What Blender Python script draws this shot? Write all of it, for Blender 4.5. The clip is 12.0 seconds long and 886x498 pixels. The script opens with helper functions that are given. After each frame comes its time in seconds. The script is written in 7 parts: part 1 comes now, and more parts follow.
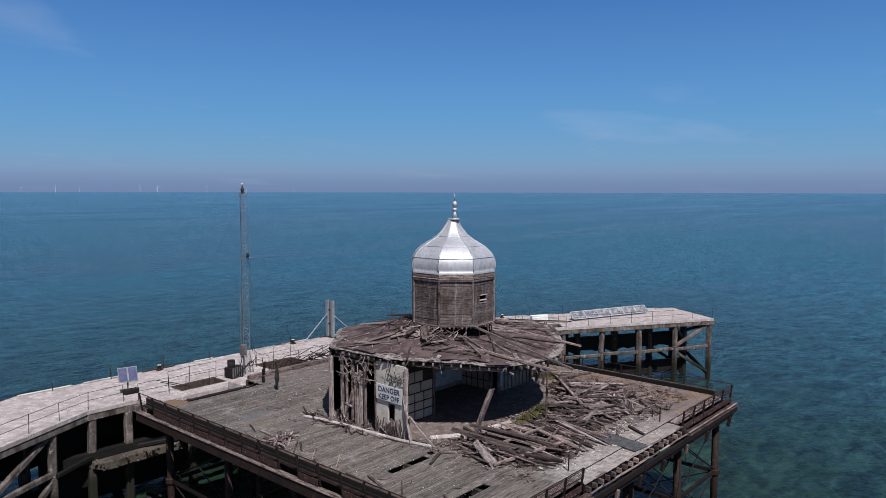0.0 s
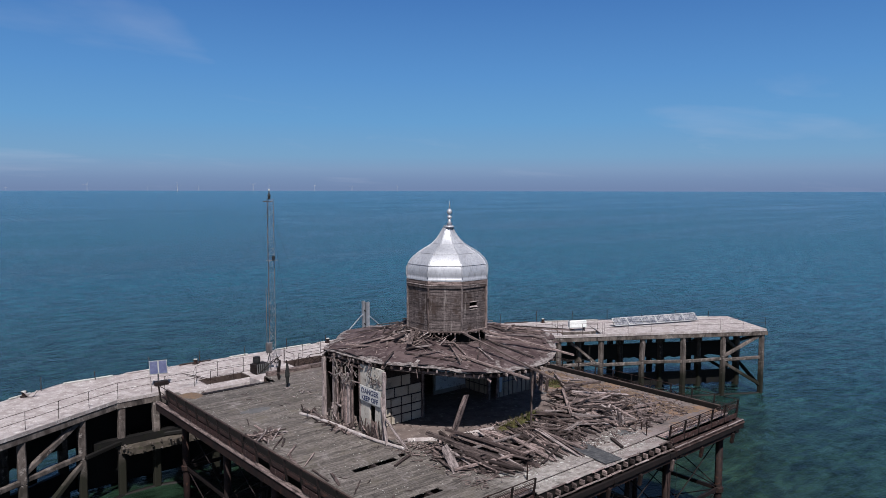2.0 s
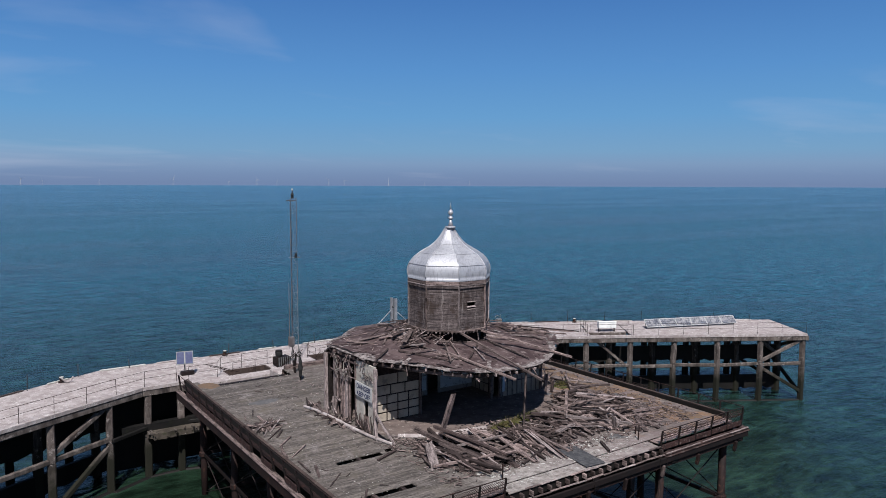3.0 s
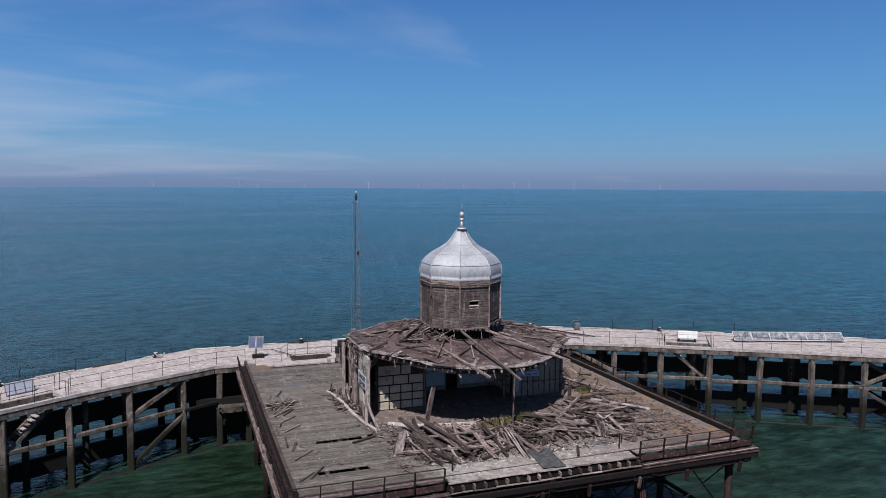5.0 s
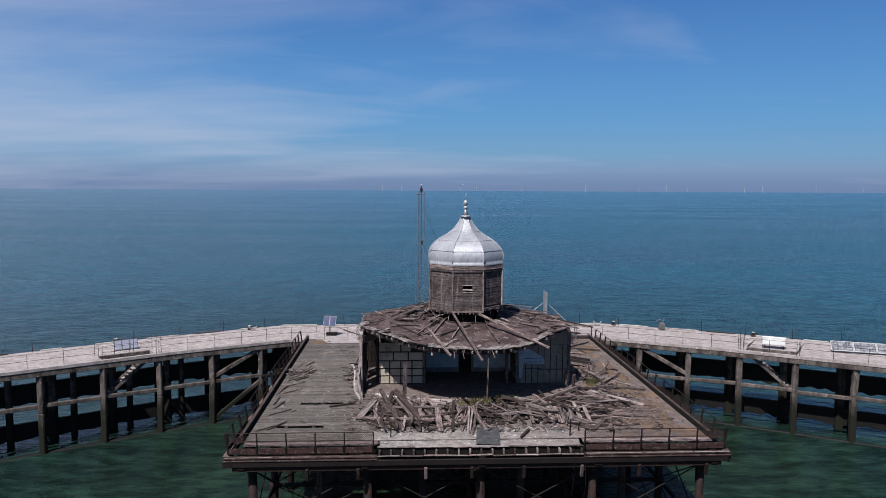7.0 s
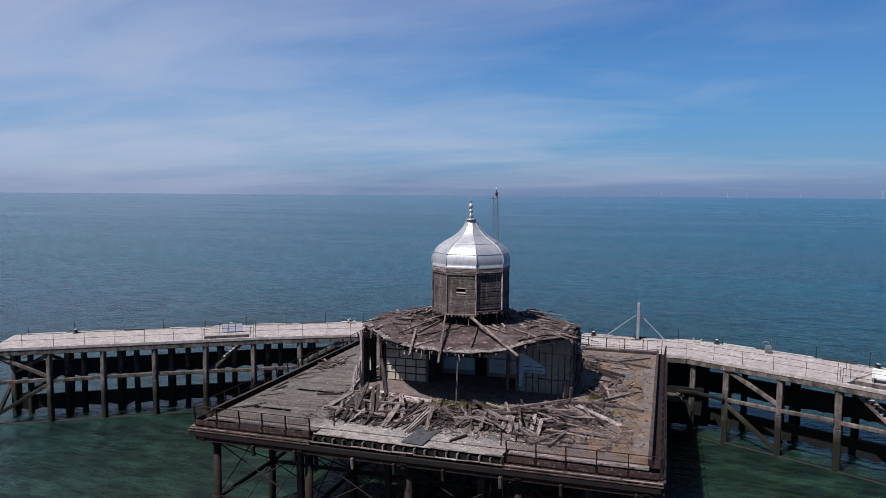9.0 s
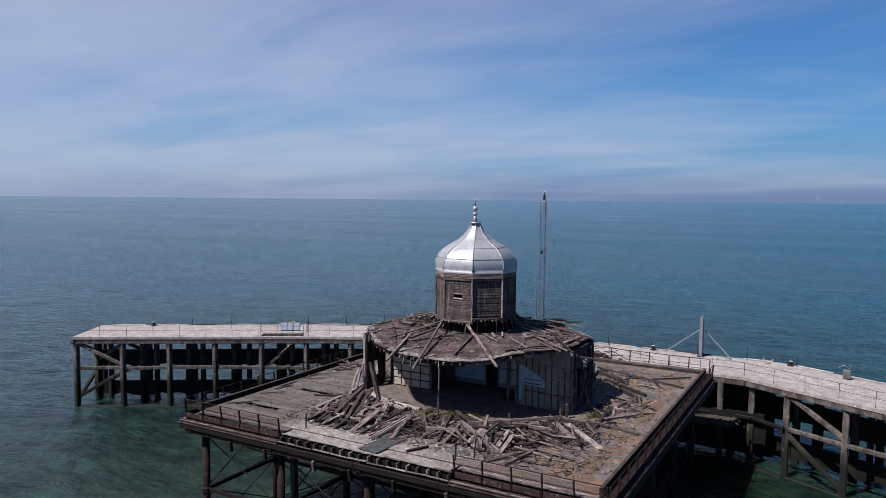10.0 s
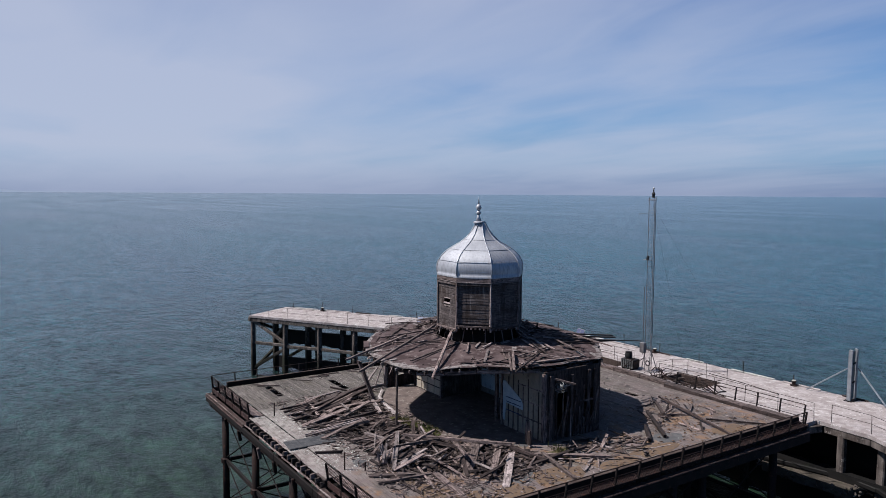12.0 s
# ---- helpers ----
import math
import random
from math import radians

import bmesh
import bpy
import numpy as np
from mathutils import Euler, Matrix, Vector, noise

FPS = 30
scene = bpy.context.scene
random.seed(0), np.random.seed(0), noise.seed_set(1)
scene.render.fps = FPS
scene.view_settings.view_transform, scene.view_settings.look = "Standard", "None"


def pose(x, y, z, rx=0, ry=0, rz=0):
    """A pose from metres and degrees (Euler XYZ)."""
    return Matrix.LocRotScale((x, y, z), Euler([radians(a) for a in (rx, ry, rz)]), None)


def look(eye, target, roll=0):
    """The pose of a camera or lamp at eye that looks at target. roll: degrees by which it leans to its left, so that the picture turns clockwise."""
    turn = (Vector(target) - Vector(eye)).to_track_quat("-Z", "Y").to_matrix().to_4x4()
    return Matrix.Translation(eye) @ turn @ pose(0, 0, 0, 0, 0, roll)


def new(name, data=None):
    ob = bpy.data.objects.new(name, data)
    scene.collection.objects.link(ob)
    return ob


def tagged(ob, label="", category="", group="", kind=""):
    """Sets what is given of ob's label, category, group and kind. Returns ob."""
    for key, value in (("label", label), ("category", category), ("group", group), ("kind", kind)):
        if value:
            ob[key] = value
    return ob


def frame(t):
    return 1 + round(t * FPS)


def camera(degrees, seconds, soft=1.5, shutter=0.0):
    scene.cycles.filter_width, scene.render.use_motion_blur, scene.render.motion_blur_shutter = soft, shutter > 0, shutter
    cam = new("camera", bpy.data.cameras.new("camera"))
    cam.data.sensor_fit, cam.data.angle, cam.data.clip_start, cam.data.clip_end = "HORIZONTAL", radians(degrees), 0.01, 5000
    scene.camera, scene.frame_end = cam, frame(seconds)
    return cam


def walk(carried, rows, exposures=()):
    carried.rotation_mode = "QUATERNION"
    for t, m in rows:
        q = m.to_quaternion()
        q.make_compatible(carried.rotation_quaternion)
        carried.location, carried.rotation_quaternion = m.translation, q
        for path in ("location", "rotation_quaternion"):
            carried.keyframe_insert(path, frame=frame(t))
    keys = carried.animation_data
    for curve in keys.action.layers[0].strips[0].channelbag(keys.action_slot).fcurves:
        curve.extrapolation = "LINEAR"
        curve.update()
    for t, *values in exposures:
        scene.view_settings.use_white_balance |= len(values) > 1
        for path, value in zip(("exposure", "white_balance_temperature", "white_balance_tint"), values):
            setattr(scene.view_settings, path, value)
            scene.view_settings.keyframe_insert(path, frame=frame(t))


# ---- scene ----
cam = camera(63.2, 12.0, soft=0.55)
PATH = [
    (0, (-30.794, -26.384, 12.139), (-29.295, -25.07, 11.975), 0.1),
    (0.5, (-30.115, -27.355, 12.169), (-28.646, -26.007, 12.006), 0.1),
    (1, (-29.216, -28.547, 12.332), (-27.794, -27.15, 12.17), 0.1),
    (1.5, (-28.247, -29.785, 12.549), (-26.88, -28.335, 12.384), 0.1),
    (2, (-27.042, -31.199, 12.673), (-25.743, -29.687, 12.505), 0.1),
    (2.5, (-25.695, -32.587, 12.86), (-24.471, -31.015, 12.685), 0.1),
    (3, (-24.169, -34.208, 13.033), (-23.03, -32.574, 12.851), 0.2),
    (5, (-15.902, -40.427, 13.054), (-15.215, -38.557, 12.879), 0.3),
    (5.5, (-13.358, -41.837, 12.867), (-12.808, -39.922, 12.699), 0.5),
    (6, (-10.381, -43.177, 12.604), (-9.976, -41.226, 12.432), 0.4),
    (6.5, (-7.235, -44.294, 12.525), (-6.978, -42.319, 12.347), 0.5),
    (7, (-3.663, -45.162, 12.254), (-3.56, -43.172, 12.085), 0.3),
    (9, (11.885, -43.792, 12.154), (11.29, -41.889, 11.998), 0.4),
    (9.5, (15.888, -41.771, 11.909), (15.095, -39.941, 11.768), 0.5),
    (10, (19.778, -38.94, 12.023), (18.796, -37.204, 11.879), 0.5),
    (10.5, (23.037, -35.532, 12.168), (21.876, -33.912, 12.016), 0.5),
    (11, (26.154, -31.676, 12.161), (24.811, -30.203, 12.008), 0.5),
    (11.5, (29.424, -28.058, 12.167), (27.913, -26.757, 12.01), 0.5),
    (12, (32.449, -24.018, 12.194), (30.787, -22.917, 12.035), 0.4),
]
walk(cam, [(t, look(eye, target, roll)) for t, eye, target, roll in PATH])

# ---- light ----
SUN = Vector((-1.3, -2.2, 3.6)).normalized()
elev = math.asin(SUN.z)
world = bpy.data.worlds.new("sky")
scene.world = world
world.use_nodes = True
wt = world.node_tree
wt.nodes.clear()


def node(tree, kind, **kw):
    n = tree.nodes.new(kind)
    for k, v in kw.items():
        if k == "op":
            n.operation = v
        elif k == "blend":
            n.blend_type = v
        elif k == "dtype":
            n.data_type = v
    return n


def mathn(tree, op, a, b=None, clamp=False):
    n = tree.nodes.new("ShaderNodeMath")
    n.operation, n.use_clamp = op, clamp
    for i, v in enumerate((a, b)):
        if v is None:
            continue
        if isinstance(v, (int, float)):
            n.inputs[i].default_value = v
        else:
            tree.links.new(v, n.inputs[i])
    return n.outputs[0]


def mixc(tree, fac, a, b, blend="MIX"):
    n = tree.nodes.new("ShaderNodeMix")
    n.data_type, n.blend_type = "RGBA", blend
    for sock, v in ((n.inputs[0], fac), (n.inputs[6], a), (n.inputs[7], b)):
        if isinstance(v, (int, float)):
            sock.default_value = v
        elif isinstance(v, tuple):
            sock.default_value = (*v, 1)
        else:
            tree.links.new(v, sock)
    return n.outputs[2]


def ramp(tree, fac, stops):
    n = tree.nodes.new("ShaderNodeValToRGB")
    while len(n.color_ramp.elements) < len(stops):
        n.color_ramp.elements.new(0.5)
    for e, (p, c) in zip(n.color_ramp.elements, stops):
        e.position = p
        e.color = (c, c, c, 1) if isinstance(c, (int, float)) else (*c, 1)
    tree.links.new(fac, n.inputs[0])
    return n.outputs[0]


def noise_tex(tree, vec, scale, detail=4, rough=0.55, dist=0.0):
    n = tree.nodes.new("ShaderNodeTexNoise")
    n.inputs["Scale"].default_value = scale
    n.inputs["Detail"].default_value = detail
    n.inputs["Roughness"].default_value = rough
    n.inputs["Distortion"].default_value = dist
    if vec is not None:
        tree.links.new(vec, n.inputs["Vector"])
    return n.outputs[0]


def mapped(tree, vec, scale=(1, 1, 1), rot=(0, 0, 0), loc=(0, 0, 0)):
    n = tree.nodes.new("ShaderNodeMapping")
    n.inputs["Scale"].default_value = scale
    n.inputs["Rotation"].default_value = rot
    n.inputs["Location"].default_value = loc
    tree.links.new(vec, n.inputs["Vector"])
    return n.outputs[0]


# sky: clear blue with a lavender haze on the horizon and thin cirrus, thicker towards the west
sky = wt.nodes.new("ShaderNodeTexSky")
sky.sky_type, sky.sun_disc = "NISHITA", False
sky.sun_elevation, sky.sun_rotation = elev, math.atan2(SUN.x, SUN.y)
sky.air_density, sky.dust_density, sky.ozone_density = 1.0, 0.6, 2.0
tc = wt.nodes.new("ShaderNodeTexCoord")
sep = wt.nodes.new("ShaderNodeSeparateXYZ")
wt.links.new(tc.outputs["Generated"], sep.inputs[0])
up = mathn(wt, "MAXIMUM", sep.outputs[2], 0.0)
west = mathn(wt, "MULTIPLY_ADD", sep.outputs[0], -0.5)
wt.nodes[-1].inputs[2].default_value = 0.5
SKY_BLUE, SKY_CLOUD = (0.50, 0.70, 0.88), (5.9, 6.45, 8.2)
blue = mixc(wt, 1.0, sky.outputs[0], SKY_BLUE, "MULTIPLY")
low = ramp(wt, up, [(0.0, (0.195, 0.285, 0.495)), (0.012, (0.212, 0.318, 0.54)), (0.026, (0.245, 0.38, 0.61)), (0.044, (0.215, 0.42, 0.68)), (0.09, (0.155, 0.40, 0.745)), (0.15, (0.115, 0.335, 0.725)), (0.27, (0.058, 0.20, 0.57))])
low = mixc(wt, 1.0, low, (10.0, 10.0, 10.0), "MULTIPLY")
haze = ramp(wt, up, [(0.0, 0.95), (0.28, 0.85), (0.6, 0.0)])
col = mixc(wt, haze, blue, low)
# cirrus lies on a high flat layer
flat = mathn(wt, "ADD", up, 0.12)
div = wt.nodes.new("ShaderNodeVectorMath")
div.operation = "DIVIDE"
comb = wt.nodes.new("ShaderNodeCombineXYZ")
for k in range(3):
    wt.links.new(flat, comb.inputs[k])
wt.links.new(tc.outputs["Generated"], div.inputs[0])
wt.links.new(comb.outputs[0], div.inputs[1])
cl1 = noise_tex(wt, mapped(wt, div.outputs[0], (0.60, 1.0, 0.3), (0, 0, 0.45)), 1.0, 5, 0.5, 0.4)
cl2 = noise_tex(wt, mapped(wt, div.outputs[0], (0.30, 0.55, 0.3), (0, 0, 0.3), (3, 1, 0)), 0.7, 3, 0.45, 0.3)
veil = mathn(wt, "ADD", west, mathn(wt, "MULTIPLY", mathn(wt, "SUBTRACT", cl2, 0.5), 0.9))
veil = mathn(wt, "ADD", veil, mathn(wt, "MULTIPLY", mathn(wt, "SUBTRACT", cl1, 0.5), 0.32))
cl3 = noise_tex(wt, mapped(wt, div.outputs[0], (0.9, 1.9, 0.5), (0, 0, 0.5), (1, 4, 0)), 1.1, 4, 0.5, 0.8)
veil = mathn(wt, "ADD", veil, mathn(wt, "MULTIPLY", mathn(wt, "SUBTRACT", cl3, 0.5), 0.20))
veil = ramp(wt, veil, [(0.55, 0.0), (0.80, 0.58), (1.0, 0.84)])
wisp = ramp(wt, cl1, [(0.58, 0.0), (0.82, 0.28)])
fac = mathn(wt, "MAXIMUM", veil, wisp)
fac = mathn(wt, "MULTIPLY", fac, ramp(wt, up, [(0.0, 0.55), (0.055, 1.0)]))
col = mixc(wt, fac, col, SKY_CLOUD)
bg = wt.nodes.new("ShaderNodeBackground")
bg.inputs[1].default_value = 0.06
wo = wt.nodes.new("ShaderNodeOutputWorld")
wt.links.new(col, bg.inputs[0])
wt.links.new(bg.outputs[0], wo.inputs[0])

sun = new("sun", bpy.data.lights.new("sun", "SUN"))
sun.data.energy, sun.data.angle, sun.data.color = 5.25, radians(0.53), (0.99, 0.955, 0.925)
sun.matrix_basis = look(SUN * 60, (0, 0, 0))
scene.view_settings.exposure = 0.5

# ---- materials ----


def material(name, rough=0.8, metal=0.0):
    m = bpy.data.materials.new(name)
    m.use_nodes = True
    t = m.node_tree
    b = t.nodes["Principled BSDF"]
    b.inputs["Roughness"].default_value = rough
    b.inputs["Metallic"].default_value = metal
    if rough >= 0.7:
        b.inputs["Specular IOR Level"].default_value = 0.2
    return m, t, b


def bump(t, b, height, strength=0.4, dist=0.01):
    n = t.nodes.new("ShaderNodeBump")
    n.inputs["Strength"].default_value = strength
    n.inputs["Distance"].default_value = dist
    t.links.new(height, n.inputs["Height"])
    t.links.new(n.outputs[0], b.inputs["Normal"])


def where(t):
    return t.nodes.new("ShaderNodeNewGeometry").outputs["Position"]


def rand(t):
    """One random number for each object, mixed with one for each loose island."""
    a = t.nodes.new("ShaderNodeObjectInfo").outputs["Random"]
    b = t.nodes.new("ShaderNodeNewGeometry").outputs["Random Per Island"]
    return mathn(t, "FRACT", mathn(t, "ADD", a, b))


def grain(t):
    n = t.nodes.new("ShaderNodeUVMap")
    n.uv_map = "grain"
    return n.outputs[0]


def wood(name, dark, light, warm=None, rough=0.85, streak=28.0, spread=0.35):
    """Weathered timber: grain along the piece, its own tone for each piece, blotches of moss and salt."""
    m, t, b = material(name, rough)
    g, p, r = grain(t), where(t), rand(t)
    off = t.nodes.new("ShaderNodeVectorMath")
    off.operation = "ADD"
    cb = t.nodes.new("ShaderNodeCombineXYZ")
    t.links.new(mathn(t, "MULTIPLY", r, 37.0), cb.inputs[0])
    t.links.new(mathn(t, "MULTIPLY", r, 11.0), cb.inputs[1])
    t.links.new(g, off.inputs[0])
    t.links.new(cb.outputs[0], off.inputs[1])
    fibres = noise_tex(t, mapped(t, off.outputs[0], (1.6, streak, 1)), 1.0, 5, 0.6, 0.2)
    blotch = noise_tex(t, p, 0.9, 5, 0.6)
    c = mixc(t, ramp(t, fibres, [(0.34, 0.0), (0.64, 1.0)]), dark, light)
    speck = noise_tex(t, p, 6.5, 6, 0.72)
    c = mixc(t, ramp(t, speck, [(0.36, 0.75), (0.48, 0.0)]), c, dark)
    c = mixc(t, ramp(t, speck, [(0.60, 0.0), (0.70, 0.55)]), c, tuple(min(0.5, v * 1.75) for v in light))
    if warm:
        c = mixc(t, ramp(t, blotch, [(0.52, 0.0), (0.66, 0.6)]), c, warm)
    tone = mathn(t, "ADD", mathn(t, "MULTIPLY", r, spread), 1.0 - spread * 0.5)
    tint = t.nodes.new("ShaderNodeCombineXYZ")
    for k in range(3):
        t.links.new(tone, tint.inputs[k])
    c = mixc(t, 1.0, c, tint.outputs[0], "MULTIPLY")
    t.links.new(c, b.inputs["Base Color"])
    bump(t, b, fibres, 0.6, 0.012)
    return m


def stained(name, base, second, scale=1.0, rough=0.85, metal=0.0, third=None, fine=14.0, b_strength=0.4, lo=0.42, hi=0.62):
    """Two colours in blotches, a third in spots, and a fine grain."""
    m, t, b = material(name, rough, metal)
    p = where(t)
    n1 = noise_tex(t, p, scale, 6, 0.62, 0.3)
    n2 = noise_tex(t, p, fine, 4, 0.6)
    c = mixc(t, ramp(t, n1, [(lo, 0.0), (hi, 1.0)]), base, second)
    if third:
        n3 = noise_tex(t, mapped(t, p, (1, 1, 1), (0, 0, 0), (7, 3, 1)), scale * 2.3, 5, 0.7)
        c = mixc(t, ramp(t, n3, [(0.56, 0.0), (0.66, 0.85)]), c, third)
    c = mixc(t, 0.55, c, ramp(t, n2, [(0.2, 0.55), (0.8, 1.0)]), "MULTIPLY")
    t.links.new(c, b.inputs["Base Color"])
    bump(t, b, n2, b_strength, 0.01)
    return m


WOOD = wood("weathered_timber", (0.020, 0.014, 0.013), (0.190, 0.144, 0.137), streak=12.0, spread=1.1)
WOOD_PALE = wood("bleached_timber", (0.055, 0.044, 0.043), (0.270, 0.222, 0.218), streak=12.0, spread=0.7)
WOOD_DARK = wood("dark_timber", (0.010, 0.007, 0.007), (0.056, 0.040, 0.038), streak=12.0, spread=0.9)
BOARD = wood("cladding_boards", (0.016, 0.012, 0.012), (0.122, 0.099, 0.098), (0.034, 0.024, 0.021), streak=22.0, spread=0.4)
PLANK = wood("deck_planks", (0.030, 0.0255, 0.0235), (0.130, 0.113, 0.104), (0.080, 0.069, 0.056), streak=14.0, spread=0.5)
t = BOARD.node_tree
b = t.nodes["Principled BSDF"]
own = b.inputs["Base Color"].links[0].from_socket
run = noise_tex(t, mapped(t, where(t), (3.2, 3.2, 0.35)), 1.6, 6, 0.7)
c = mixc(t, ramp(t, run, [(0.54, 0.0), (0.66, 0.7)]), own, (0.020, 0.015, 0.014))
blot = noise_tex(t, where(t), 0.9, 7, 0.75)
c = mixc(t, ramp(t, blot, [(0.50, 0.0), (0.60, 0.75)]), c, (0.030, 0.020, 0.017))
c = mixc(t, ramp(t, run, [(0.32, 0.6), (0.42, 0.0)]), c, (0.20, 0.175, 0.168))
t.links.new(c, b.inputs["Base Color"])
# bleached and droppings-stained boards along the front apron, rot-brown ones in the east
t = PLANK.node_tree
b = t.nodes["Principled BSDF"]
p = where(t)
own = b.inputs["Base Color"].links[0].from_socket
xyz = t.nodes.new("ShaderNodeSeparateXYZ")
t.links.new(p, xyz.inputs[0])
near = mathn(t, "MULTIPLY", mathn(t, "SUBTRACT", mathn(t, "MULTIPLY", xyz.outputs[1], -1.0), 8.6), 0.5, True)
mid = mathn(t, "SUBTRACT", 1.0, mathn(t, "MULTIPLY", mathn(t, "ABSOLUTE", xyz.outputs[0]), 0.17), True)
patchy = ramp(t, noise_tex(t, p, 1.9, 8, 0.75), [(0.40, 0.0), (0.58, 1.0)])
stain = mathn(t, "MULTIPLY", mathn(t, "MULTIPLY", near, mathn(t, "POWER", mid, 0.3)), mathn(t, "ADD", mathn(t, "MULTIPLY", patchy, 0.7), 0.15))
c = mixc(t, stain, own, (0.36, 0.33, 0.315))
east = mathn(t, "MULTIPLY", mathn(t, "SUBTRACT", xyz.outputs[0], 4.0), 0.3, True)
bare = mathn(t, "MULTIPLY", mathn(t, "ADD", xyz.outputs[0], 5.0), 0.12, True)
c = mixc(t, mathn(t, "MULTIPLY", bare, ramp(t, noise_tex(t, p, 0.8, 6, 0.7), [(0.38, 0.1), (0.6, 0.7)])), c, (0.140, 0.107, 0.106))
rot = ramp(t, noise_tex(t, p, 0.7, 7, 0.7), [(0.50, 0.0), (0.60, 0.9)])
c = mixc(t, mathn(t, "MULTIPLY", east, rot), c, (0.155, 0.093, 0.058))
bleach = ramp(t, noise_tex(t, mapped(t, p, (1.0, 0.6, 1.0)), 0.9, 9, 0.8), [(0.55, 0.0), (0.66, 0.65)])
c = mixc(t, bleach, c, (0.215, 0.190, 0.187))
mould = ramp(t, noise_tex(t, p, 0.55, 6, 0.7), [(0.52, 0.0), (0.64, 0.7)])
c = mixc(t, mathn(t, "MULTIPLY", bare, mould), c, (0.062, 0.052, 0.050))
t.links.new(c, b.inputs["Base Color"])
CONCRETE = stained("bleached_concrete", (0.246, 0.210, 0.206), (0.352, 0.315, 0.312), 1.8, 0.9, 0, (0.205, 0.162, 0.154), 16.0, 0.9)
t = CONCRETE.node_tree
b = t.nodes["Principled BSDF"]
own = b.inputs["Base Color"].links[0].from_socket
fleck = noise_tex(t, where(t), 3.2, 8, 0.78)
c = mixc(t, ramp(t, fleck, [(0.56, 0.0), (0.63, 0.75)]), own, (0.50, 0.475, 0.46))
c = mixc(t, ramp(t, fleck, [(0.34, 0.45), (0.42, 0.0)]), c, (0.15, 0.118, 0.11))
t.links.new(c, b.inputs["Base Color"])
PILE, t, b = material("stained_concrete", 0.9)
p = where(t)
streak_ = noise_tex(t, mapped(t, p, (1.5, 1.5, 0.5)), 1.2, 7, 0.7)
spots_ = noise_tex(t, p, 1.1, 6, 0.65)
fine_ = noise_tex(t, p, 12.0, 4, 0.6)
c = mixc(t, ramp(t, streak_, [(0.36, 0.0), (0.68, 1.0)]), (0.026, 0.021, 0.020), (0.165, 0.138, 0.127))
c = mixc(t, ramp(t, spots_, [(0.52, 0.0), (0.66, 0.8)]), c, (0.045, 0.033, 0.029))
c = mixc(t, ramp(t, noise_tex(t, p, 2.6, 7, 0.75), [(0.57, 0.0), (0.64, 0.8)]), c, (0.27, 0.24, 0.23))
xyz = t.nodes.new("ShaderNodeSeparateXYZ")
t.links.new(p, xyz.inputs[0])
tide = mathn(t, "MULTIPLY", mathn(t, "SUBTRACT", mathn(t, "MULTIPLY", spots_, 2.4), mathn(t, "ADD", xyz.outputs[2], 4.5)), 0.55, True)
c = mixc(t, tide, c, (0.012, 0.012, 0.008))
c = mixc(t, 0.5, c, ramp(t, fine_, [(0.2, 0.5), (0.8, 1.0)]), "MULTIPLY")
t.links.new(c, b.inputs["Base Color"])
bump(t, b, streak_, 0.5, 0.03)
# wet concrete, near black: the shade under the pier is in its colour
WET_SHADE = stained("wet_shade_concrete", (0.008, 0.007, 0.007), (0.004, 0.004, 0.004), 0.8, 0.7, 0, (0.009, 0.010, 0.006), 6.0)
SLAB = stained("weedy_concrete", (0.074, 0.061, 0.051), (0.032, 0.027, 0.022), 0.8, 0.9, 0, (0.03, 0.032, 0.018), 8.0)
IRON = stained("rusted_iron", (0.022, 0.012, 0.011), (0.012, 0.008, 0.008), 1.5, 0.75, 0.2, (0.062, 0.028, 0.020), 20.0)
IRON_DARK = stained("dark_iron", (0.009, 0.007, 0.007), (0.016, 0.010, 0.010), 1.5, 0.7, 0.2, None, 20.0)
RUST = stained("rust_red_sheet", (0.042, 0.021, 0.019), (0.020, 0.011, 0.011), 3.4, 0.8, 0.1, (0.150, 0.115, 0.105), 18.0)
TAN = stained("weathered_tan_boards", (0.275, 0.232, 0.190), (0.205, 0.172, 0.142), 1.0, 0.85, 0, (0.12, 0.095, 0.08), 14.0)
FASCIA = stained("fascia_paint", (0.050, 0.030, 0.028), (0.020, 0.012, 0.011), 1.8, 0.8, 0, (0.12, 0.10, 0.095), 16.0)
FELT = stained("roof_felt", (0.042, 0.027, 0.028), (0.090, 0.064, 0.064), 1.1, 0.95, 0, (0.19, 0.155, 0.152), 12.0, 0.8)
FELT_EDGE = stained("torn_felt_edge", (0.225, 0.198, 0.194), (0.052, 0.037, 0.037), 4.2, 0.95, 0, (0.035, 0.025, 0.025), 12.0, 0.8)
PLASTER = stained("old_plaster", (0.275, 0.252, 0.232), (0.190, 0.168, 0.150), 1.1, 0.9, 0, (0.063, 0.051, 0.046), 12.0)
LIME = stained("flaking_limewash", (0.40, 0.375, 0.345), (0.30, 0.275, 0.25), 1.4, 0.9, 0, (0.11, 0.09, 0.08), 12.0)
PANEL_W = stained("cream_panel", (0.42, 0.37, 0.31), (0.33, 0.285, 0.235), 0.9, 0.8, 0, (0.20, 0.175, 0.155), 16.0)
PANEL_B = stained("faded_blue_panel", (0.46, 0.50, 0.545), (0.52, 0.55, 0.57), 1.2, 0.8, 0, (0.20, 0.21, 0.23), 14.0)
BLUE = stained("pale_blue_paint", (0.29, 0.36, 0.43), (0.36, 0.42, 0.48), 2.0, 0.7, 0, None, 20.0)
GALV = stained("galvanised_steel", (0.155, 0.16, 0.165), (0.10, 0.105, 0.11), 3.0, 0.5, 0.4, None, 30.0, 0.15)
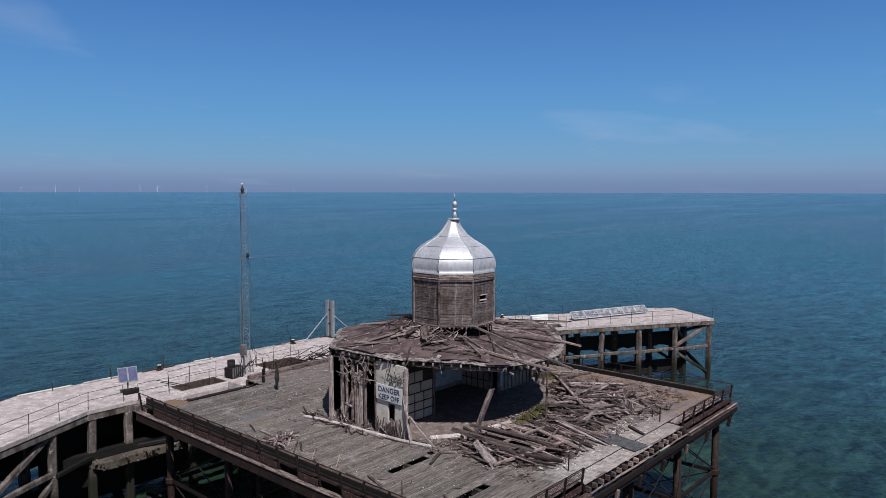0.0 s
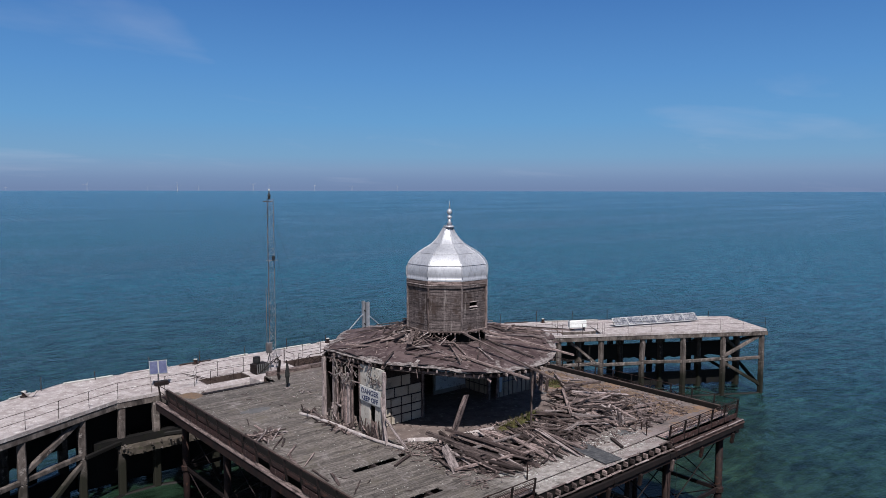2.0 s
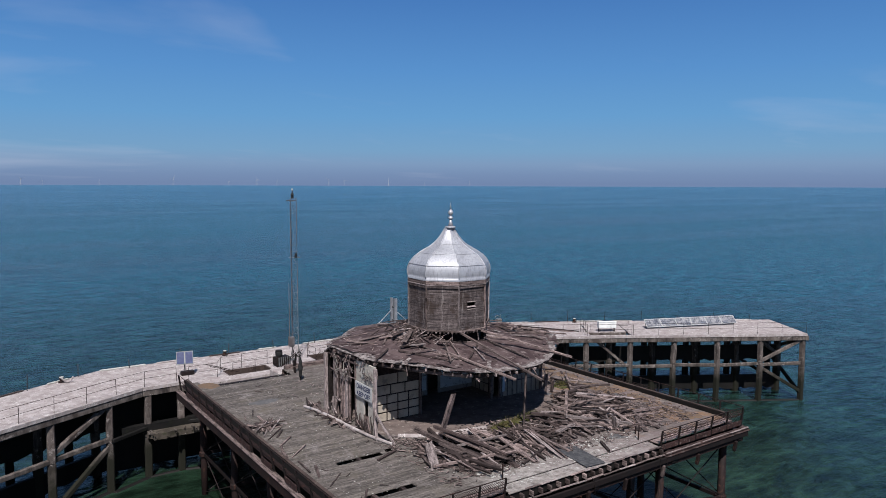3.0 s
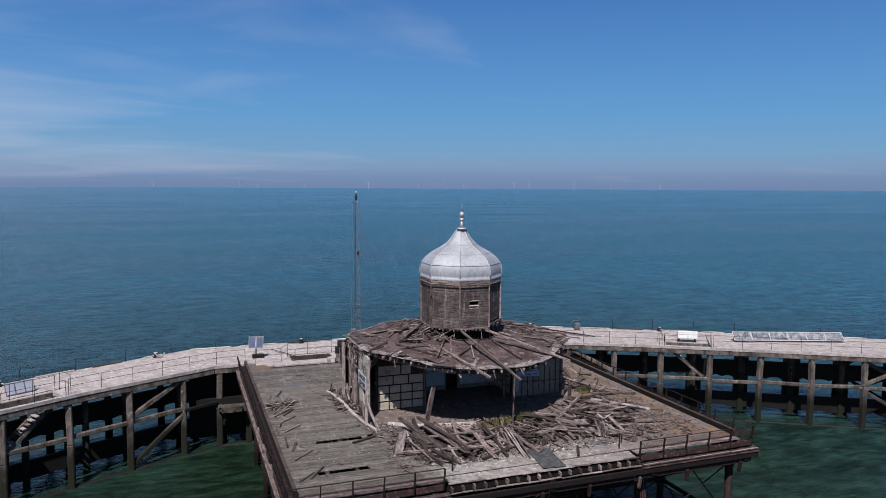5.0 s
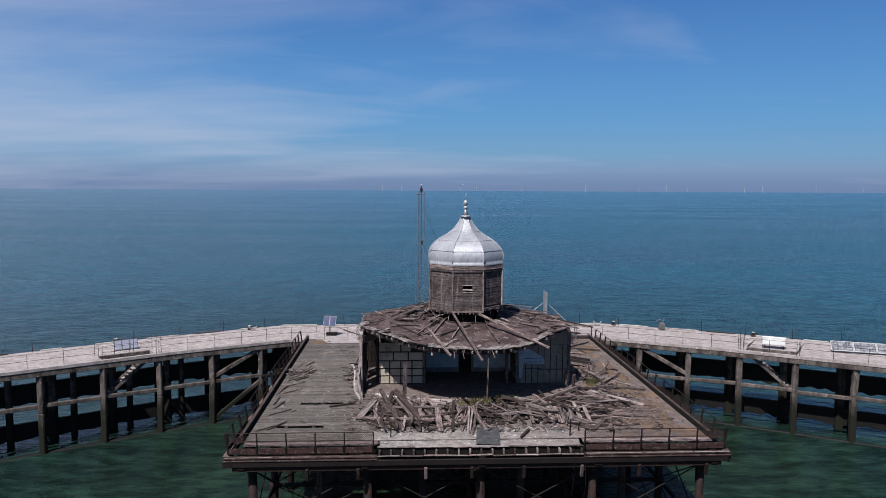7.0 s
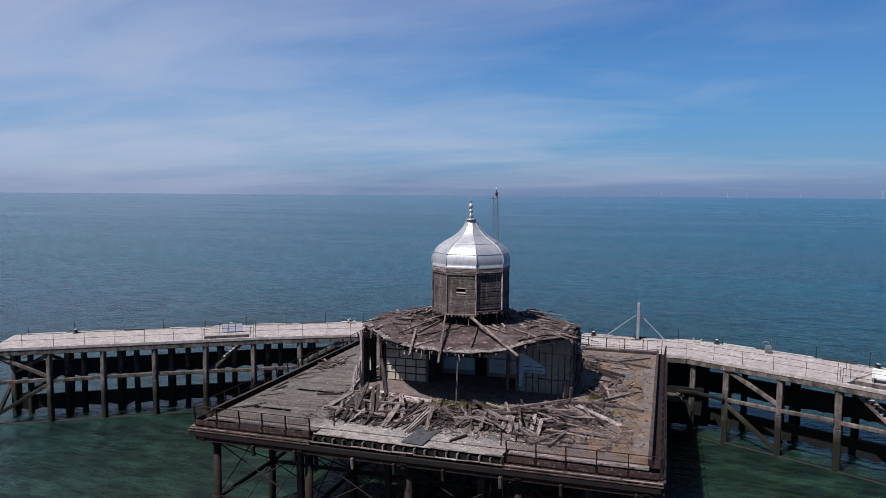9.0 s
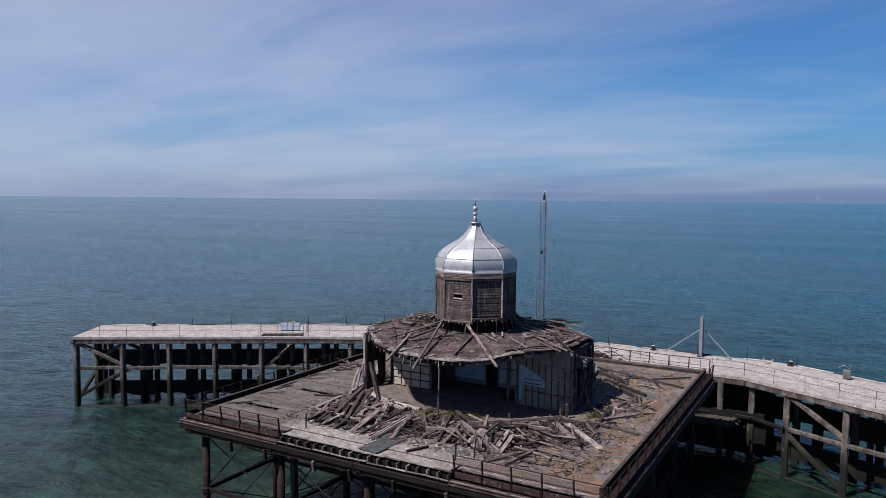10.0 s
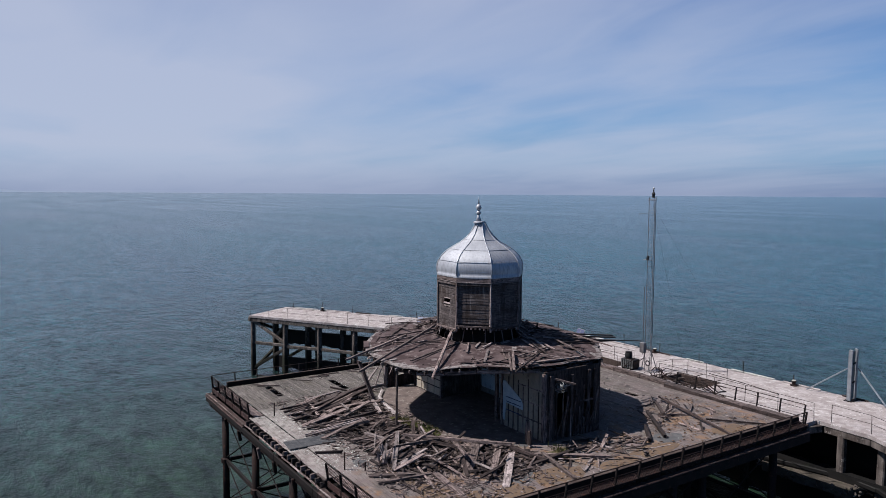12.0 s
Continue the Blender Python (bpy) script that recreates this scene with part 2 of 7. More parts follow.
STEEL = stained("pale_steel", (0.215, 0.228, 0.255), (0.155, 0.163, 0.182), 3.0, 0.5, 0.2, None, 30.0, 0.15)
WHITE = stained("white_paint", (0.43, 0.43, 0.43), (0.36, 0.36, 0.36), 2.0, 0.6, 0, None, 20.0, 0.15)
FRESH = stained("clean_white_paint", (0.74, 0.74, 0.73), (0.66, 0.66, 0.65), 2.0, 0.5, 0, None, 20.0, 0.15)
INK = stained("navy_paint", (0.023, 0.030, 0.073), (0.033, 0.040, 0.086), 5.0, 0.7, 0, None, 20.0, 0.1)
GUANO = stained("white_droppings", (0.397, 0.386, 0.369), (0.284, 0.273, 0.255), 4.0, 0.9, 0, None, 20.0, 0.3)
MOSS = stained("moss_and_weed", (0.043, 0.048, 0.015), (0.079, 0.065, 0.028), 2.0, 1.0, 0, None, 30.0, 0.9)
RUBBLE = stained("rotten_wood_litter", (0.140, 0.085, 0.055), (0.095, 0.068, 0.058), 2.2, 1.0, 0, (0.125, 0.092, 0.078), 22.0, 0.9)
ROT = stained("crumbled_rotten_wood", (0.135, 0.088, 0.056), (0.098, 0.072, 0.060), 5.5, 1.0, 0, (0.110, 0.085, 0.075), 22.0, 0.9)
FELT_SCRAP = stained("grey_felt_sheet", (0.070, 0.068, 0.071), (0.10, 0.097, 0.099), 1.4, 0.9, 0, None, 12.0)
RUBBER = stained("black_rubber", (0.013, 0.013, 0.015), (0.020, 0.020, 0.020), 3.0, 0.7, 0, None, 20.0)
TURBINE = stained("turbine_white", (0.396, 0.416, 0.462), (0.370, 0.396, 0.449), 0.01, 0.7, 0, None, 0.1, 0.0)

# lead and zinc sheets of the dome: dull metal with panels of slightly different tone
DOME, t, b = material("dome_metal", 0.45, 0.4)
p = where(t)
n1 = noise_tex(t, p, 1.1, 5, 0.6)
n2 = noise_tex(t, mapped(t, p, (5, 5, 1.2)), 2.0, 5, 0.65)
c = mixc(t, ramp(t, n1, [(0.35, 0.0), (0.7, 1.0)]), (0.27, 0.275, 0.305), (0.40, 0.405, 0.44))
c = mixc(t, ramp(t, n2, [(0.46, 0.0), (0.66, 0.75)]), c, (0.20, 0.197, 0.215))
own_tone = t.nodes.new("ShaderNodeObjectInfo").outputs["Random"]
c = mixc(t, mathn(t, "MULTIPLY", own_tone, 0.35), c, (0.28, 0.285, 0.305))
t.links.new(c, b.inputs["Base Color"])
t.links.new(mathn(t, "ADD", mathn(t, "MULTIPLY", n2, 0.3), 0.38), b.inputs["Roughness"])
bump(t, b, n1, 0.25, 0.03)

CELL, t, b = material("solar_cells", 0.3)
g = grain(t)
br = t.nodes.new("ShaderNodeTexBrick")
br.offset = 0.0
br.inputs["Color1"].default_value = (0.030, 0.034, 0.050, 1)
br.inputs["Color2"].default_value = (0.040, 0.044, 0.062, 1)
br.inputs["Mortar"].default_value = (0.28, 0.29, 0.32, 1)
br.inputs["Scale"].default_value = 1.0
br.inputs["Brick Width"].default_value = 0.21
br.inputs["Row Height"].default_value = 0.21
br.inputs["Mortar Size"].default_value = 0.007
t.links.new(g, br.inputs["Vector"])
cdirt = noise_tex(t, where(t), 3.0, 5, 0.7)
t.links.new(mixc(t, ramp(t, cdirt, [(0.44, 0.0), (0.62, 0.85)]), br.outputs[0], (0.27, 0.265, 0.27)), b.inputs["Base Color"])

# near-black timber whose colour holds the shade of kerb, trough and neck
CREOSOTE_SHADE = stained("creosote_shade_timber", (0.0045, 0.0036, 0.0036), (0.008, 0.006, 0.0055), 2.0, 0.95, 0, None, 14.0)
PLATE = stained("dark_ribbed_plate", (0.040, 0.041, 0.046), (0.070, 0.069, 0.073), 2.5, 0.85, 0, (0.12, 0.115, 0.115), 14.0)
WALKWAY = stained("rusty_walkway", (0.060, 0.042, 0.037), (0.032, 0.022, 0.020), 1.3, 0.9, 0, (0.10, 0.08, 0.073), 14.0, 0.8)
CELL_HAZE = stained("dusty_solar_cells", (0.27, 0.28, 0.36), (0.32, 0.33, 0.40), 2.0, 0.35, 0, None, 20.0, 0.05)
CELL_PALE = stained("lavender_solar_cells", (0.050, 0.058, 0.115), (0.075, 0.083, 0.15), 2.0, 0.75, 0, None, 20.0, 0.05)
MAST = stained("weathered_mast_steel", (0.150, 0.142, 0.150), (0.085, 0.075, 0.078), 1.2, 0.6, 0.3, None, 30.0, 0.15)

# the sea: green-blue water under small wind waves, gathered in streaks
SEA, t, b = material("sea_water", 0.12)
p = where(t)
w1 = noise_tex(t, mapped(t, p, (0.7, 1.9, 1), (0, 0, 0.25)), 0.42, 5, 0.62, 0.4)
w2 = noise_tex(t, mapped(t, p, (0.8, 1.8, 1), (0, 0, -0.15)), 1.4, 4, 0.6)
st = noise_tex(t, mapped(t, p, (0.004, 0.02, 1), (0, 0, 0.1)), 1.0, 5, 0.55, 0.6)
patch = noise_tex(t, mapped(t, p, (0.012, 0.03, 1)), 1.0, 4, 0.5)
w3 = noise_tex(t, mapped(t, p, (0.10, 0.125, 1), (0, 0, 0.5)), 1.0, 6, 0.66, 0.3)
h = mathn(t, "ADD", mathn(t, "MULTIPLY", w1, 1.0), mathn(t, "MULTIPLY", w2, 0.55))
far = t.nodes.new("ShaderNodeVectorMath")
far.operation = "LENGTH"
t.links.new(p, far.inputs[0])
calm = ramp(t, mathn(t, "MULTIPLY", far.outputs["Value"], 0.001), [(0.02, 0.30), (0.04, 0.55), (0.07, 0.95), (0.8, 0.5)])
bump(t, b, mathn(t, "MULTIPLY", mathn(t, "ADD", h, mathn(t, "MULTIPLY", w3, 2.8)), calm), 1.0, 0.55)
# dark green near, bluer far out: the sky's reflection painted into the base colour
near_water = mixc(t, ramp(t, patch, [(0.35, 0.0), (0.7, 1.0)]), (0.0056, 0.0128, 0.0074), (0.0072, 0.0160, 0.0088))
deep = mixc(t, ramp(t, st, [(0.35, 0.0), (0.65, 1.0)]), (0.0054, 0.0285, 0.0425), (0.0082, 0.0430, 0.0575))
c = mixc(t, ramp(t, mathn(t, "MULTIPLY", far.outputs["Value"], 0.001), [(0.022, 0.0), (0.12, 1.0)]), near_water, deep)
# wave shading put into the colour: troughs darkened, crests left lighter
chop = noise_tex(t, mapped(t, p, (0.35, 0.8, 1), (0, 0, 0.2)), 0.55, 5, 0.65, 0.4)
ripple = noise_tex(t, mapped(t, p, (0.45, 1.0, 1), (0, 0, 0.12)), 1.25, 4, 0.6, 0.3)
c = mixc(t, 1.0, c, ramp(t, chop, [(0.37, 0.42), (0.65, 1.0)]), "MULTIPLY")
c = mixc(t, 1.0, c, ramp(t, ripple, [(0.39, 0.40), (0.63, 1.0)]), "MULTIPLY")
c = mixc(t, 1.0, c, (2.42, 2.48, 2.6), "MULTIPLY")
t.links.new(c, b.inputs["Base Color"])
lee = ramp(t, mathn(t, "MULTIPLY", far.outputs["Value"], 0.001), [(0.025, 0.14), (0.06, 0.0)])
t.links.new(mathn(t, "ADD", ramp(t, st, [(0.3, 0.13), (0.7, 0.22)]), lee), b.inputs["Roughness"])
t.links.new(ramp(t, chop, [(0.36, 0.34), (0.66, 0.62)]), b.inputs["Specular IOR Level"])
b.inputs["IOR"].default_value = 1.33

# ---- mesh tools ----
WORLD = {}


class Geo:
    """Collects boxes, beams, tubes and lathes into one mesh; the uv layer runs along each piece in metres."""

    def __init__(self):
        self.v, self.f, self.uv = [], [], []

    def add(self, verts, faces, uvs):
        n = len(self.v)
        self.v.extend(verts)
        for face, uv in zip(faces, uvs):
            self.f.append(tuple(n + i for i in face))
            self.uv.extend(uv)

    def hull(self, vs, faces, axis_m=None):
        """Faces on given corners, the grain along the longest extent of the local corners."""
        ext = [max(v[k] for v in vs) - min(v[k] for v in vs) for k in range(3)]
        a = ext.index(max(ext))
        o = [k for k in range(3) if k != a]
        uvs = [[(vs[i][a], vs[i][o[0]] + vs[i][o[1]] * 1.37) for i in f] for f in faces]
        m = axis_m or Matrix()
        self.add([tuple(m @ Vector(v)) for v in vs], faces, uvs)
        return self

    def box(self, m, sx, sy, sz, ch=0.0):
        x, y, z = sx / 2, sy / 2, sz / 2
        if ch <= 0:
            vs = [(-x, -y, -z), (x, -y, -z), (x, y, -z), (-x, y, -z), (-x, -y, z), (x, -y, z), (x, y, z), (-x, y, z)]
            fs = [(3, 2, 1, 0), (4, 5, 6, 7), (0, 1, 5, 4), (1, 2, 6, 5), (2, 3, 7, 6), (3, 0, 4, 7)]
            return self.hull(vs, fs, m)
        vs, idx = [], {}
        for sx_ in (-1, 1):
            for sy_ in (-1, 1):
                for sz_ in (-1, 1):
                    for k in range(3):
                        d = [ch, ch, ch]
                        d[k] = 0
                        idx[(sx_, sy_, sz_, k)] = len(vs)
                        vs.append((sx_ * (x - d[0]), sy_ * (y - d[1]), sz_ * (z - d[2])))
        fs = []

        def face(keys, normal):
            pts = [idx[k] for k in keys]
            a, b_, c_ = (Vector(vs[i]) for i in pts[:3])
            if (b_ - a).cross(c_ - a).dot(Vector(normal)) < 0:
                pts.reverse()
            fs.append(tuple(pts))

        ring = ((-1, -1), (1, -1), (1, 1), (-1, 1))
        for s in (-1, 1):
            face([(s, a, c_, 0) for a, c_ in ring], (s, 0, 0))
            face([(a, s, c_, 1) for a, c_ in ring], (0, s, 0))
            face([(a, c_, s, 2) for a, c_ in ring], (0, 0, s))
        for s1 in (-1, 1):
            for s2 in (-1, 1):
                face([(s1, s2, -1, 0), (s1, s2, 1, 0), (s1, s2, 1, 1), (s1, s2, -1, 1)], (s1, s2, 0))
                face([(s1, -1, s2, 0), (s1, 1, s2, 0), (s1, 1, s2, 2), (s1, -1, s2, 2)], (s1, 0, s2))
                face([(-1, s1, s2, 1), (1, s1, s2, 1), (1, s1, s2, 2), (-1, s1, s2, 2)], (0, s1, s2))
                for s3 in (-1, 1):
                    face([(s1, s2, s3, 0), (s1, s2, s3, 1), (s1, s2, s3, 2)], (s1, s2, s3))
        return self.hull(vs, fs, m)

    def beam(self, p, q, w, h, ch=0.0, up=(0, 0, 1)):
        """A squared timber from p to q; h is its depth along up."""
        p, q = Vector(p), Vector(q)
        x = (q - p).normalized()
        z = Vector(up)
        if abs(x.dot(z)) > 0.98:
            z = Vector((0, 1, 0))
        y = z.cross(x).normalized()
        z = x.cross(y)
        m = Matrix((x, y, z)).transposed().to_4x4()
        m.translation = (p + q) / 2
        return self.box(m, (q - p).length, w, h, ch)

    def tube(self, pts, r, n=6):
        pts = [Vector(p) for p in pts]
        rings, along = [], 0.0
        verts, us = [], []
        for i, p in enumerate(pts):
            d = (pts[min(i + 1, len(pts) - 1)] - pts[max(i - 1, 0)]).normalized()
            ref = Vector((0, 0, 1)) if abs(d.z) < 0.9 else Vector((1, 0, 0))
            a = d.cross(ref).normalized()
            b_ = d.cross(a)
            if i:
                along += (p - pts[i - 1]).length
            rr = r[i] if isinstance(r, (list, tuple)) else r
            for k in range(n):
                t_ = 2 * math.pi * k / n
                verts.append(tuple(p + (a * math.cos(t_) + b_ * math.sin(t_)) * rr))
                us.append((along, k / n * 6.28 * rr))
        fs = []
        for i in range(len(pts) - 1):
            for k in range(n):
                k2 = (k + 1) % n
                fs.append((i * n + k, i * n + k2, (i + 1) * n + k2, (i + 1) * n + k))
        fs.append(tuple(range(n - 1, -1, -1)))
        fs.append(tuple((len(pts) - 1) * n + k for k in range(n)))
        self.add(verts, fs, [[us[i] for i in f] for f in fs])
        return self

    def lathe(self, prof, n=16, at=(0, 0, 0)):
        """prof: (radius, height) pairs from the bottom up."""
        verts, fs = [], []
        for r, z in prof:
            for k in range(n):
                a = 2 * math.pi * k / n
                verts.append((at[0] + r * math.cos(a), at[1] + r * math.sin(a), at[2] + z))
        for i in range(len(prof) - 1):
            for k in range(n):
                k2 = (k + 1) % n
                fs.append((i * n + k, i * n + k2, (i + 1) * n + k2, (i + 1) * n + k))
        fs.append(tuple(range(n - 1, -1, -1)))
        fs.append(tuple((len(prof) - 1) * n + k for k in range(n)))
        self.add(verts, fs, [[(verts[i][2], verts[i][0] + verts[i][1]) for i in f] for f in fs])
        return self

    def prism(self, poly, z0, z1):
        """A slab over a plan polygon (counter-clockwise), between two heights."""
        n = len(poly)
        verts = [(x, y, z0) for x, y in poly] + [(x, y, z1) for x, y in poly]
        fs = [tuple(range(n - 1, -1, -1)), tuple(range(n, 2 * n))]
        fs += [(i, (i + 1) % n, n + (i + 1) % n, n + i) for i in range(n)]
        self.add(verts, fs, [[(verts[i][0], verts[i][1] + verts[i][2]) for i in f] for f in fs])
        return self

    def mesh(self, name, mat, smooth=False):
        me = bpy.data.meshes.new(name)
        me.from_pydata(self.v, [], self.f)
        lay = me.uv_layers.new(name="grain")
        lay.data.foreach_set("uv", [c_ for uv in self.uv for c_ in uv])
        me.materials.append(mat)
        if smooth:
            me.polygons.foreach_set("use_smooth", [True] * len(me.polygons))
        me.update()
        return me


def thing(name, at, label, category, group="", kind=""):
    """An Empty that stands at the base of a thing and carries its parts."""
    ob = new(name)
    ob.matrix_basis = Matrix.Translation(at)
    ob.empty_display_size = 0.2
    WORLD[ob] = ob.matrix_basis.copy()
    return tagged(ob, label, category, group, kind)


def part(name, geo, mat, parent, label="", kind="", smooth=False):
    """One mesh under a thing or a part; geo is in the world's metres."""
    me = geo.mesh(name, mat, smooth) if isinstance(geo, Geo) else geo
    ob = new(name, me)
    ob.parent = parent
    ob.matrix_parent_inverse = WORLD[parent].inverted()
    WORLD[ob] = Matrix()
    return tagged(ob, label, "", "", kind)


def piece(name, me, m, parent, label=""):
    """A part on shared mesh data, at the pose m."""
    ob = new(name, me)
    ob.parent = parent
    ob.matrix_parent_inverse = WORLD[parent].inverted()
    ob.matrix_basis = m
    WORLD[ob] = m.copy()
    return tagged(ob, label)


def solid(name, geo, mat, label, category, group="", kind="", smooth=False):
    """A thing that is a single mesh in world coordinates."""
    ob = new(name, geo.mesh(name, mat, smooth))
    WORLD[ob] = Matrix()
    return tagged(ob, label, category, group, kind)


def at2(p, z):
    return (p[0], p[1], z)


rng = random.Random(7)
R = rng.uniform

# ---- sea ----
SEA_Z = -7.1
g = Geo()
g.prism([(-5200, -5200), (5200, -5200), (5200, 5200), (-5200, 5200)], SEA_Z - 1, SEA_Z)
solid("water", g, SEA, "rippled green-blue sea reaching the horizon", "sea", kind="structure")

# ---- outer pier: a bent concrete arm round the platform ----
PZ = -0.75
INNER = [(-40.3, 0.1), (-22.0, 11.8), (-13.6, 16.2), (-11.0, 16.3), (-10.6, 15.0), (10.6, 15.0), (11.0, 16.3), (13.6, 16.2), (22.0, 11.9), (41.2, 0.4)]
OUTER = [(-43.4, 5.3), (-25.6, 17.1), (-15.4, 22.6), (15.6, 22.8), (26.2, 17.6), (44.9, 6.4)]
pier = thing("pier", (0, 19, SEA_Z), "bent pale concrete pier on stained piles standing in the sea", "pier", kind="structure")


def slab(poly, label=""):
    g = Geo().prism(poly, PZ - 0.22, PZ)
    return part("deck_slab", g, CONCRETE, pier, label)


def lerp(a, b_, t_):
    return (a[0] + (b_[0] - a[0]) * t_, a[1] + (b_[1] - a[1]) * t_)


# stair wells in the arms: along the inner edge, set in by a narrow strip
def arm_frame(side):
    a, b_ = ((-40.3, 0.1), (-22.0, 11.8)) if side < 0 else ((41.2, 0.4), (22.0, 11.9))
    d = Vector((b_[0] - a[0], b_[1] - a[1]))
    ln = d.length
    d.normalize()
    n = Vector((d.y, -d.x)) if side > 0 else Vector((-d.y, d.x))
    return Vector(a), d, n, ln


for side in (-1, 1):
    a, d, n, ln = arm_frame(side)
    out = [OUTER[0], OUTER[1]] if side < 0 else [OUTER[-1], OUTER[-2]]
    s0, s1, w0, w1 = 16.6, 20.4, 0.35, 1.75

    def P(s, w):
        v = a + d * s + n * w
        return (v.x, v.y)

    def flip(poly):
        return poly if side < 0 else poly[::-1]

    o0, o1 = out
    m0 = lerp(o0, o1, s0 / ln)
    m1 = lerp(o0, o1, s1 / ln)
    slab(flip([P(0, 0), P(s0, 0), m0, o0]))
    slab(flip([P(s0, w1), P(s1, w1), m1, m0]))
    slab(flip([P(s0, 0), P(s1, 0), P(s1, w0), P(s0, w0)]))
    slab(flip([P(s1, 0), P(ln, 0), o1, m1]))
    # well walls and stair
    g = Geo()
    for w in (w0, w1):
        g.beam(at2(P(s0, w), PZ - 0.3), at2(P(s1, w), PZ - 0.3), 0.12, 0.5)
    part("well_wall", g, PILE, pier)
    top, bot = s1 - 0.3, s0 + 0.3
    for w in (w0 + 0.15, w1 - 0.15):
        g = Geo().beam(at2(P(top, w), PZ - 0.32), at2(P(bot - 0.2, w), -3.85), 0.14, 0.22, 0.02)
        part("stair_string", g, PILE, pier)
    for i in range(13):
        f = (i + 0.5) / 13
        g = Geo().beam(at2(P(top + (bot - top) * f, w0 + 0.22), PZ - 0.15 - 2.95 * f), at2(P(top + (bot - top) * f, w1 - 0.22), PZ - 0.15 - 2.95 * f), 0.26, 0.09, 0.012)
        part("stair_tread", g, CONCRETE if i % 3 else PILE, pier)

# the straight back and its two knees; stair wells 3 m long on either side of the mast
slab([(-22.0, 11.8), (-13.6, 16.2), (-15.4, 22.6), (-25.6, 17.1)])
slab([(22.0, 11.9), (26.2, 17.6), (15.6, 22.8), (13.6, 16.2)])
YB = 15.0
W1, W2 = (-7.8, -4.5, 16.0, 17.6), (-0.7, 2.7, 16.6, 18.6)
slab([(-13.6, 16.2), (-11.0, 16.3), (W1[0], 16.3), (W1[0], 22.66), (-15.4, 22.6)])
slab([(W1[1], 16.3), (W2[0], 16.3), (W2[0], 22.7), (W1[1], 22.68)])
slab([(W2[1], 16.3), (11.0, 16.3), (13.6, 16.2), (15.6, 22.8), (W2[1], 22.72)])
for x0, x1, y1 in ((-10.6, W1[0], 16.28), (W1[0], W1[1], 15.98), (W1[1], -3.6, 16.28)):
    part("walkway_slab", Geo().prism([(x0, 14.8), (x1, 14.8), (x1, y1), (x0, y1)], PZ - 0.35, PZ + 0.004), CONCRETE, pier, "stained concrete walkway beam")
for x0, x1 in ((-3.58, -1.5), (-1.48, 4.4), (4.42, 10.6)):
    part("walkway_slab", Geo().prism([(x0, YB), (x1, YB), (x1, 16.28), (x0, 16.28)], PZ - 0.35, PZ + 0.004), CONCRETE, pier, "stained concrete walkway beam")
part("pit_block", Geo().box(pose(-4.6, 13.95, -0.62, 0, 0, 3), 1.3, 1.6, 0.6, 0.06), CONCRETE, pier, "broken concrete block at the end of the pit")
for x0, x1, y0, y1 in (W1, W2):
    slab([(x0, y1), (x1, y1), (x1, 22.68), (x0, 22.68)])
    g = Geo()
    g.beam((x0, y0 + 0.07, PZ - 0.36), (x1, y0 + 0.07, PZ - 0.36), 0.14, 0.7)
    g.beam((x0, y1 - 0.07, PZ - 0.36), (x1, y1 - 0.07, PZ - 0.36), 0.14, 0.7)
    g.beam((x0 + 0.07, y0, PZ - 0.36), (x0 + 0.07, y1, PZ - 0.36), 0.14, 0.7)
    g.beam((x1 - 0.07, y0, PZ - 0.36), (x1 - 0.07, y1, PZ - 0.36), 0.14, 0.7)
    part("well_wall", g, WALKWAY, pier, "rust-stained wall of a stair well")
    part("well_floor", Geo().prism([(x0, y0), (x1, y0), (x1, y1), (x0, y1)], PZ - 1.3, PZ - 1.15), WALKWAY, pier, "rust-stained landing in the stair well")

# edge beams under the slabs
for line in (INNER, OUTER):
    for a, b_ in zip(line, line[1:]):
        sgn = 1 if line is INNER else -1
        dv = (Vector(b_) - Vector(a)).normalized()
        nn = Vector((-dv.y, dv.x)) * 0.22 * sgn
        g = Geo().beam((a[0] + nn.x, a[1] + nn.y, PZ - 0.43), (b_[0] + nn.x, b_[1] + nn.y, PZ - 0.43), 0.36, 0.42, 0.03)
        part("edge_beam", g, PILE, pier, "stained concrete edge beam")
for a, b_ in ((INNER[0], OUTER[0]), (INNER[-1], OUTER[-1])):
    g = Geo().beam(at2(a, PZ - 0.43), at2(b_, PZ - 0.43), 0.36, 0.42, 0.03)
    part("edge_beam", g, PILE, pier)
def along(line, s):
    for a, b_ in zip(line, line[1:]):
        ln = (Vector(b_) - Vector(a)).length
        if s <= ln:
            return lerp(a, b_, s / ln)
        s -= ln
    return line[-1]


def pile(p, z1=-0.95, w=0.44, name="pile"):
    """Two lengths of a squared pile, a little out of line, with a spalled collar where they meet."""
    l1, l2 = R(-0.07, 0.07), R(-0.05, 0.05)
    zm = R(-4.2, -3.4)
    g = Geo().beam((p[0] + l2, p[1], -9.0), (p[0], p[1] + l1, zm), w * R(0.96, 1.06), w, 0.07)
    g.beam((p[0], p[1] + l1, zm - 0.05), (p[0] + l1, p[1], z1), w * R(0.9, 1.02), w * R(0.92, 1.0), 0.06)
    part(name, g, PILE, pier, "squared concrete pile, stained and spalled")


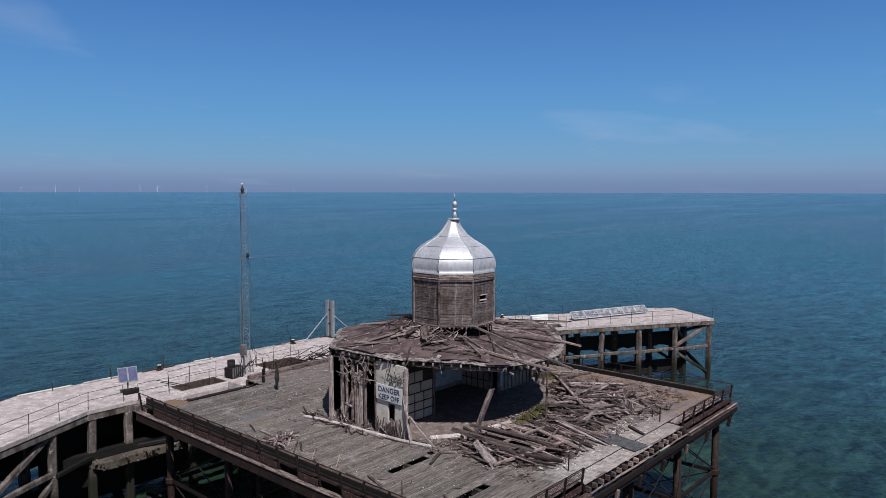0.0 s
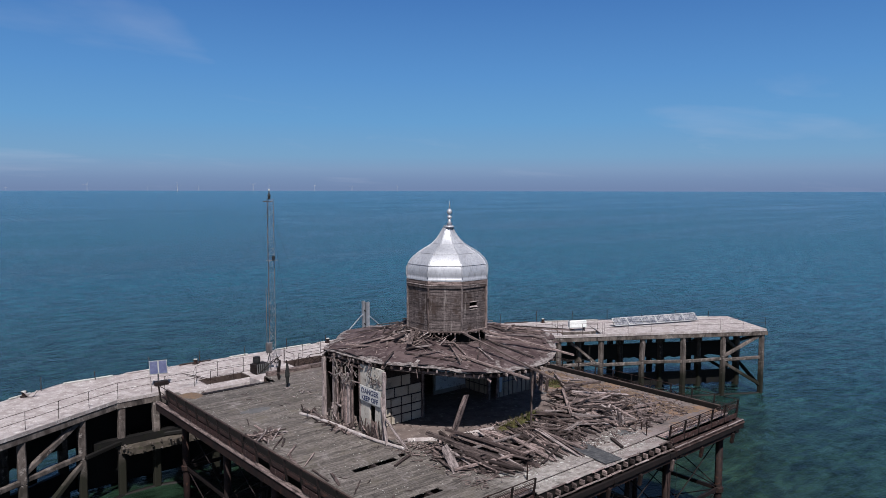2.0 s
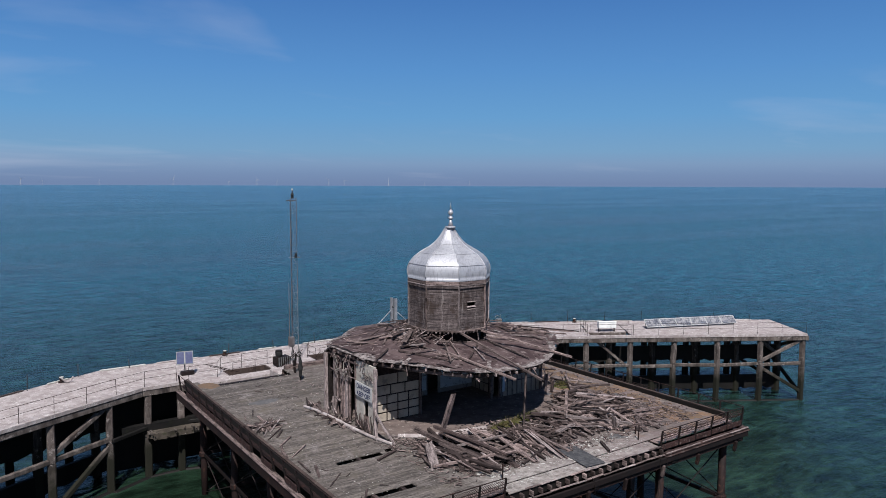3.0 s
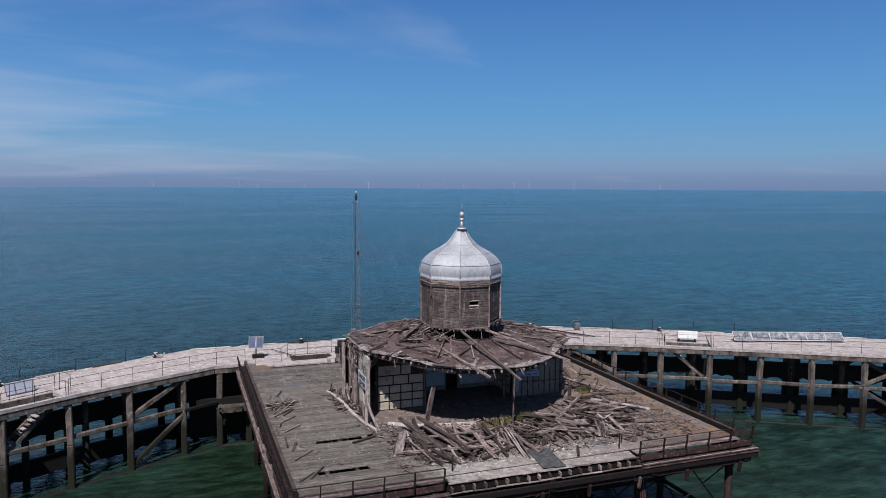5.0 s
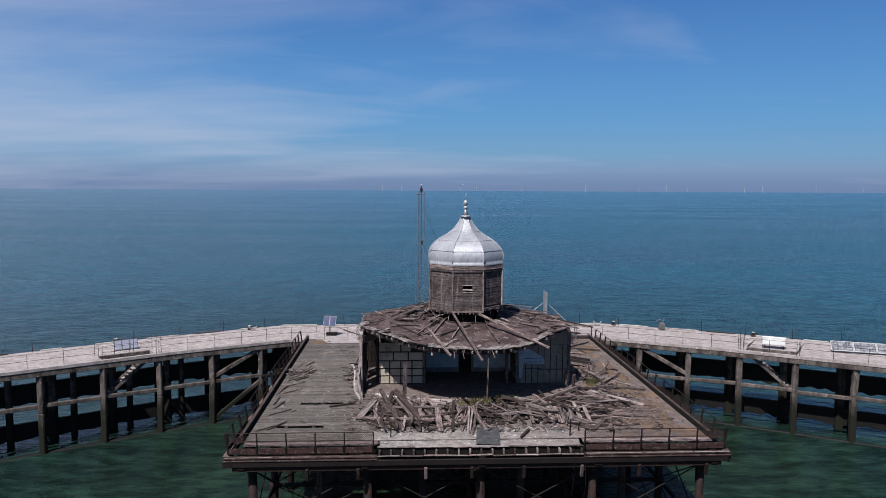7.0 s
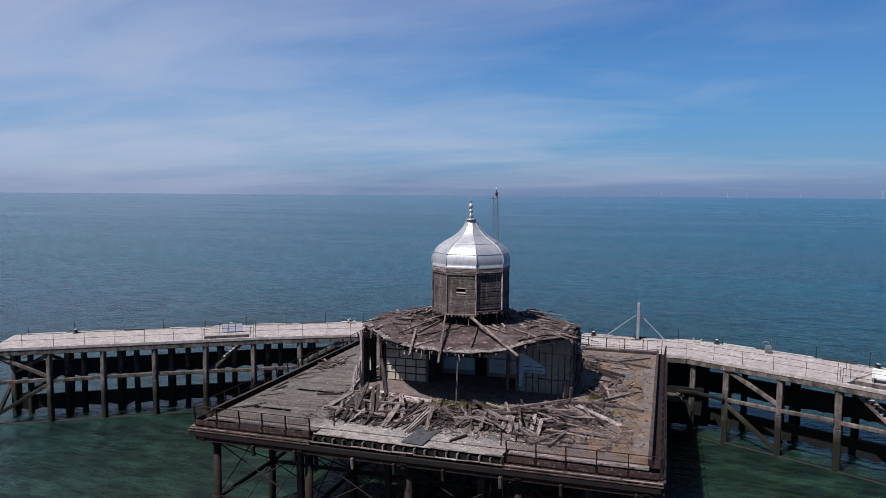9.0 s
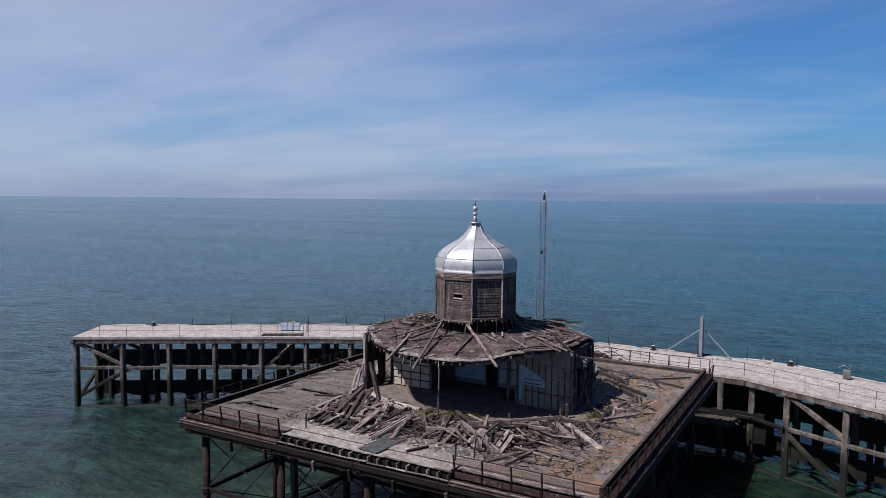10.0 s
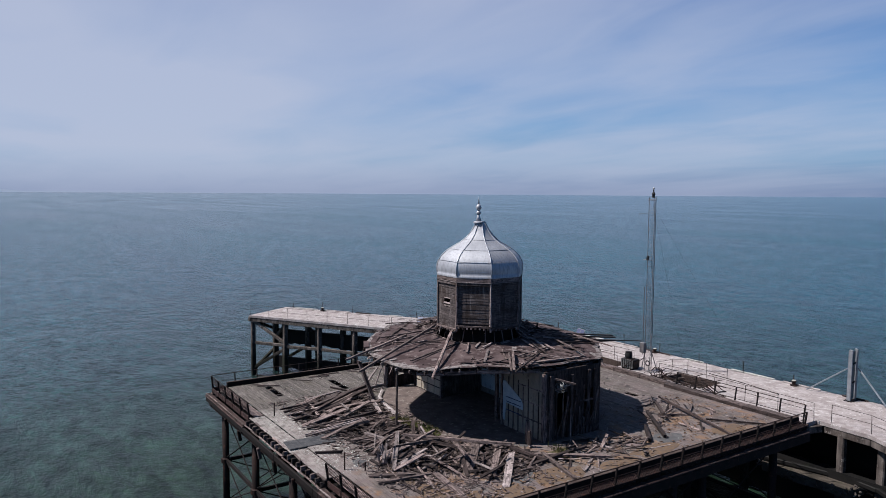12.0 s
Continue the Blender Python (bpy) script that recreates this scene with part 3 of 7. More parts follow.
ARM_L, ARM_R = INNER[:3], INNER[::-1][:3]
OUT_L, OUT_R = OUTER[:3], OUTER[::-1][:3]
STOPS = [0.25, 4.3, 8.4, 12.5, 16.6, 20.7, 24.7, 28.7]
for arm, out in ((ARM_L, OUT_L), (ARM_R, OUT_R)):
    tops = []
    mid = [lerp(a, b_, 0.52) for a, b_ in zip(arm, out)]
    for s in STOPS:
        p = along(arm, s)
        f = s / (sum((Vector(b_) - Vector(a)).length for a, b_ in zip(arm, arm[1:])))
        lo = sum((Vector(b_) - Vector(a)).length for a, b_ in zip(out, out[1:]))
        lm = sum((Vector(b_) - Vector(a)).length for a, b_ in zip(mid, mid[1:]))
        q, r_ = along(out, f * lo), along(mid, f * lm + 0.6)
        k = lerp(p, q, 0.05)
        pile(k)
        tops.append((k, lerp(p, q, 0.95), r_))
        pile(lerp(p, q, 0.95), w=0.5)
        pile(r_, w=0.55)
        if R(0, 1) < 0.7:
            pile((r_[0] + R(0.9, 1.4), r_[1] + 0.5), w=0.42)
        g = Geo().beam(at2(lerp(p, q, 0.03), PZ - 0.45), at2(lerp(p, q, 0.97), PZ - 0.45), 0.34, 0.45)
        part("cross_beam", g, PILE, pier)
    for i in range(len(tops) - 1):
        (a, oa, ma), (b_, ob_, mb) = tops[i], tops[i + 1]
        g = Geo().beam(at2(a, -3.65 + R(-.08, .08)), at2(b_, -3.65 + R(-.08, .08)), 0.26, 0.30, 0.04)
        part("rail_beam", g, PILE, pier, "horizontal concrete waling between piles")
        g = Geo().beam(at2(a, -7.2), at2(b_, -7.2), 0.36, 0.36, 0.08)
        part("base_beam", g, WET_SHADE, pier)
        # upper fender wall; the lower one stands in for shaded water under the deck
        for z0, z1, pa, pb in ((-4.15, -2.55, ma, mb), (-6.9, -5.5, ma, mb)):
            g = Geo()
            n_ = 8
            vs, fs = [], []
            dv = (Vector(pb) - Vector(pa)).normalized()
            nn = Vector((-dv.y, dv.x)) * 0.14
            for j in range(n_ + 1):
                c = lerp(pa, pb, j / n_)
                lowz = z0 + (R(0.0, 0.28) if 0 < j < n_ else 0)
                for sgn in (-1, 1):
                    vs += [(c[0] + nn.x * sgn, c[1] + nn.y * sgn, lowz), (c[0] + nn.x * sgn, c[1] + nn.y * sgn, z1)]
            for j in range(n_):
                o = j * 4
                fs += [(o, o + 4, o + 5, o + 1), (o + 2, o + 3, o + 7, o + 6), (o + 1, o + 5, o + 7, o + 3), (o, o + 2, o + 6, o + 4)]
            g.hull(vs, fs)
            part("fender_wall", g, WET_SHADE, pier, "dark fender wall under the deck, in part put in for shade")
        g = Geo().beam(at2(oa, -3.7), at2(ob_, -3.7), 0.26, 0.3)
        part("rail_beam", g, PILE, pier)
    # diagonals: both at the free end, and in the bay before the knee
    (a, oa, ma), (b_, ob_, mb) = tops[0], tops[1]
    for p, q, z0, z1 in ((a, b_, -1.3, -3.4), (b_, a, -3.9, -6.3), (oa, ob_, -1.3, -3.5), (ob_, oa, -3.9, -6.4), (a, oa, -1.3, -3.6), (oa, a, -3.9, -6.5), (b_, ma, -1.4, -3.5)):
        g = Geo().beam(at2(p, z0), at2(q, z1), 0.28, 0.30, 0.04)
        part("brace", g, PILE, pier, "diagonal concrete brace")
    p, q = tops[7][0], tops[6][0]
    for z0, z1, p_, q_ in ((-1.3, -3.3, p, q), (-4.0, -6.8, p, q)):
        g = Geo().beam(at2(p_, z0), at2(q_, z1), 0.28, 0.32, 0.04)
        part("brace", g, PILE, pier, "diagonal concrete brace")
for x in (-13.3, -11.1, -7.6, -4.0, -0.4, 3.2, 6.8, 12.0, 14.1):
    y = 16.5 if abs(x) > 10.7 else YB + 0.3
    pile((x, y), -0.99)
    pile((x, 22.3), w=0.5)
    pile((x + 0.4, 19.3), w=0.5)
    g = Geo().beam((x, y, PZ - 0.45), (x, 22.4, PZ - 0.45), 0.34, 0.45)
    part("cross_beam", g, PILE, pier)
# the low wall of the straight back again stands in for shaded water
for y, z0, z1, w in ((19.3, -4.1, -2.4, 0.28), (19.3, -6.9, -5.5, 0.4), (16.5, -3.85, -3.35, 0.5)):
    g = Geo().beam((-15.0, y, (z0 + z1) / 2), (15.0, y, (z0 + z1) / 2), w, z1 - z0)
    part("fender_wall", g, WET_SHADE, pier)
# the knees: walings, base beams and fender walls carried round, shade put into their near-black colour
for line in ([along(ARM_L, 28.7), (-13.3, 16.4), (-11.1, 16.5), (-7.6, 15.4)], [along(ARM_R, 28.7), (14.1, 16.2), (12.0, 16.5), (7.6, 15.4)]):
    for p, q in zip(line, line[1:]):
        part("rail_beam", Geo().beam(at2(p, -3.65), at2(q, -3.6), 0.22, 0.26, 0.04), WET_SHADE, pier)
        part("base_beam", Geo().beam(at2(p, -7.2), at2(q, -7.2), 0.36, 0.36, 0.08), WET_SHADE, pier)
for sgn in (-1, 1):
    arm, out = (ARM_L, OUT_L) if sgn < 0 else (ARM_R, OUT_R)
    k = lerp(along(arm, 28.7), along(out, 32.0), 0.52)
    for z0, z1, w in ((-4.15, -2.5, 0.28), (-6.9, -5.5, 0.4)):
        part("fender_wall", Geo().beam(at2(k, (z0 + z1) / 2), (sgn * 14.5, 19.3, (z0 + z1) / 2), w, z1 - z0), WET_SHADE, pier)
# lower landings at the knees: broken slabs with rubble edges, and an added near-black wall for the shade behind them
part("fender_wall", Geo().beam((-15.5, 18.6, -4.2), (15.5, 18.6, -4.2), 0.3, 5.6), WET_SHADE, pier, "dark fender wall under the deck, in part put in for shade")
for sgn in (-1, 1):
    g = Geo()
    ring_ = []
    cx, cy = (-10.7, 16.8) if sgn < 0 else (10.5, 16.5)
    for i in range(30):
        a = 2 * math.pi * i / 30
        q = max(abs(math.cos(a)), abs(math.sin(a))) ** 0.8
        ring_.append((cx + 2.75 * math.cos(a) / q * R(0.93, 1.05), cy + 1.45 * math.sin(a) / q * R(0.9, 1.08)))
    g.prism(ring_, -4.25, -3.82)
    part("landing_slab", g, SLAB, pier, "broken weedy concrete landing slab")
    g = Geo()
    for x, y in ring_:
        for k in range(5):
            s = R(0.08, 0.2)
            g.box(pose(x + R(-.25, .25), y + R(-.2, .2), -3.95 + R(-.25, .2), R(0, 90), R(0, 90), R(0, 90)), s, s * R(.6, 1), s * R(.5, 1), s * 0.2)
    part("rubble_edge", g, PILE, pier, "rubble along the broken edge", "stuff")


# ---- pier railing: thin posts and two rails ----
def pipe_rail(line, every, height, base, label, rails=(1.0, 0.55), r=0.013, group="pier railings", skip=0.0):
    th = thing("pipe_railing", at2(line[0], base), label, "railing", group)
    total = sum((Vector(b_) - Vector(a)).length for a, b_ in zip(line, line[1:]))
    n_ = max(1, round(total / every))
    tops = []
    for i in range(n_ + 1):
        p = along(line, total * i / n_ - 1e-4)
        lx, ly = R(-0.04, 0.04), R(-0.04, 0.04)
        part("post", Geo().tube([at2(p, base), (p[0] + lx, p[1] + ly, base + height)], r * 1.3, 6), IRON, th)
        tops.append((p, lx, ly))
    for f in rails:
        pts = [(p[0] + lx * f, p[1] + ly * f, base + height * f - 0.01) for p, lx, ly in tops]
        part("rail", Geo().tube(pts, r, 6), IRON, th)
    return th


def inset(line, d):
    out = []
    for i, p in enumerate(line):
        a, b_ = line[max(0, i - 1)], line[min(len(line) - 1, i + 1)]
        dv = (Vector(b_) - Vector(a)).normalized()
        out.append((p[0] - dv.y * d, p[1] + dv.x * d))
    return out


pipe_rail(inset([INNER[0], along(ARM_L, 16.4)], 0.22), 2.35, 1.05, PZ, "thin rusted two-bar railing along the pier edge")
pipe_rail(inset([along(ARM_L, 16.6), along(ARM_L, 20.5)], 0.12), 1.9, 1.05, PZ, "thin rusted railing beside the stair well")
pipe_rail(inset([along(ARM_L, 20.7), INNER[1], INNER[2], (-11.3, 16.3)], 0.22), 2.3, 1.05, PZ, "thin rusted two-bar railing along the pier edge")
IR = INNER[::-1]
pipe_rail(inset([IR[0], along(ARM_R, 16.4)], -0.22), 2.35, 1.05, PZ, "thin rusted two-bar railing along the pier edge")
pipe_rail(inset([along(ARM_R, 16.6), along(ARM_R, 20.5)], -0.12), 1.9, 1.05, PZ, "thin rusted railing beside the stair well")
pipe_rail(inset([along(ARM_R, 20.7), IR[1], IR[2], (11.3, 16.3)], -0.22), 2.3, 1.05, PZ, "thin rusted two-bar railing along the pier edge")
pipe_rail([(-10.6, 16.1), (-7.95, 16.1), (-7.95, 17.75), (-4.3, 17.75)], 1.9, 1.05, PZ, "rusted railing round a stair well")
pipe_rail([(-7.6, 15.85), (-4.2, 15.85)], 1.6, 0.95, PZ, "rusted railing on the edge of a stair well")
pipe_rail([(-0.9, 16.3), (-0.9, 18.9), (2.9, 18.9)], 1.7, 1.05, PZ, "rusted railing round a stair well")
pipe_rail([(-0.6, 16.2), (2.9, 16.2), (10.6, 16.0)], 2.1, 1.05, PZ, "rusted railing along the back of the pier")
for side in (-1, 1):
    a, d, n, ln = arm_frame(side)
    q = [a + d * s + n * 1.9 for s in (16.4, 20.6)]
    pipe_rail([(v.x, v.y) for v in q], 1.4, 1.05, PZ, "rusted railing behind the stair well")
    q = [a + d * 20.9 + n * w for w in (0.3, 1.9)]
    pipe_rail([(v.x, v.y) for v in q], 1.5, 1.3, PZ, "rusted railing at the head of the stair")
# lone stanchions along the seaward edge
for i in range(26):
    p = along(inset(OUTER, -0.3), 1.2 + i * 3.75)
    g = Geo().tube([at2(p, PZ), (p[0] + R(-.05, .05), p[1], PZ + R(0.5, 1.15))], 0.03, 6)
    solid("stanchion", g, IRON, "short rusted stanchion on the pier's seaward edge", "post", "seaward stanchions")
# bollards and pale edge stones
for i in range(8):
    p = along(inset(OUTER, -0.45), 6.0 + i * 11.7 + R(-1, 1))
    th = thing("bollard", at2(p, PZ), "low rusty mooring bollard on the pier", "bollard", "mooring bollards")
    part("base", Geo().lathe([(0.24, 0), (0.24, 0.06), (0.2, 0.1)], 10, at2(p, PZ)), IRON, th)
    part("drum", Geo().lathe([(0.13, 0.08), (0.12, 0.22), (0.19, 0.3), (0.16, 0.36)], 10, at2(p, PZ)), IRON, th)
    part("cap", Geo().lathe([(0.15, 0.361), (0.12, 0.39), (0.0, 0.40)], 10, at2(p, PZ)), GUANO, th, "cap white with droppings")
for i in range(24):
    s = 1.0 + i * 4.0
    a, b_ = along(inset(OUTER, -0.16), s), along(inset(OUTER, -0.16), s + R(1.5, 3.6))
    g = Geo().beam(at2(a, PZ + 0.05), at2(b_, PZ + 0.05), 0.16, 0.10, 0.03)
    solid("edge_kerb", g, (GUANO, CONCRETE, WOOD_DARK, GUANO)[i % 4], "low bleached kerb on the pier's seaward edge", "kerb", "seaward kerbs")

# ---- platform: planked deck on iron columns ----
platform = thing("platform", (0, 0, SEA_Z), "derelict square timber platform on rusted iron columns", "platform", kind="structure")
X0, X1 = -12.1, 11.95
HOLES = [(-10.15, -7.9, -8.95, -8.45), (-9.6, -7.3, -4.9, -4.45), (-6.9, -6.5, -4.85, -4.4), (2.6, 3.4, 9.2, 9.6), (-10.9, -5.1, 11.25, 13.0)]
PW = 0.21
rows_n = int((12.9 - (-10.85)) / PW)
g_far = Geo()


def plank_mesh(length, w, h=0.05):
    return Geo().box(Matrix(), length, w, h, 0.008).mesh("deck_plank", PLANK)


DECK_W = 22.9
PLANKS = {n_: plank_mesh(DECK_W / n_ - 0.012, PW - 0.009) for n_ in (3, 4, 5)}
deck_rows = []
for r_ in range(rows_n):
    y = -10.85 + (r_ + 0.5) * PW
    n_ = (3, 4, 5)[r_ % 3]
    cuts = [-DECK_W / 2 + DECK_W * i / n_ for i in range(n_ + 1)]
    for x0, x1 in zip(cuts, cuts[1:]):
        spans = [(x0, x1)]
        for hx0, hx1, hy0, hy1 in HOLES:
            if hy0 < y < hy1:
                nxt = []
                for a, b_ in spans:
                    if b_ <= hx0 or a >= hx1:
                        nxt.append((a, b_))
                    else:
                        if a < hx0:
                            nxt.append((a, hx0 + R(-.12, .05)))
                        if b_ > hx1:
                            nxt.append((hx1 + R(-.05, .12), b_))
                spans = nxt
        for a, b_ in spans:
            deck_rows.append((y, a, b_, n_, (a, b_) == (x0, x1)))
near_rows = [d_ for d_ in deck_rows if d_[0] < 4.5][:300]
far_rows = deck_rows[len(near_rows):]
DECK_TODO = near_rows
for y, a, b_, n_, whole in far_rows:
    g_far.box(pose((a + b_) / 2, y, -0.025 + R(-.008, .008), R(-1, 1), 0, 0), b_ - a - 0.012, PW - 0.009, 0.05, 0.006)
part("deck_planks", g_far, PLANK, platform, "grey-brown weathered deck planks", "stuff")
# joists and girders below the planks
for i in range(17):
    x = -11.2 + i * 1.4
    part("joist", Geo().beam((x, -10.88, -0.19), (x, 11.2 if x < -5.3 else 12.9, -0.19), 0.16, 0.27), WOOD_DARK, platform)
for i in range(6):
    y = -11.2 + i * 4.76
    part("girder", Geo().beam((-11.7, y, -0.66), (11.6, y, -0.66), 0.34, 0.65), IRON_DARK, platform, "riveted iron girder")
for x in (-11.4, -5.6, 0, 5.6, 11.3):
    part("girder", Geo().beam((x, -12.0, -0.70), (x, 12.8, -0.70), 0.3, 0.55), IRON_DARK, platform)
# rim: fascia, ledge, brackets
part("ledge", Geo().beam((X0 - 0.1, -11.88, -0.43), (-5.0, -11.88, -0.43), 0.30, 0.07, 0.02), FASCIA, platform, "weathered ledge outside the railing")
part("ledge", Geo().beam((4.9, -11.88, -0.43), (X1 + 0.1, -11.88, -0.43), 0.30, 0.07, 0.02), FASCIA, platform, "weathered ledge outside the railing")
for x0, x1 in ((-12.1, -9.9), (-9.6, -7.2), (-7.1, -5.1), (5.0, 7.7), (7.9, 10.2), (10.3, 12.0)):
    part("ledge_strip", Geo().beam((x0, -11.99 + R(-.03, .03), -0.385), (x1, -11.97 + R(-.03, .03), -0.385), R(.06, .11), 0.03, 0.008), WOOD_PALE if x0 > 0 else WOOD, platform, "bleached strip nailed along the ledge")
for sx, xe in ((-1, X0), (1, X1)):
    part("ledge", Geo().beam((xe + sx * 0.02, -11.7, -0.43), (xe + sx * 0.02, 13.0, -0.43), 0.34, 0.07, 0.02), WOOD if sx < 0 else FASCIA, platform, "weathered ledge outside the railing")
    part("fascia", Geo().beam((xe + sx * 0.08, -11.95, -0.72), (xe + sx * 0.08, 13.0, -0.72), 0.12, 0.42), IRON, platform, "dark rusted fascia girder")
    kx, kh = (-11.60, 0.40) if sx < 0 else (11.42, 0.40)
    part("side_kerb", Geo().beam((kx, -10.9, kh / 2 - 0.14), (kx, 12.9, kh / 2 - 0.14), 0.18, kh, 0.03), CREOSOTE_SHADE, platform, "dark raised timber kerb")
    part("kerb_cap", Geo().beam((kx, -10.9, kh - 0.125), (kx, 12.9, kh - 0.125), 0.16, 0.03, 0.008), WALKWAY, platform, "weathered brown cap of the kerb")
    gx0, gx1 = kx + sx * 0.09, sx * 11.95
    part("gutter_plate", Geo().beam(((gx0 + gx1) / 2, -10.9, -0.12), ((gx0 + gx1) / 2, 12.9, -0.12), abs(gx1 - gx0), 0.05, 0.01), IRON, platform, "scuffed plate between kerb and railing")
for xa, xb in ((X0 - 0.1, -5.0), (4.9, X1 + 0.1)):
    part("ledge", Geo().beam((xa, -11.97, -0.53), (xb, -11.97, -0.53), 0.26, 0.05, 0.012), FASCIA, platform, "lower step of the ledge")
part("fascia", Geo().beam((X0, -12.0, -0.70), (X1, -12.0, -0.70), 0.12, 0.28, 0.02), IRON_DARK, platform, "dark rusted fascia board")
part("fascia", Geo().beam((X0 + 0.3, -11.85, -0.92), (X1 - 0.3, -11.85, -0.92), 0.16, 0.34), IRON, platform)
# raised kerb and gutter along the back, with bent iron posts
for x0, x1 in ((2.9, 5.6), (5.62, 8.5), (8.52, 11.33)):
    z_ = R(-.02, .03)
    part("back_kerb", Geo().beam((x0, 12.45, 0.01), (x1, 12.45, 0.01 + z_), 0.22, 0.32, 0.03), WOOD_DARK, platform, "dark raised timber kerb")
    part("kerb_cap", Geo().beam((x0, 12.62, 0.19), (x1, 12.62, 0.19 + z_), 0.56, 0.04, 0.01), WOOD, platform, "weathered brown cap of the kerb")
for x0, x1 in ((-4.9, -1.6), (-1.58, 0.7), (0.72, 2.86)):
    part("back_beam", Geo().beam((x0, 12.85, 0.10), (x1, 12.85, 0.10 + R(-.03, .03)), 0.4, 0.30, 0.03), WOOD, platform, "weathered beam along the back")
part("fascia", Geo().beam((-5.0, 13.0, -0.30), (X1, 13.0, -0.30), 0.16, 0.5, 0.02), WALKWAY, platform, "stained beam along the back")
# front apron: bleached boards, then an open trough with cross bars
for i in range(4):
    y = -10.96 - i * 0.19
    part("apron_board", Geo().beam((-4.95 + R(0, .1), y, -0.082 - i * 0.004), (4.88 - R(0, .1), y, -0.082 - i * 0.004), 0.182, 0.05, 0.008), PLANK, platform)
for sx in (-1, 1):
    part("apron_board", Geo().beam((sx * 11.4, -11.15, -0.06), (sx * 5.0, -11.15, -0.06), 0.5, 0.05, 0.01), WOOD, platform)
for i in range(9):
    x = -5.0 + i * 1.1
    z = -0.43 + R(-.03, .02)
    part("trough_beam", Geo().beam((x, -11.93 + R(-.03, .03), z), (x + 1.08, -11.93 + R(-.03, .03), z + R(-.03, .03)), R(.07, .12), 0.06, 0.015), WOOD if i % 3 else WOOD_PALE, platform, "weathered ledge under the open joist ends")
# near-black back board: the trough's shade is put into its colour
part("trough_back", Geo().beam((-5.0, -11.60, -0.32), (4.9, -11.60, -0.32), 0.06, 0.36), CREOSOTE_SHADE, platform)
for i in range(19):
    x = -4.9 + i * 0.54
    part("joist_end", Geo().box(pose(x, -11.77, -0.30, 0, R(-4, 4), R(-3, 3)), 0.09, 0.26, 0.24, 0.02), WOOD if i % 3 else WOOD_DARK, platform, "rotten joist end")
for i in range(11):
    x = -5.0 + i * 0.9
    z = -0.09 + R(-.015, .01)
    part("edge_strip", Geo().beam((x, -11.66 + R(-.03, .03), z), (x + 0.9, -11.66 + R(-.03, .03), z + R(-.02, .02)), 0.11, 0.05, 0.01), (PLANK, WOOD, WOOD_PALE)[i % 3], platform, "bleached edge strip")
for x in (-8.3, -5.9, -2.7, -0.5, 2.0, 4.8, 7.6, 10.9):
    part("bracket", Geo().beam((x, -12.0, -0.95), (x, -11.9, -1.55), 0.16, 0.18, 0.03, (0, 1, 0)), (WOOD if x in (-2.7, 4.8) else IRON), platform, "corbel bracket under the rim")
# columns and bracing
CX, CY = (-11.0, -5.5, 0.0, 5.5, 10.9), (-11.2, -5.6, 0.0, 5.6, 11.6)
for x in CX:
    for y in CY:
        g = Geo().tube([(x, y, -9.0), (x, y, -1.0)], 0.21, 10)
        c = part("column", g, IRON, platform, "rusted round iron column", smooth=True)
        part("capital", Geo().lathe([(0.22, -1.5), (0.36, -1.15), (0.36, -0.98)], 10, (x, y, 0)), IRON, c)
        part("collar", Geo().lathe([(0.22, -4.6), (0.3, -4.55), (0.3, -4.3), (0.22, -4.25)], 10, (x, y, 0)), IRON, c)
for y in CY:
    for x, x2 in zip(CX, CX[1:]):
        for za, zb in ((-1.3, -4.3), (-4.4, -7.0)):
            for a, b_ in (((x, y, za), (x2, y, zb)), ((x, y, zb), (x2, y, za))):
                part("tie_rod", Geo().tube([a, b_], 0.035, 5), IRON_DARK, platform)
        part("strut", Geo().beam((x, y, -4.4), (x2, y, -4.4), 0.14, 0.2), IRON_DARK, platform)
for x in CX:
    for y, y2 in zip(CY, CY[1:]):
        for za, zb in ((-1.3, -4.3), (-4.4, -7.0)):
            for a, b_ in (((x, y, za), (x, y2, zb)), ((x, y, zb), (x, y2, za))):
                part("tie_rod", Geo().tube([a, b_], 0.035, 5), IRON_DARK, platform)
        part("strut", Geo().beam((x, y, -4.4), (x, y2, -4.4), 0.14, 0.2), IRON_DARK, platform)
# timber fender frames in the middle of the structure
for x in (-8.2, -2.7, 2.7, 8.2):
    for y in (-7.0, 0.0, 7.0):
        part("timber_pile", Geo().beam((x, y, -9.0), (x + R(-.2, .2), y, -0.9), 0.36, 0.36, 0.04), WOOD_DARK, platform)


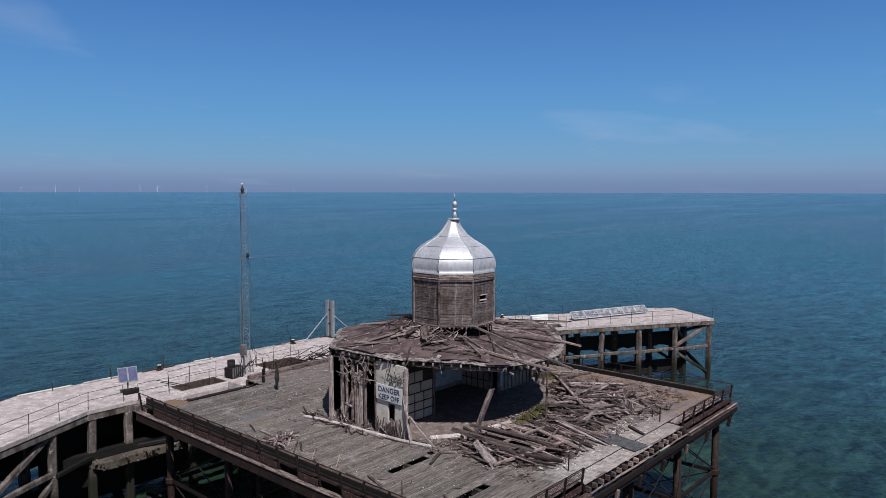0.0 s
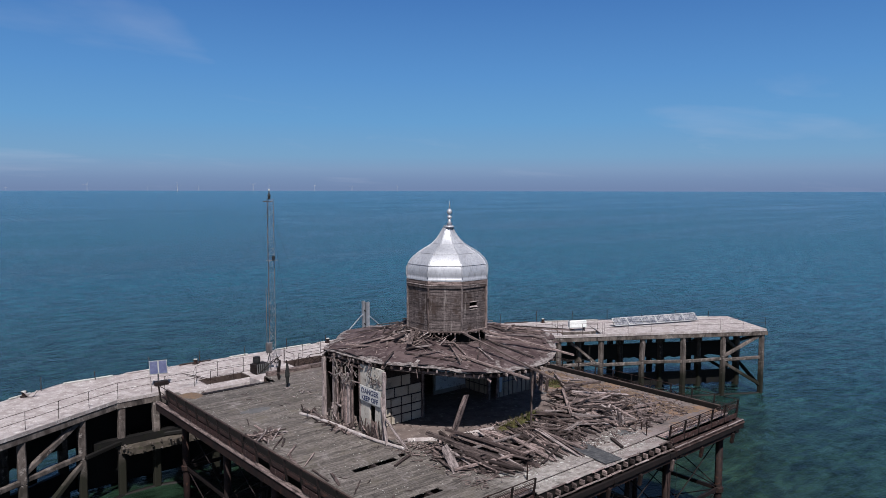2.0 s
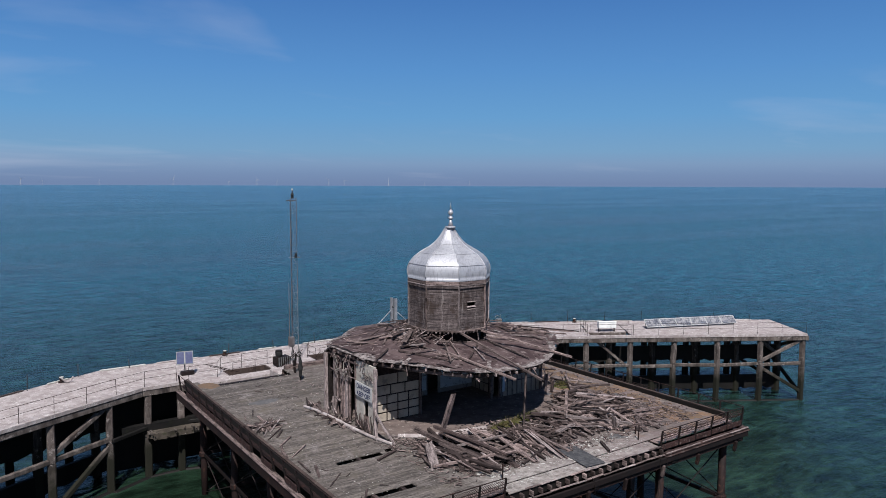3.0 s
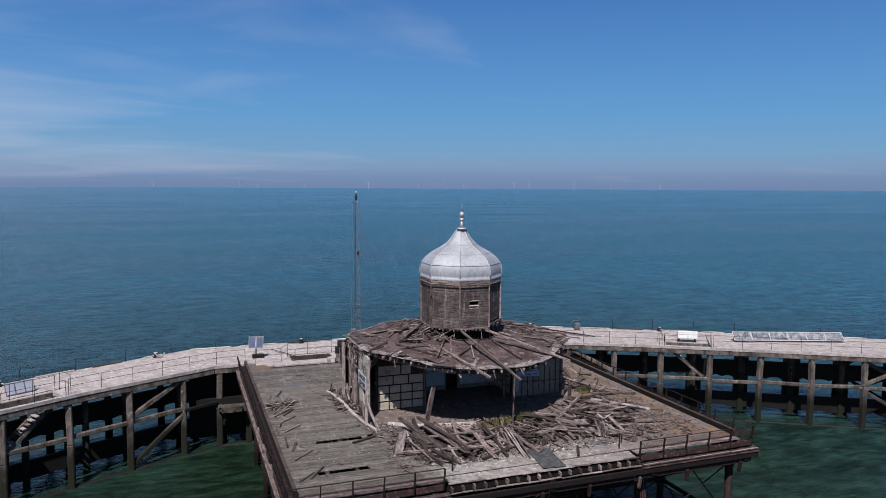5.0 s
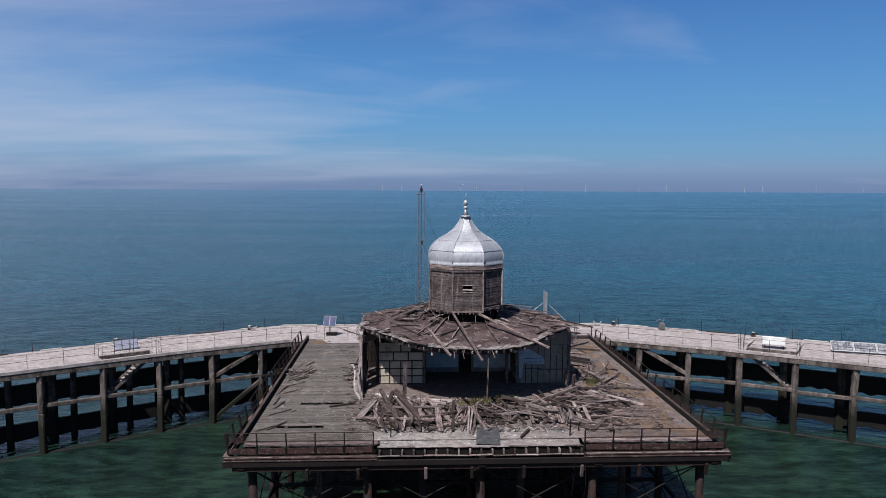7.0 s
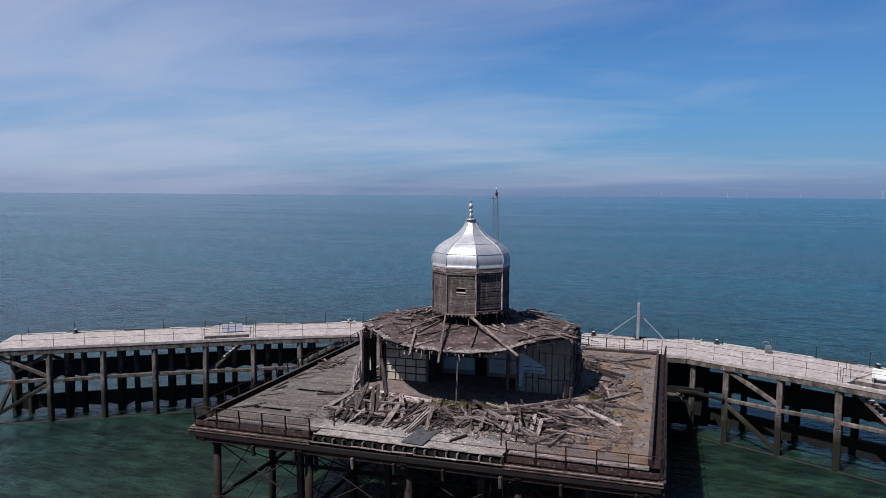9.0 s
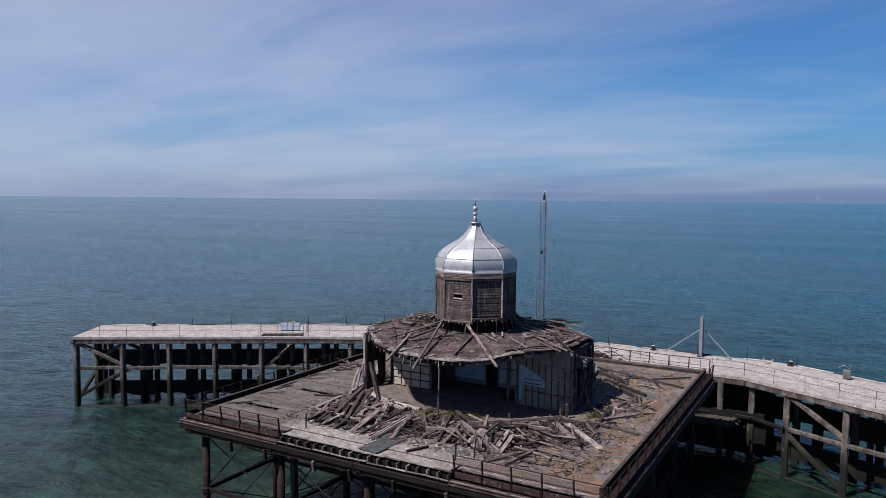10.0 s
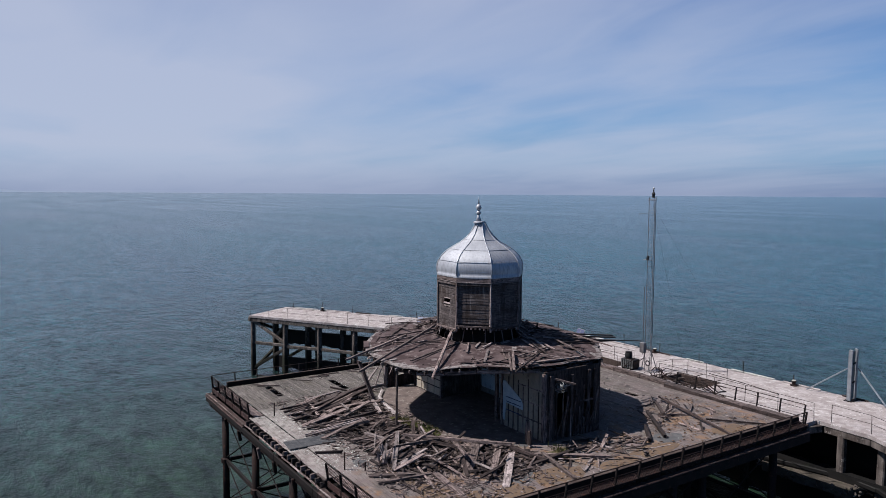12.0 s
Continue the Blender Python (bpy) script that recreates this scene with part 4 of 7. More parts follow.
# ---- platform railings: bent iron posts, top rail, mesh and kick board ----
def iron_fence(a, b_, n_, out, label, mesh=True, kick=True, group="platform railings", base=-0.38, top=0.69, panel=None, band=(0.22, 0.58)):
    a, b_, out = Vector(a), Vector(b_), Vector(out)
    th = thing("railing", (a.x, a.y, base), label, "railing", group)
    for i in range(n_ + 1):
        p = a.lerp(b_, i / n_)
        pts = []
        for k in range(5):
            f = k / 4
            off = out * (-0.10 * (1 - f) ** 2 + 0.06 * f * f)
            pts.append((p.x + off.x + R(-.01, .01), p.y + off.y, base + (top - base) * f))
        g = Geo()
        for q, s in zip(pts, pts[1:]):
            g.beam(q, s, 0.06, 0.10, 0.012, (out.x, out.y, 0))
        part("post", g, IRON_DARK, th)
    o = out * 0.06
    part("top_rail", Geo().tube([(a.x + o.x, a.y + o.y, top), (b_.x + o.x, b_.y + o.y, top)], 0.022, 6), IRON, th)
    part("mid_rail", Geo().tube([(a.x, a.y, 0.28), (b_.x, b_.y, 0.28)], 0.016, 6), IRON, th)
    for i in range(n_):
        p, q = a.lerp(b_, (i + 0.04) / n_), a.lerp(b_, (i + 0.96) / n_)
        if kick and (panel is None or R(0, 1) < panel):
            part("kick_board", Geo().beam((p.x, p.y, -0.20), (q.x, q.y, -0.20 + R(-.03, .03)), 0.035, 0.28, 0.008), RUST, th, "rusty sheet kick board")
        if mesh:
            g = Geo()
            ln = (q - p).length
            m_ = max(4, int(ln / 0.10))
            for k in range(-3, m_):
                for s in (-1, 1):
                    u0, u1 = k / m_, (k + 3) / m_
                    z0, z1 = band if s > 0 else band[::-1]
                    c0, c1 = max(0, u0), min(1, u1)
                    if c1 <= c0:
                        continue
                    za = z0 + (z1 - z0) * (c0 - u0) / (u1 - u0)
                    zb = z0 + (z1 - z0) * (c1 - u0) / (u1 - u0)
                    pa, pb = p.lerp(q, c0), p.lerp(q, c1)
                    g.beam((pa.x, pa.y, za), (pb.x, pb.y, zb), 0.008, 0.012)
            part("wire_mesh", g, RUST, th, "sagging rusted wire mesh")
    return th


L_F = "rusted iron railing with bent posts and wire mesh"
iron_fence((-12.05, -11.65), (-5.2, -11.65), 5, (0, -1), L_F)
iron_fence((5.0, -11.65), (11.9, -11.65), 5, (0, -1), L_F)
iron_fence((-12.1, -11.65), (-12.1, 12.7), 17, (-1, 0), "long rusted iron railing with bent posts and kick boards", mesh=False, panel=0.85)
iron_fence((11.95, -11.65), (11.95, 12.7), 17, (1, 0), "long rusted iron railing with bent posts and torn mesh", mesh=True, panel=0.12, band=(-0.32, 0.22))

iron_fence((3.4, 13.02), (11.7, 13.02), 6, (0, 1), "bent iron posts with two thin rails along the platform's back", mesh=False, kick=False, base=-0.05, top=0.95)

# ---- pavilion: ruined octagonal shelter under a low felted roof ----
pav = thing("pavilion", (0, 0, 0), "ruined octagonal timber pavilion with a sagging felted roof", "pavilion")


def octo(r, k, at=(0.0, 0.0)):
    a = radians(-67.5 + 45 * k)
    return (at[0] + r * math.cos(a), at[1] + r * math.sin(a))


# facets: 7 faces south; the front of the eave is bowed and sags, the sides are straight
RI = 2.45
EAVE = ((-180, 6.38, 3.85), (-165, 6.55, 3.90), (-158, 6.60, 3.92), (-150, 6.30, 3.86), (-137, 6.25, 3.80), (-120, 6.40, 3.59), (-105, 6.36, 3.48),
        (-90, 6.25, 3.41), (-75, 6.30, 3.39), (-60, 6.30, 3.46), (-45, 6.25, 3.75), (-32, 6.22, 3.85), (-22, 6.50, 3.86), (-12, 6.45, 3.80), (0, 6.30, 3.72),
        (12, 6.50, 3.70), (25, 7.05, 3.66), (45, 6.50, 3.70), (67.5, 6.95, 3.70), (90, 6.42, 3.75), (112.5, 6.95, 3.80), (135, 6.42, 3.80), (155, 7.0, 3.80), (165, 6.6, 3.82), (180, 6.38, 3.85))
NECK = ((-180, 4.62), (-150, 4.45), (-125, 4.22), (-100, 4.12), (-60, 4.06), (0, 4.08), (30, 4.25), (60, 4.5), (90, 4.66), (135, 4.70), (180, 4.62))


def roof_at(deg, f):
    """A point of the roof by compass angle and f from the eave (0) up to the neck (1)."""
    deg = (deg + 180) % 360 - 180
    er, ez = (float(np.interp(deg, [row[0] for row in EAVE], [row[i] for row in EAVE])) for i in (1, 2))
    nz = float(np.interp(deg, [row[0] for row in NECK], [row[1] for row in NECK]))
    off = (deg + 67.5) % 45 - 22.5
    r = er + (RI * math.cos(radians(22.5)) / math.cos(radians(off)) - er) * f
    x, y = r * math.cos(radians(deg)), r * math.sin(radians(deg))
    n_ = noise.noise((x * 0.8, y * 0.8, 3.1)) * 0.09 + noise.noise((x * 2.6, y * 2.6, 9.0)) * 0.03
    return Vector((x, y, ez * (1 - f) + nz * f + n_ * (0.4 + f * (1 - f) * 2.4)))


def roof_point(k, u, f):
    """u across the facet, f from the eave (0) up to the neck (1)."""
    return roof_at(-67.5 + 45 * (k + u), f)


NU, NF = 12, 10
for k in range(8):
    g = Geo()
    vs, fs = [], []
    for i in range(NU + 1):
        for j in range(NF + 1):
            v = roof_point(k, i / NU, j / NF)
            if j == 0 and 0 < i < NU:
                d_ = Vector((v.x, v.y, 0)).normalized()
                v = v + d_ * R(-0.05, 0.02) + Vector((0, 0, R(-0.02, 0.01)))
            vs.append(v)
    n1_ = len(vs)
    vs += [v + Vector((0, 0, -0.04)) for v in vs]
    idx = lambda i, j: i * (NF + 1) + j
    for i in range(NU):
        for j in range(NF):
            q = (idx(i, j), idx(i + 1, j), idx(i + 1, j + 1), idx(i, j + 1))
            fs.append(q)
            fs.append(tuple(n1_ + w for w in q[::-1]))
        fs.append((idx(i, 0), n1_ + idx(i, 0), n1_ + idx(i + 1, 0), idx(i + 1, 0)))
    g.hull([tuple(v) for v in vs], fs)
    part("roof_panel", g, FELT, pav, "brown roofing felt, cracked and patched")
    # torn pale edge of the felt
    g = Geo()
    vs, fs = [], []
    m_ = 44
    for i in range(m_ + 1):
        u = i / m_
        wave = noise.noise((k * 7.0 + u * 9.0, 2.0, 4.0)) + 0.5 * noise.noise((k * 7.0 + u * 31.0, 5.0, 4.0))
        fo, fi = -0.014 + 0.012 * wave + R(-.003, .003), max(0.01, 0.075 + 0.10 * wave) * (1.0 if k in (7, 0, 6, 5) else 0.6)
        for f in (fo, fi * 0.5, fi):
            vs.append(roof_point(k, u, f) + Vector((0, 0, 0.012)))
        vs.append(roof_point(k, u, fo) + Vector((0, 0, -0.018 + 0.03 * wave)))
    for i in range(m_):
        o = i * 4
        fs += [(o, o + 4, o + 5, o + 1), (o + 1, o + 5, o + 6, o + 2), (o + 3, o + 7, o + 4, o)]
    g.hull([tuple(v) for v in vs], fs)
    part("felt_edge", g, FELT_EDGE, pav, "torn pale edge of the roofing felt")
    # rafters with broken tails
    for i in range(11):
        u = (i + 0.5) / 11
        a, b_ = roof_point(k, u, (-0.012 - R(0, 0.02)) if k in (5, 6, 7) or i % 2 else R(0.0, 0.03)), roof_point(k, u, 0.9)
        part("rafter", Geo().beam(a - Vector((0, 0, 0.16)), b_ - Vector((0, 0, 0.30)), 0.08, 0.14, 0.01), (WOOD_DARK, WOOD, WOOD_PALE)[i % 3] if k in (5, 6, 7, 0) else WOOD_DARK, pav)
    for i in range(3):
        a, b_ = roof_point(k, i / 3 + 0.004, 0.06), roof_point(k, (i + 1) / 3 - 0.004, 0.06)
        part("wall_plate", Geo().beam(a - Vector((0, 0, 0.32)), b_ - Vector((0, 0, 0.32)), 0.14, 0.18, 0.02), WOOD if k != 7 else WOOD_DARK, pav)


def wall(a, b_, z0, z1, th, mat, openings=(), name="wall", label="", parent=None):
    """A wall from a to b_ with openings (from, to, sill, head) along it."""
    a, b_ = Vector(a), Vector(b_)
    ln = (b_ - a).length
    d_ = (b_ - a) / ln
    ang = math.atan2(d_.y, d_.x)
    g = Geo()

    def slab_(s0, s1, za, zb):
        if s1 - s0 < 0.01 or zb - za < 0.01:
            return
        c = a + d_ * (s0 + s1) / 2
        g.box(Matrix.Translation((c.x, c.y, (za + zb) / 2)) @ Matrix.Rotation(ang, 4, "Z"), s1 - s0, th, zb - za, 0.006)

    at_ = 0.0
    for s0, s1, sill, head in sorted(openings):
        slab_(at_, s0, z0, z1)
        slab_(s0, s1, z0, sill)
        slab_(s0, s1, head, z1)
        at_ = s1
    slab_(at_, ln, z0, z1)
    return part(name, g, mat, parent or pav, label)


# west side, the most ruined: doorway, window, small hatch under the sign
wall((-6.28, -0.48), (-6.28, -2.5), 0.0, 3.6, 0.10, LIME, ((0.85, 1.32, 0.7, 1.6),), label="peeling plastered wall with a small hatch")
wall((-6.20, -0.50), (-6.20, -2.5), 0.0, 3.55, 0.04, WOOD_DARK, ((0.83, 1.30, 0.7, 1.6),), label="dark boarding on the inner side of the plastered wall")
wall((-6.20, 2.15), (-6.20, 1.75), 0.0, 3.3, 0.05, WOOD_DARK, label="rotten dark boarding")
wall((-6.20, 1.3), (-6.20, 0.35), 0.0, 3.2, 0.05, WOOD_DARK, ((0.0, 0.3, 1.1, 2.5),), label="rotten dark boarding with a gaping window")
for y, h_, w_, mat in ((2.12, 3.5, 0.20, WOOD_PALE), (1.74, 3.3, 0.10, WOOD), (1.32, 3.3, 0.12, WOOD), (0.98, 2.75, 0.26, WOOD), (0.66, 2.9, 0.22, WOOD_PALE), (0.36, 3.3, 0.18, WOOD), (-0.46, 3.5, 0.12, WOOD)):
    part("stud", Geo().beam((-6.30, y, 0), (-6.31 + R(-.04, .02), y + R(-.04, .04), h_), 0.09, w_, 0.015, (0, 1, 0)), mat, pav)
part("sill", Geo().beam((-6.36, 1.8, 1.0), (-6.40, 1.25, 0.92), 0.12, 0.07, 0.01), WOOD_PALE, pav)
part("stud", Geo().beam((-6.42, 1.9, 0.0), (-6.38, 1.25, 1.7), 0.05, 0.14, 0.01, (0, 1, 0)), WOOD, pav)
# broken laths of the wall head, crossing like lace
for i in range(70):
    y, z = (R(-0.4, 2.1), R(2.35, 3.45)) if i < 52 else (R(-2.45, -1.6), R(2.75, 3.25))
    a, ln = R(0, math.pi), R(0.12, 0.4)
    dv = Vector((R(-.05, .05), math.cos(a) * ln, math.sin(a) * ln))
    c = Vector((-6.42 - R(0, .05), y, z))
    part("lath", Geo().beam(c - dv, c + dv, R(.025, .06), 0.014, 0, (1, 0, 0)), (WOOD_PALE, PLASTER, WOOD)[i % 3], pav)
wall((-6.6, 2.75), (-2.75, 6.6), 0.0, 3.5, 0.12, BOARD, label="boarded wall")
wall((-2.75, 6.6), (2.75, 6.6), 0.0, 3.5, 0.12, BOARD, label="boarded back wall")
wall((2.75, 6.6), (6.6, 2.75), 0.0, 3.5, 0.12, BOARD, label="boarded wall")
# east wall in darker timber than the rest: its shade is in the colour
wall((6.6, 2.75), (6.6, -0.95), 0.0, 3.5, 0.12, WOOD_DARK, ((0.4, 1.15, 0.9, 2.3), (2.2, 3.0, 0.0, 2.35)), label="boarded wall with an open doorway, its shade put into the dark timber")
for y, h_, w_ in ((-0.6, 3.3, 0.22), (-0.2, 2.9, 0.1), (0.75, 3.2, 0.16), (1.05, 2.4, 0.09), (1.9, 3.3, 0.2), (2.35, 3.3, 0.14)):
    part("stud", Geo().beam((6.68, y, 0), (6.7 + R(-.03, .08), y + R(-.06, .06), h_), 0.1, w_, 0.015, (0, 1, 0)), WOOD if w_ > 0.15 else WOOD_DARK, pav)
part("stud", Geo().beam((6.75, 0.7, 1.6), (7.3, 0.2, 0.0), 0.05, 0.12, 0.01), WOOD, pav)
part("sill", Geo().beam((6.72, 1.4, 1.75), (6.72, 2.2, 1.75), 0.1, 0.08, 0.01), WOOD, pav)
# bracket with a snarl of wire on the east wall
part("bracket", Geo().beam((6.72, -0.55, 3.18), (7.55, 0.25, 2.95), 0.07, 0.09, 0.01), WOOD, pav, "bleached bracket hanging from the wall")
part("bracket", Geo().beam((6.72, -0.35, 2.55), (7.40, 0.12, 2.95), 0.05, 0.06, 0.01), WOOD, pav)
for i in range(9):
    c, r_ = Vector((6.98 + R(-.08, .08), -0.25 + R(-.1, .1), 2.78 + R(-.08, .08))), R(0.12, 0.26)
    tilt_ = R(-0.6, 0.6)
    part("wire", Geo().tube([c + Vector((r_ * math.cos(a), r_ * math.cos(a) * tilt_, r_ * math.sin(a))) for a in [j * math.pi / 5 for j in range(10)]], 0.012, 4), GALV, pav)
# added dark board that fills the doorway with shade
part("partition", Geo().box(pose(0.3, 2.75, 1.2), 2.4, 0.05, 2.4, 0.01), WOOD_DARK, pav, "dark board added behind the doorway to keep it in shade")
# wings facing the open front, and the room behind
wall((-5.4, -0.85), (-2.5, -0.85), 0.0, 3.45, 0.10, WOOD_DARK, label="wing wall carrying cream panels")
wall((3.35, -0.85), (6.55, -0.85), 0.0, 3.45, 0.10, PLASTER, label="wing wall with battens")
wall((-2.5, 2.0), (3.4, 2.0), 0.0, 3.6, 0.10, PLASTER, ((2.4, 3.2, 0.0, 2.1),), label="inner wall with a dark doorway")
wall((-2.5, -0.85), (-2.5, 2.0), 0.0, 3.6, 0.08, BOARD, label="inner side wall")
wall((3.4, -0.2), (3.4, 2.0), 0.0, 3.6, 0.08, PANEL_W, label="inner side wall of cream panels")
for y in (0.25, 0.7, 1.15, 1.6):
    part("batten", Geo().beam((3.35, y, 0.02), (3.35, y, 3.3), 0.03, 0.05, 0, (0, 1, 0)), WOOD_DARK, pav)
for z in (0.55, 1.1, 1.65, 2.2):
    part("batten", Geo().beam((3.345, -0.18, z), (3.345, 1.94, z), 0.02, 0.05), WOOD_DARK, pav)
part("floor", Geo().prism([octo(6.5, k) for k in range(8)], 0.004, 0.03), stained("pavilion_floor", (0.135, 0.105, 0.097), (0.085, 0.066, 0.062), 1.3, 0.95, 0, (0.25, 0.22, 0.205), 14.0), pav, "dusty pavilion floor")
part("kerb", Geo().tube([(-7.35, 4.0, 0.06), (-7.12, 2.9, 0.08), (-6.95, 1.2, 0.09), (-6.85, -0.8, 0.1), (-6.7, -2.5, 0.1), (-6.3, -4.2, 0.08)], 0.085, 8), CONCRETE, pav, "bleached rounded kerb round the pavilion")
part("lip", Geo().tube([(-5.4, -3.3, 0.03), (-4.2, -4.15, 0.04), (-3.0, -4.5, 0.05), (-2.0, -4.7, 0.05), (-0.9, -4.85, 0.04)], 0.14, 8), CONCRETE, pav, "bleached broken lip of the pavilion floor")
# corner posts
for k, (h_, mat) in {2: (3.25, WOOD_DARK), 3: (3.3, WOOD), 4: (3.3, WOOD), 5: (3.4, WOOD_PALE)}.items():
    x, y = octo(7.1, k)
    part("corner_post", Geo().beam((x, y, 0), (x, y, h_), 0.2, 0.2, 0.02), mat, pav)
part("corner_post", Geo().beam((-6.32, -2.58, 0), (-6.34, -2.60, 3.55), 0.16, 0.16, 0.02), WOOD_PALE, pav, "bleached corner post")
part("corner_post", Geo().beam((-2.5, -0.92, 0), (-2.5, -0.92, 3.5), 0.14, 0.16, 0.015), WOOD, pav)
part("corner_post", Geo().beam((3.3, -0.92, 0), (3.3, -0.92, 3.5), 0.14, 0.16, 0.015), WOOD, pav)
part("corner_post", Geo().beam((2.7, -0.8, 0), (2.7, -0.8, 3.5), 0.18, 0.18, 0.015), WOOD, pav)
part("corner_post", Geo().beam((6.6, -0.95, 0), (6.6, -0.95, 3.4), 0.18, 0.18, 0.015), WOOD, pav)
part("prop", Geo().beam((0.87, -5.90, 0), (0.96, -5.93, 3.34), 0.09, 0.09, 0.01), WOOD, pav, "thin prop under the sagging eave")
part("lintel", Geo().beam((-2.5, -0.85, 3.2), (3.3, -0.85, 3.15), 0.12, 1.0, 0.01), WOOD_DARK, pav)
part("lintel", Geo().beam((-6.28, -2.65, 3.2), (-5.4, -0.85, 3.1), 0.1, 0.4, 0.01), WOOD, pav)
for x, y in ((-6.1, -2.0), (-5.45, -0.9)):
    part("jamb", Geo().beam((x, y, 0), (x, y, 3.0), 0.1, 0.12, 0.01), WOOD_DARK, pav)

# unseen ceiling, added so that no sun falls on the floor of the rooms
part("ceiling_board", Geo().prism([(6.45, -0.8), (6.45, 2.7), (2.7, 6.45), (-2.7, 6.45), (-6.4, 2.7), (-6.4, -0.8)], 3.34, 3.4), WOOD_DARK, pav, "unseen dark ceiling added to keep sun off the rooms")

# cream panels of the wing, in uneven courses
z = 0.04
for row, (h_, cols) in enumerate(((0.50, 4), (0.46, 4), (0.50, 4), (0.56, 3), (0.62, 2))):
    xs = [-5.36 + 2.78 * i / cols for i in range(cols + 1)]
    for x0, x1 in zip(xs, xs[1:]):
        if row == 4 and x1 > -2.9:
            x1 -= 0.75
        g = Geo().box(pose((x0 + x1) / 2, -0.92, z + h_ / 2, 0, R(-.4, .4), 0), x1 - x0 - 0.075, 0.035, h_ - 0.075, 0.008)
        part("panel", g, PANEL_W, pav, "cream fibre panel")
    z += h_
part("panel", Geo().box(pose(-2.95, -0.93, 2.4), 0.62, 0.03, 0.5, 0.008), WOOD_DARK, pav, "dark notice panel")
# battened boards of the other wing, with a slanting patch of blue paint
for i in range(8):
    x = 3.5 + i * 0.39
    g = Geo().box(pose(x + 0.19, -0.92, 1.68), 0.37, 0.03, 3.3, 0.006)
    part("board", g, TAN, pav, "faded vertical board")
for i in range(9):
    x = 3.48 + i * 0.39
    part("batten", Geo().beam((x, -0.95, 0.05), (x, -0.95, R(1.5, 3.2)), 0.045, 0.03), WOOD_DARK if i % 2 else WOOD, pav)
for zz in (0.9, 1.75, 2.5):
    part("batten", Geo().beam((4.6, -0.952, zz), (6.5, -0.952, zz), 0.03, 0.05), WOOD, pav)
g = Geo()
tri = [(3.45, 0.35), (3.62, 0.35), (3.7, 1.3), (5.05, 1.22), (5.05, 1.5), (4.9, 1.75), (3.6, 2.45), (3.45, 2.4)]
g.hull([(x, -0.985, z) for x, z in tri] + [(x, -0.965, z) for x, z in tri], [tuple(range(8)), tuple(range(15, 7, -1))] + [(i, 8 + i, 8 + (i + 1) % 8, (i + 1) % 8) for i in range(8)])
part("paint_patch", g, BLUE, pav, "patch of pale blue paint")
for zz in (1.38, 1.62, 0.95):
    part("dark_gap", Geo().beam((3.75, -0.99, zz), (4.9, -0.99, zz), 0.02, 0.035), INK, pav)
# pale blue boards inside
for x0, x1, z0, z1 in ((-2.3, -0.2, 0.35, 1.25), (-2.3, -0.25, 1.3, 2.1), (0.85, 3.3, 0.3, 1.2), (0.9, 3.2, 1.3, 2.0)):
    part("panel", Geo().box(pose((x0 + x1) / 2, 1.93, (z0 + z1) / 2, 0, R(-1, 1), 0), x1 - x0, 0.03, z1 - z0, 0.008), PANEL_B, pav, "faded blue-white board")

for i in range(26):
    y, z = R(-2.5, -0.6), abs(rng.gauss(0, 0.3))
    a_ = R(-0.5, 0.5)
    c = Vector((-6.41 - R(0, .03), y, z))
    dv = Vector((R(-.03, .03), math.sin(a_), math.cos(a_))) * R(0.1, 0.32)
    part("splinter", Geo().beam(c - dv, c + dv, R(.03, .08), 0.015, 0, (1, 0, 0)), (WOOD_PALE, WOOD_DARK, WOOD)[i % 3], pav)
# splinters at the foot of the walls
for i in range(30):
    y = R(-2.7, -0.6) if i % 3 else R(1.4, 2.7)
    a = Vector((-6.46, y, R(0.0, 0.15)))
    b_ = a + Vector((R(-.2, .04), R(-.35, .35), R(0.3, 1.0)))
    part("lath", Geo().beam(a, b_, R(.04, .12), 0.02), (WOOD_PALE, WOOD, WOOD)[i % 3], pav)
for i in range(26):
    f = R(0, 1)
    a = Vector((6.68, -0.9 + f * 3.6, R(0, .3)))
    part("lath", Geo().beam(a, a + Vector((R(-.05, .4), R(-.5, .5), R(0.8, 2.6))), R(.04, .12), 0.02), WOOD, pav)

# warning sign on the west wall
sign = thing("warning_sign", (-6.35, -1.50, 1.73), "white DANGER KEEP OFF board fixed to the ruined west wall", "sign")
part("board", Geo().box(pose(-6.42, -1.50, 2.12, 1.5, 0, 0), 0.03, 1.80, 0.78, 0.006), WHITE, sign, "white painted board")
for line, z0, size in (("DANGER", 2.17, 0.37), ("KEEP OFF", 1.81, 0.345)):
    cu = bpy.data.curves.new("text", "FONT")
    cu.body, cu.size, cu.align_x, cu.extrude, cu.offset = line, size, "CENTER", 0.004, 0.006
    tmp = new("text", cu)
    bpy.context.view_layer.update()
    me = bpy.data.meshes.new_from_object(tmp.evaluated_get(bpy.context.evaluated_depsgraph_get()))
    bpy.data.objects.remove(tmp)
    bpy.data.curves.remove(cu)
    me.name = "lettering"
    me.materials.clear()
    me.materials.append(INK)
    m = Matrix(((0, 0, -1, -6.445), (-1, 0, 0, -1.50), (0, 1, 0, z0), (0, 0, 0, 1)))
    piece("lettering", me, m, sign, "dark blue capital letters")

# ---- cupola: boarded octagonal drum under a metal onion dome ----
cup = thing("cupola", (0, 0, 4.75), "octagonal boarded drum with a dull metal onion dome and finial", "cupola")
CC = (0.08, -0.06)


def ring(r, k):
    return octo(r, k, CC)


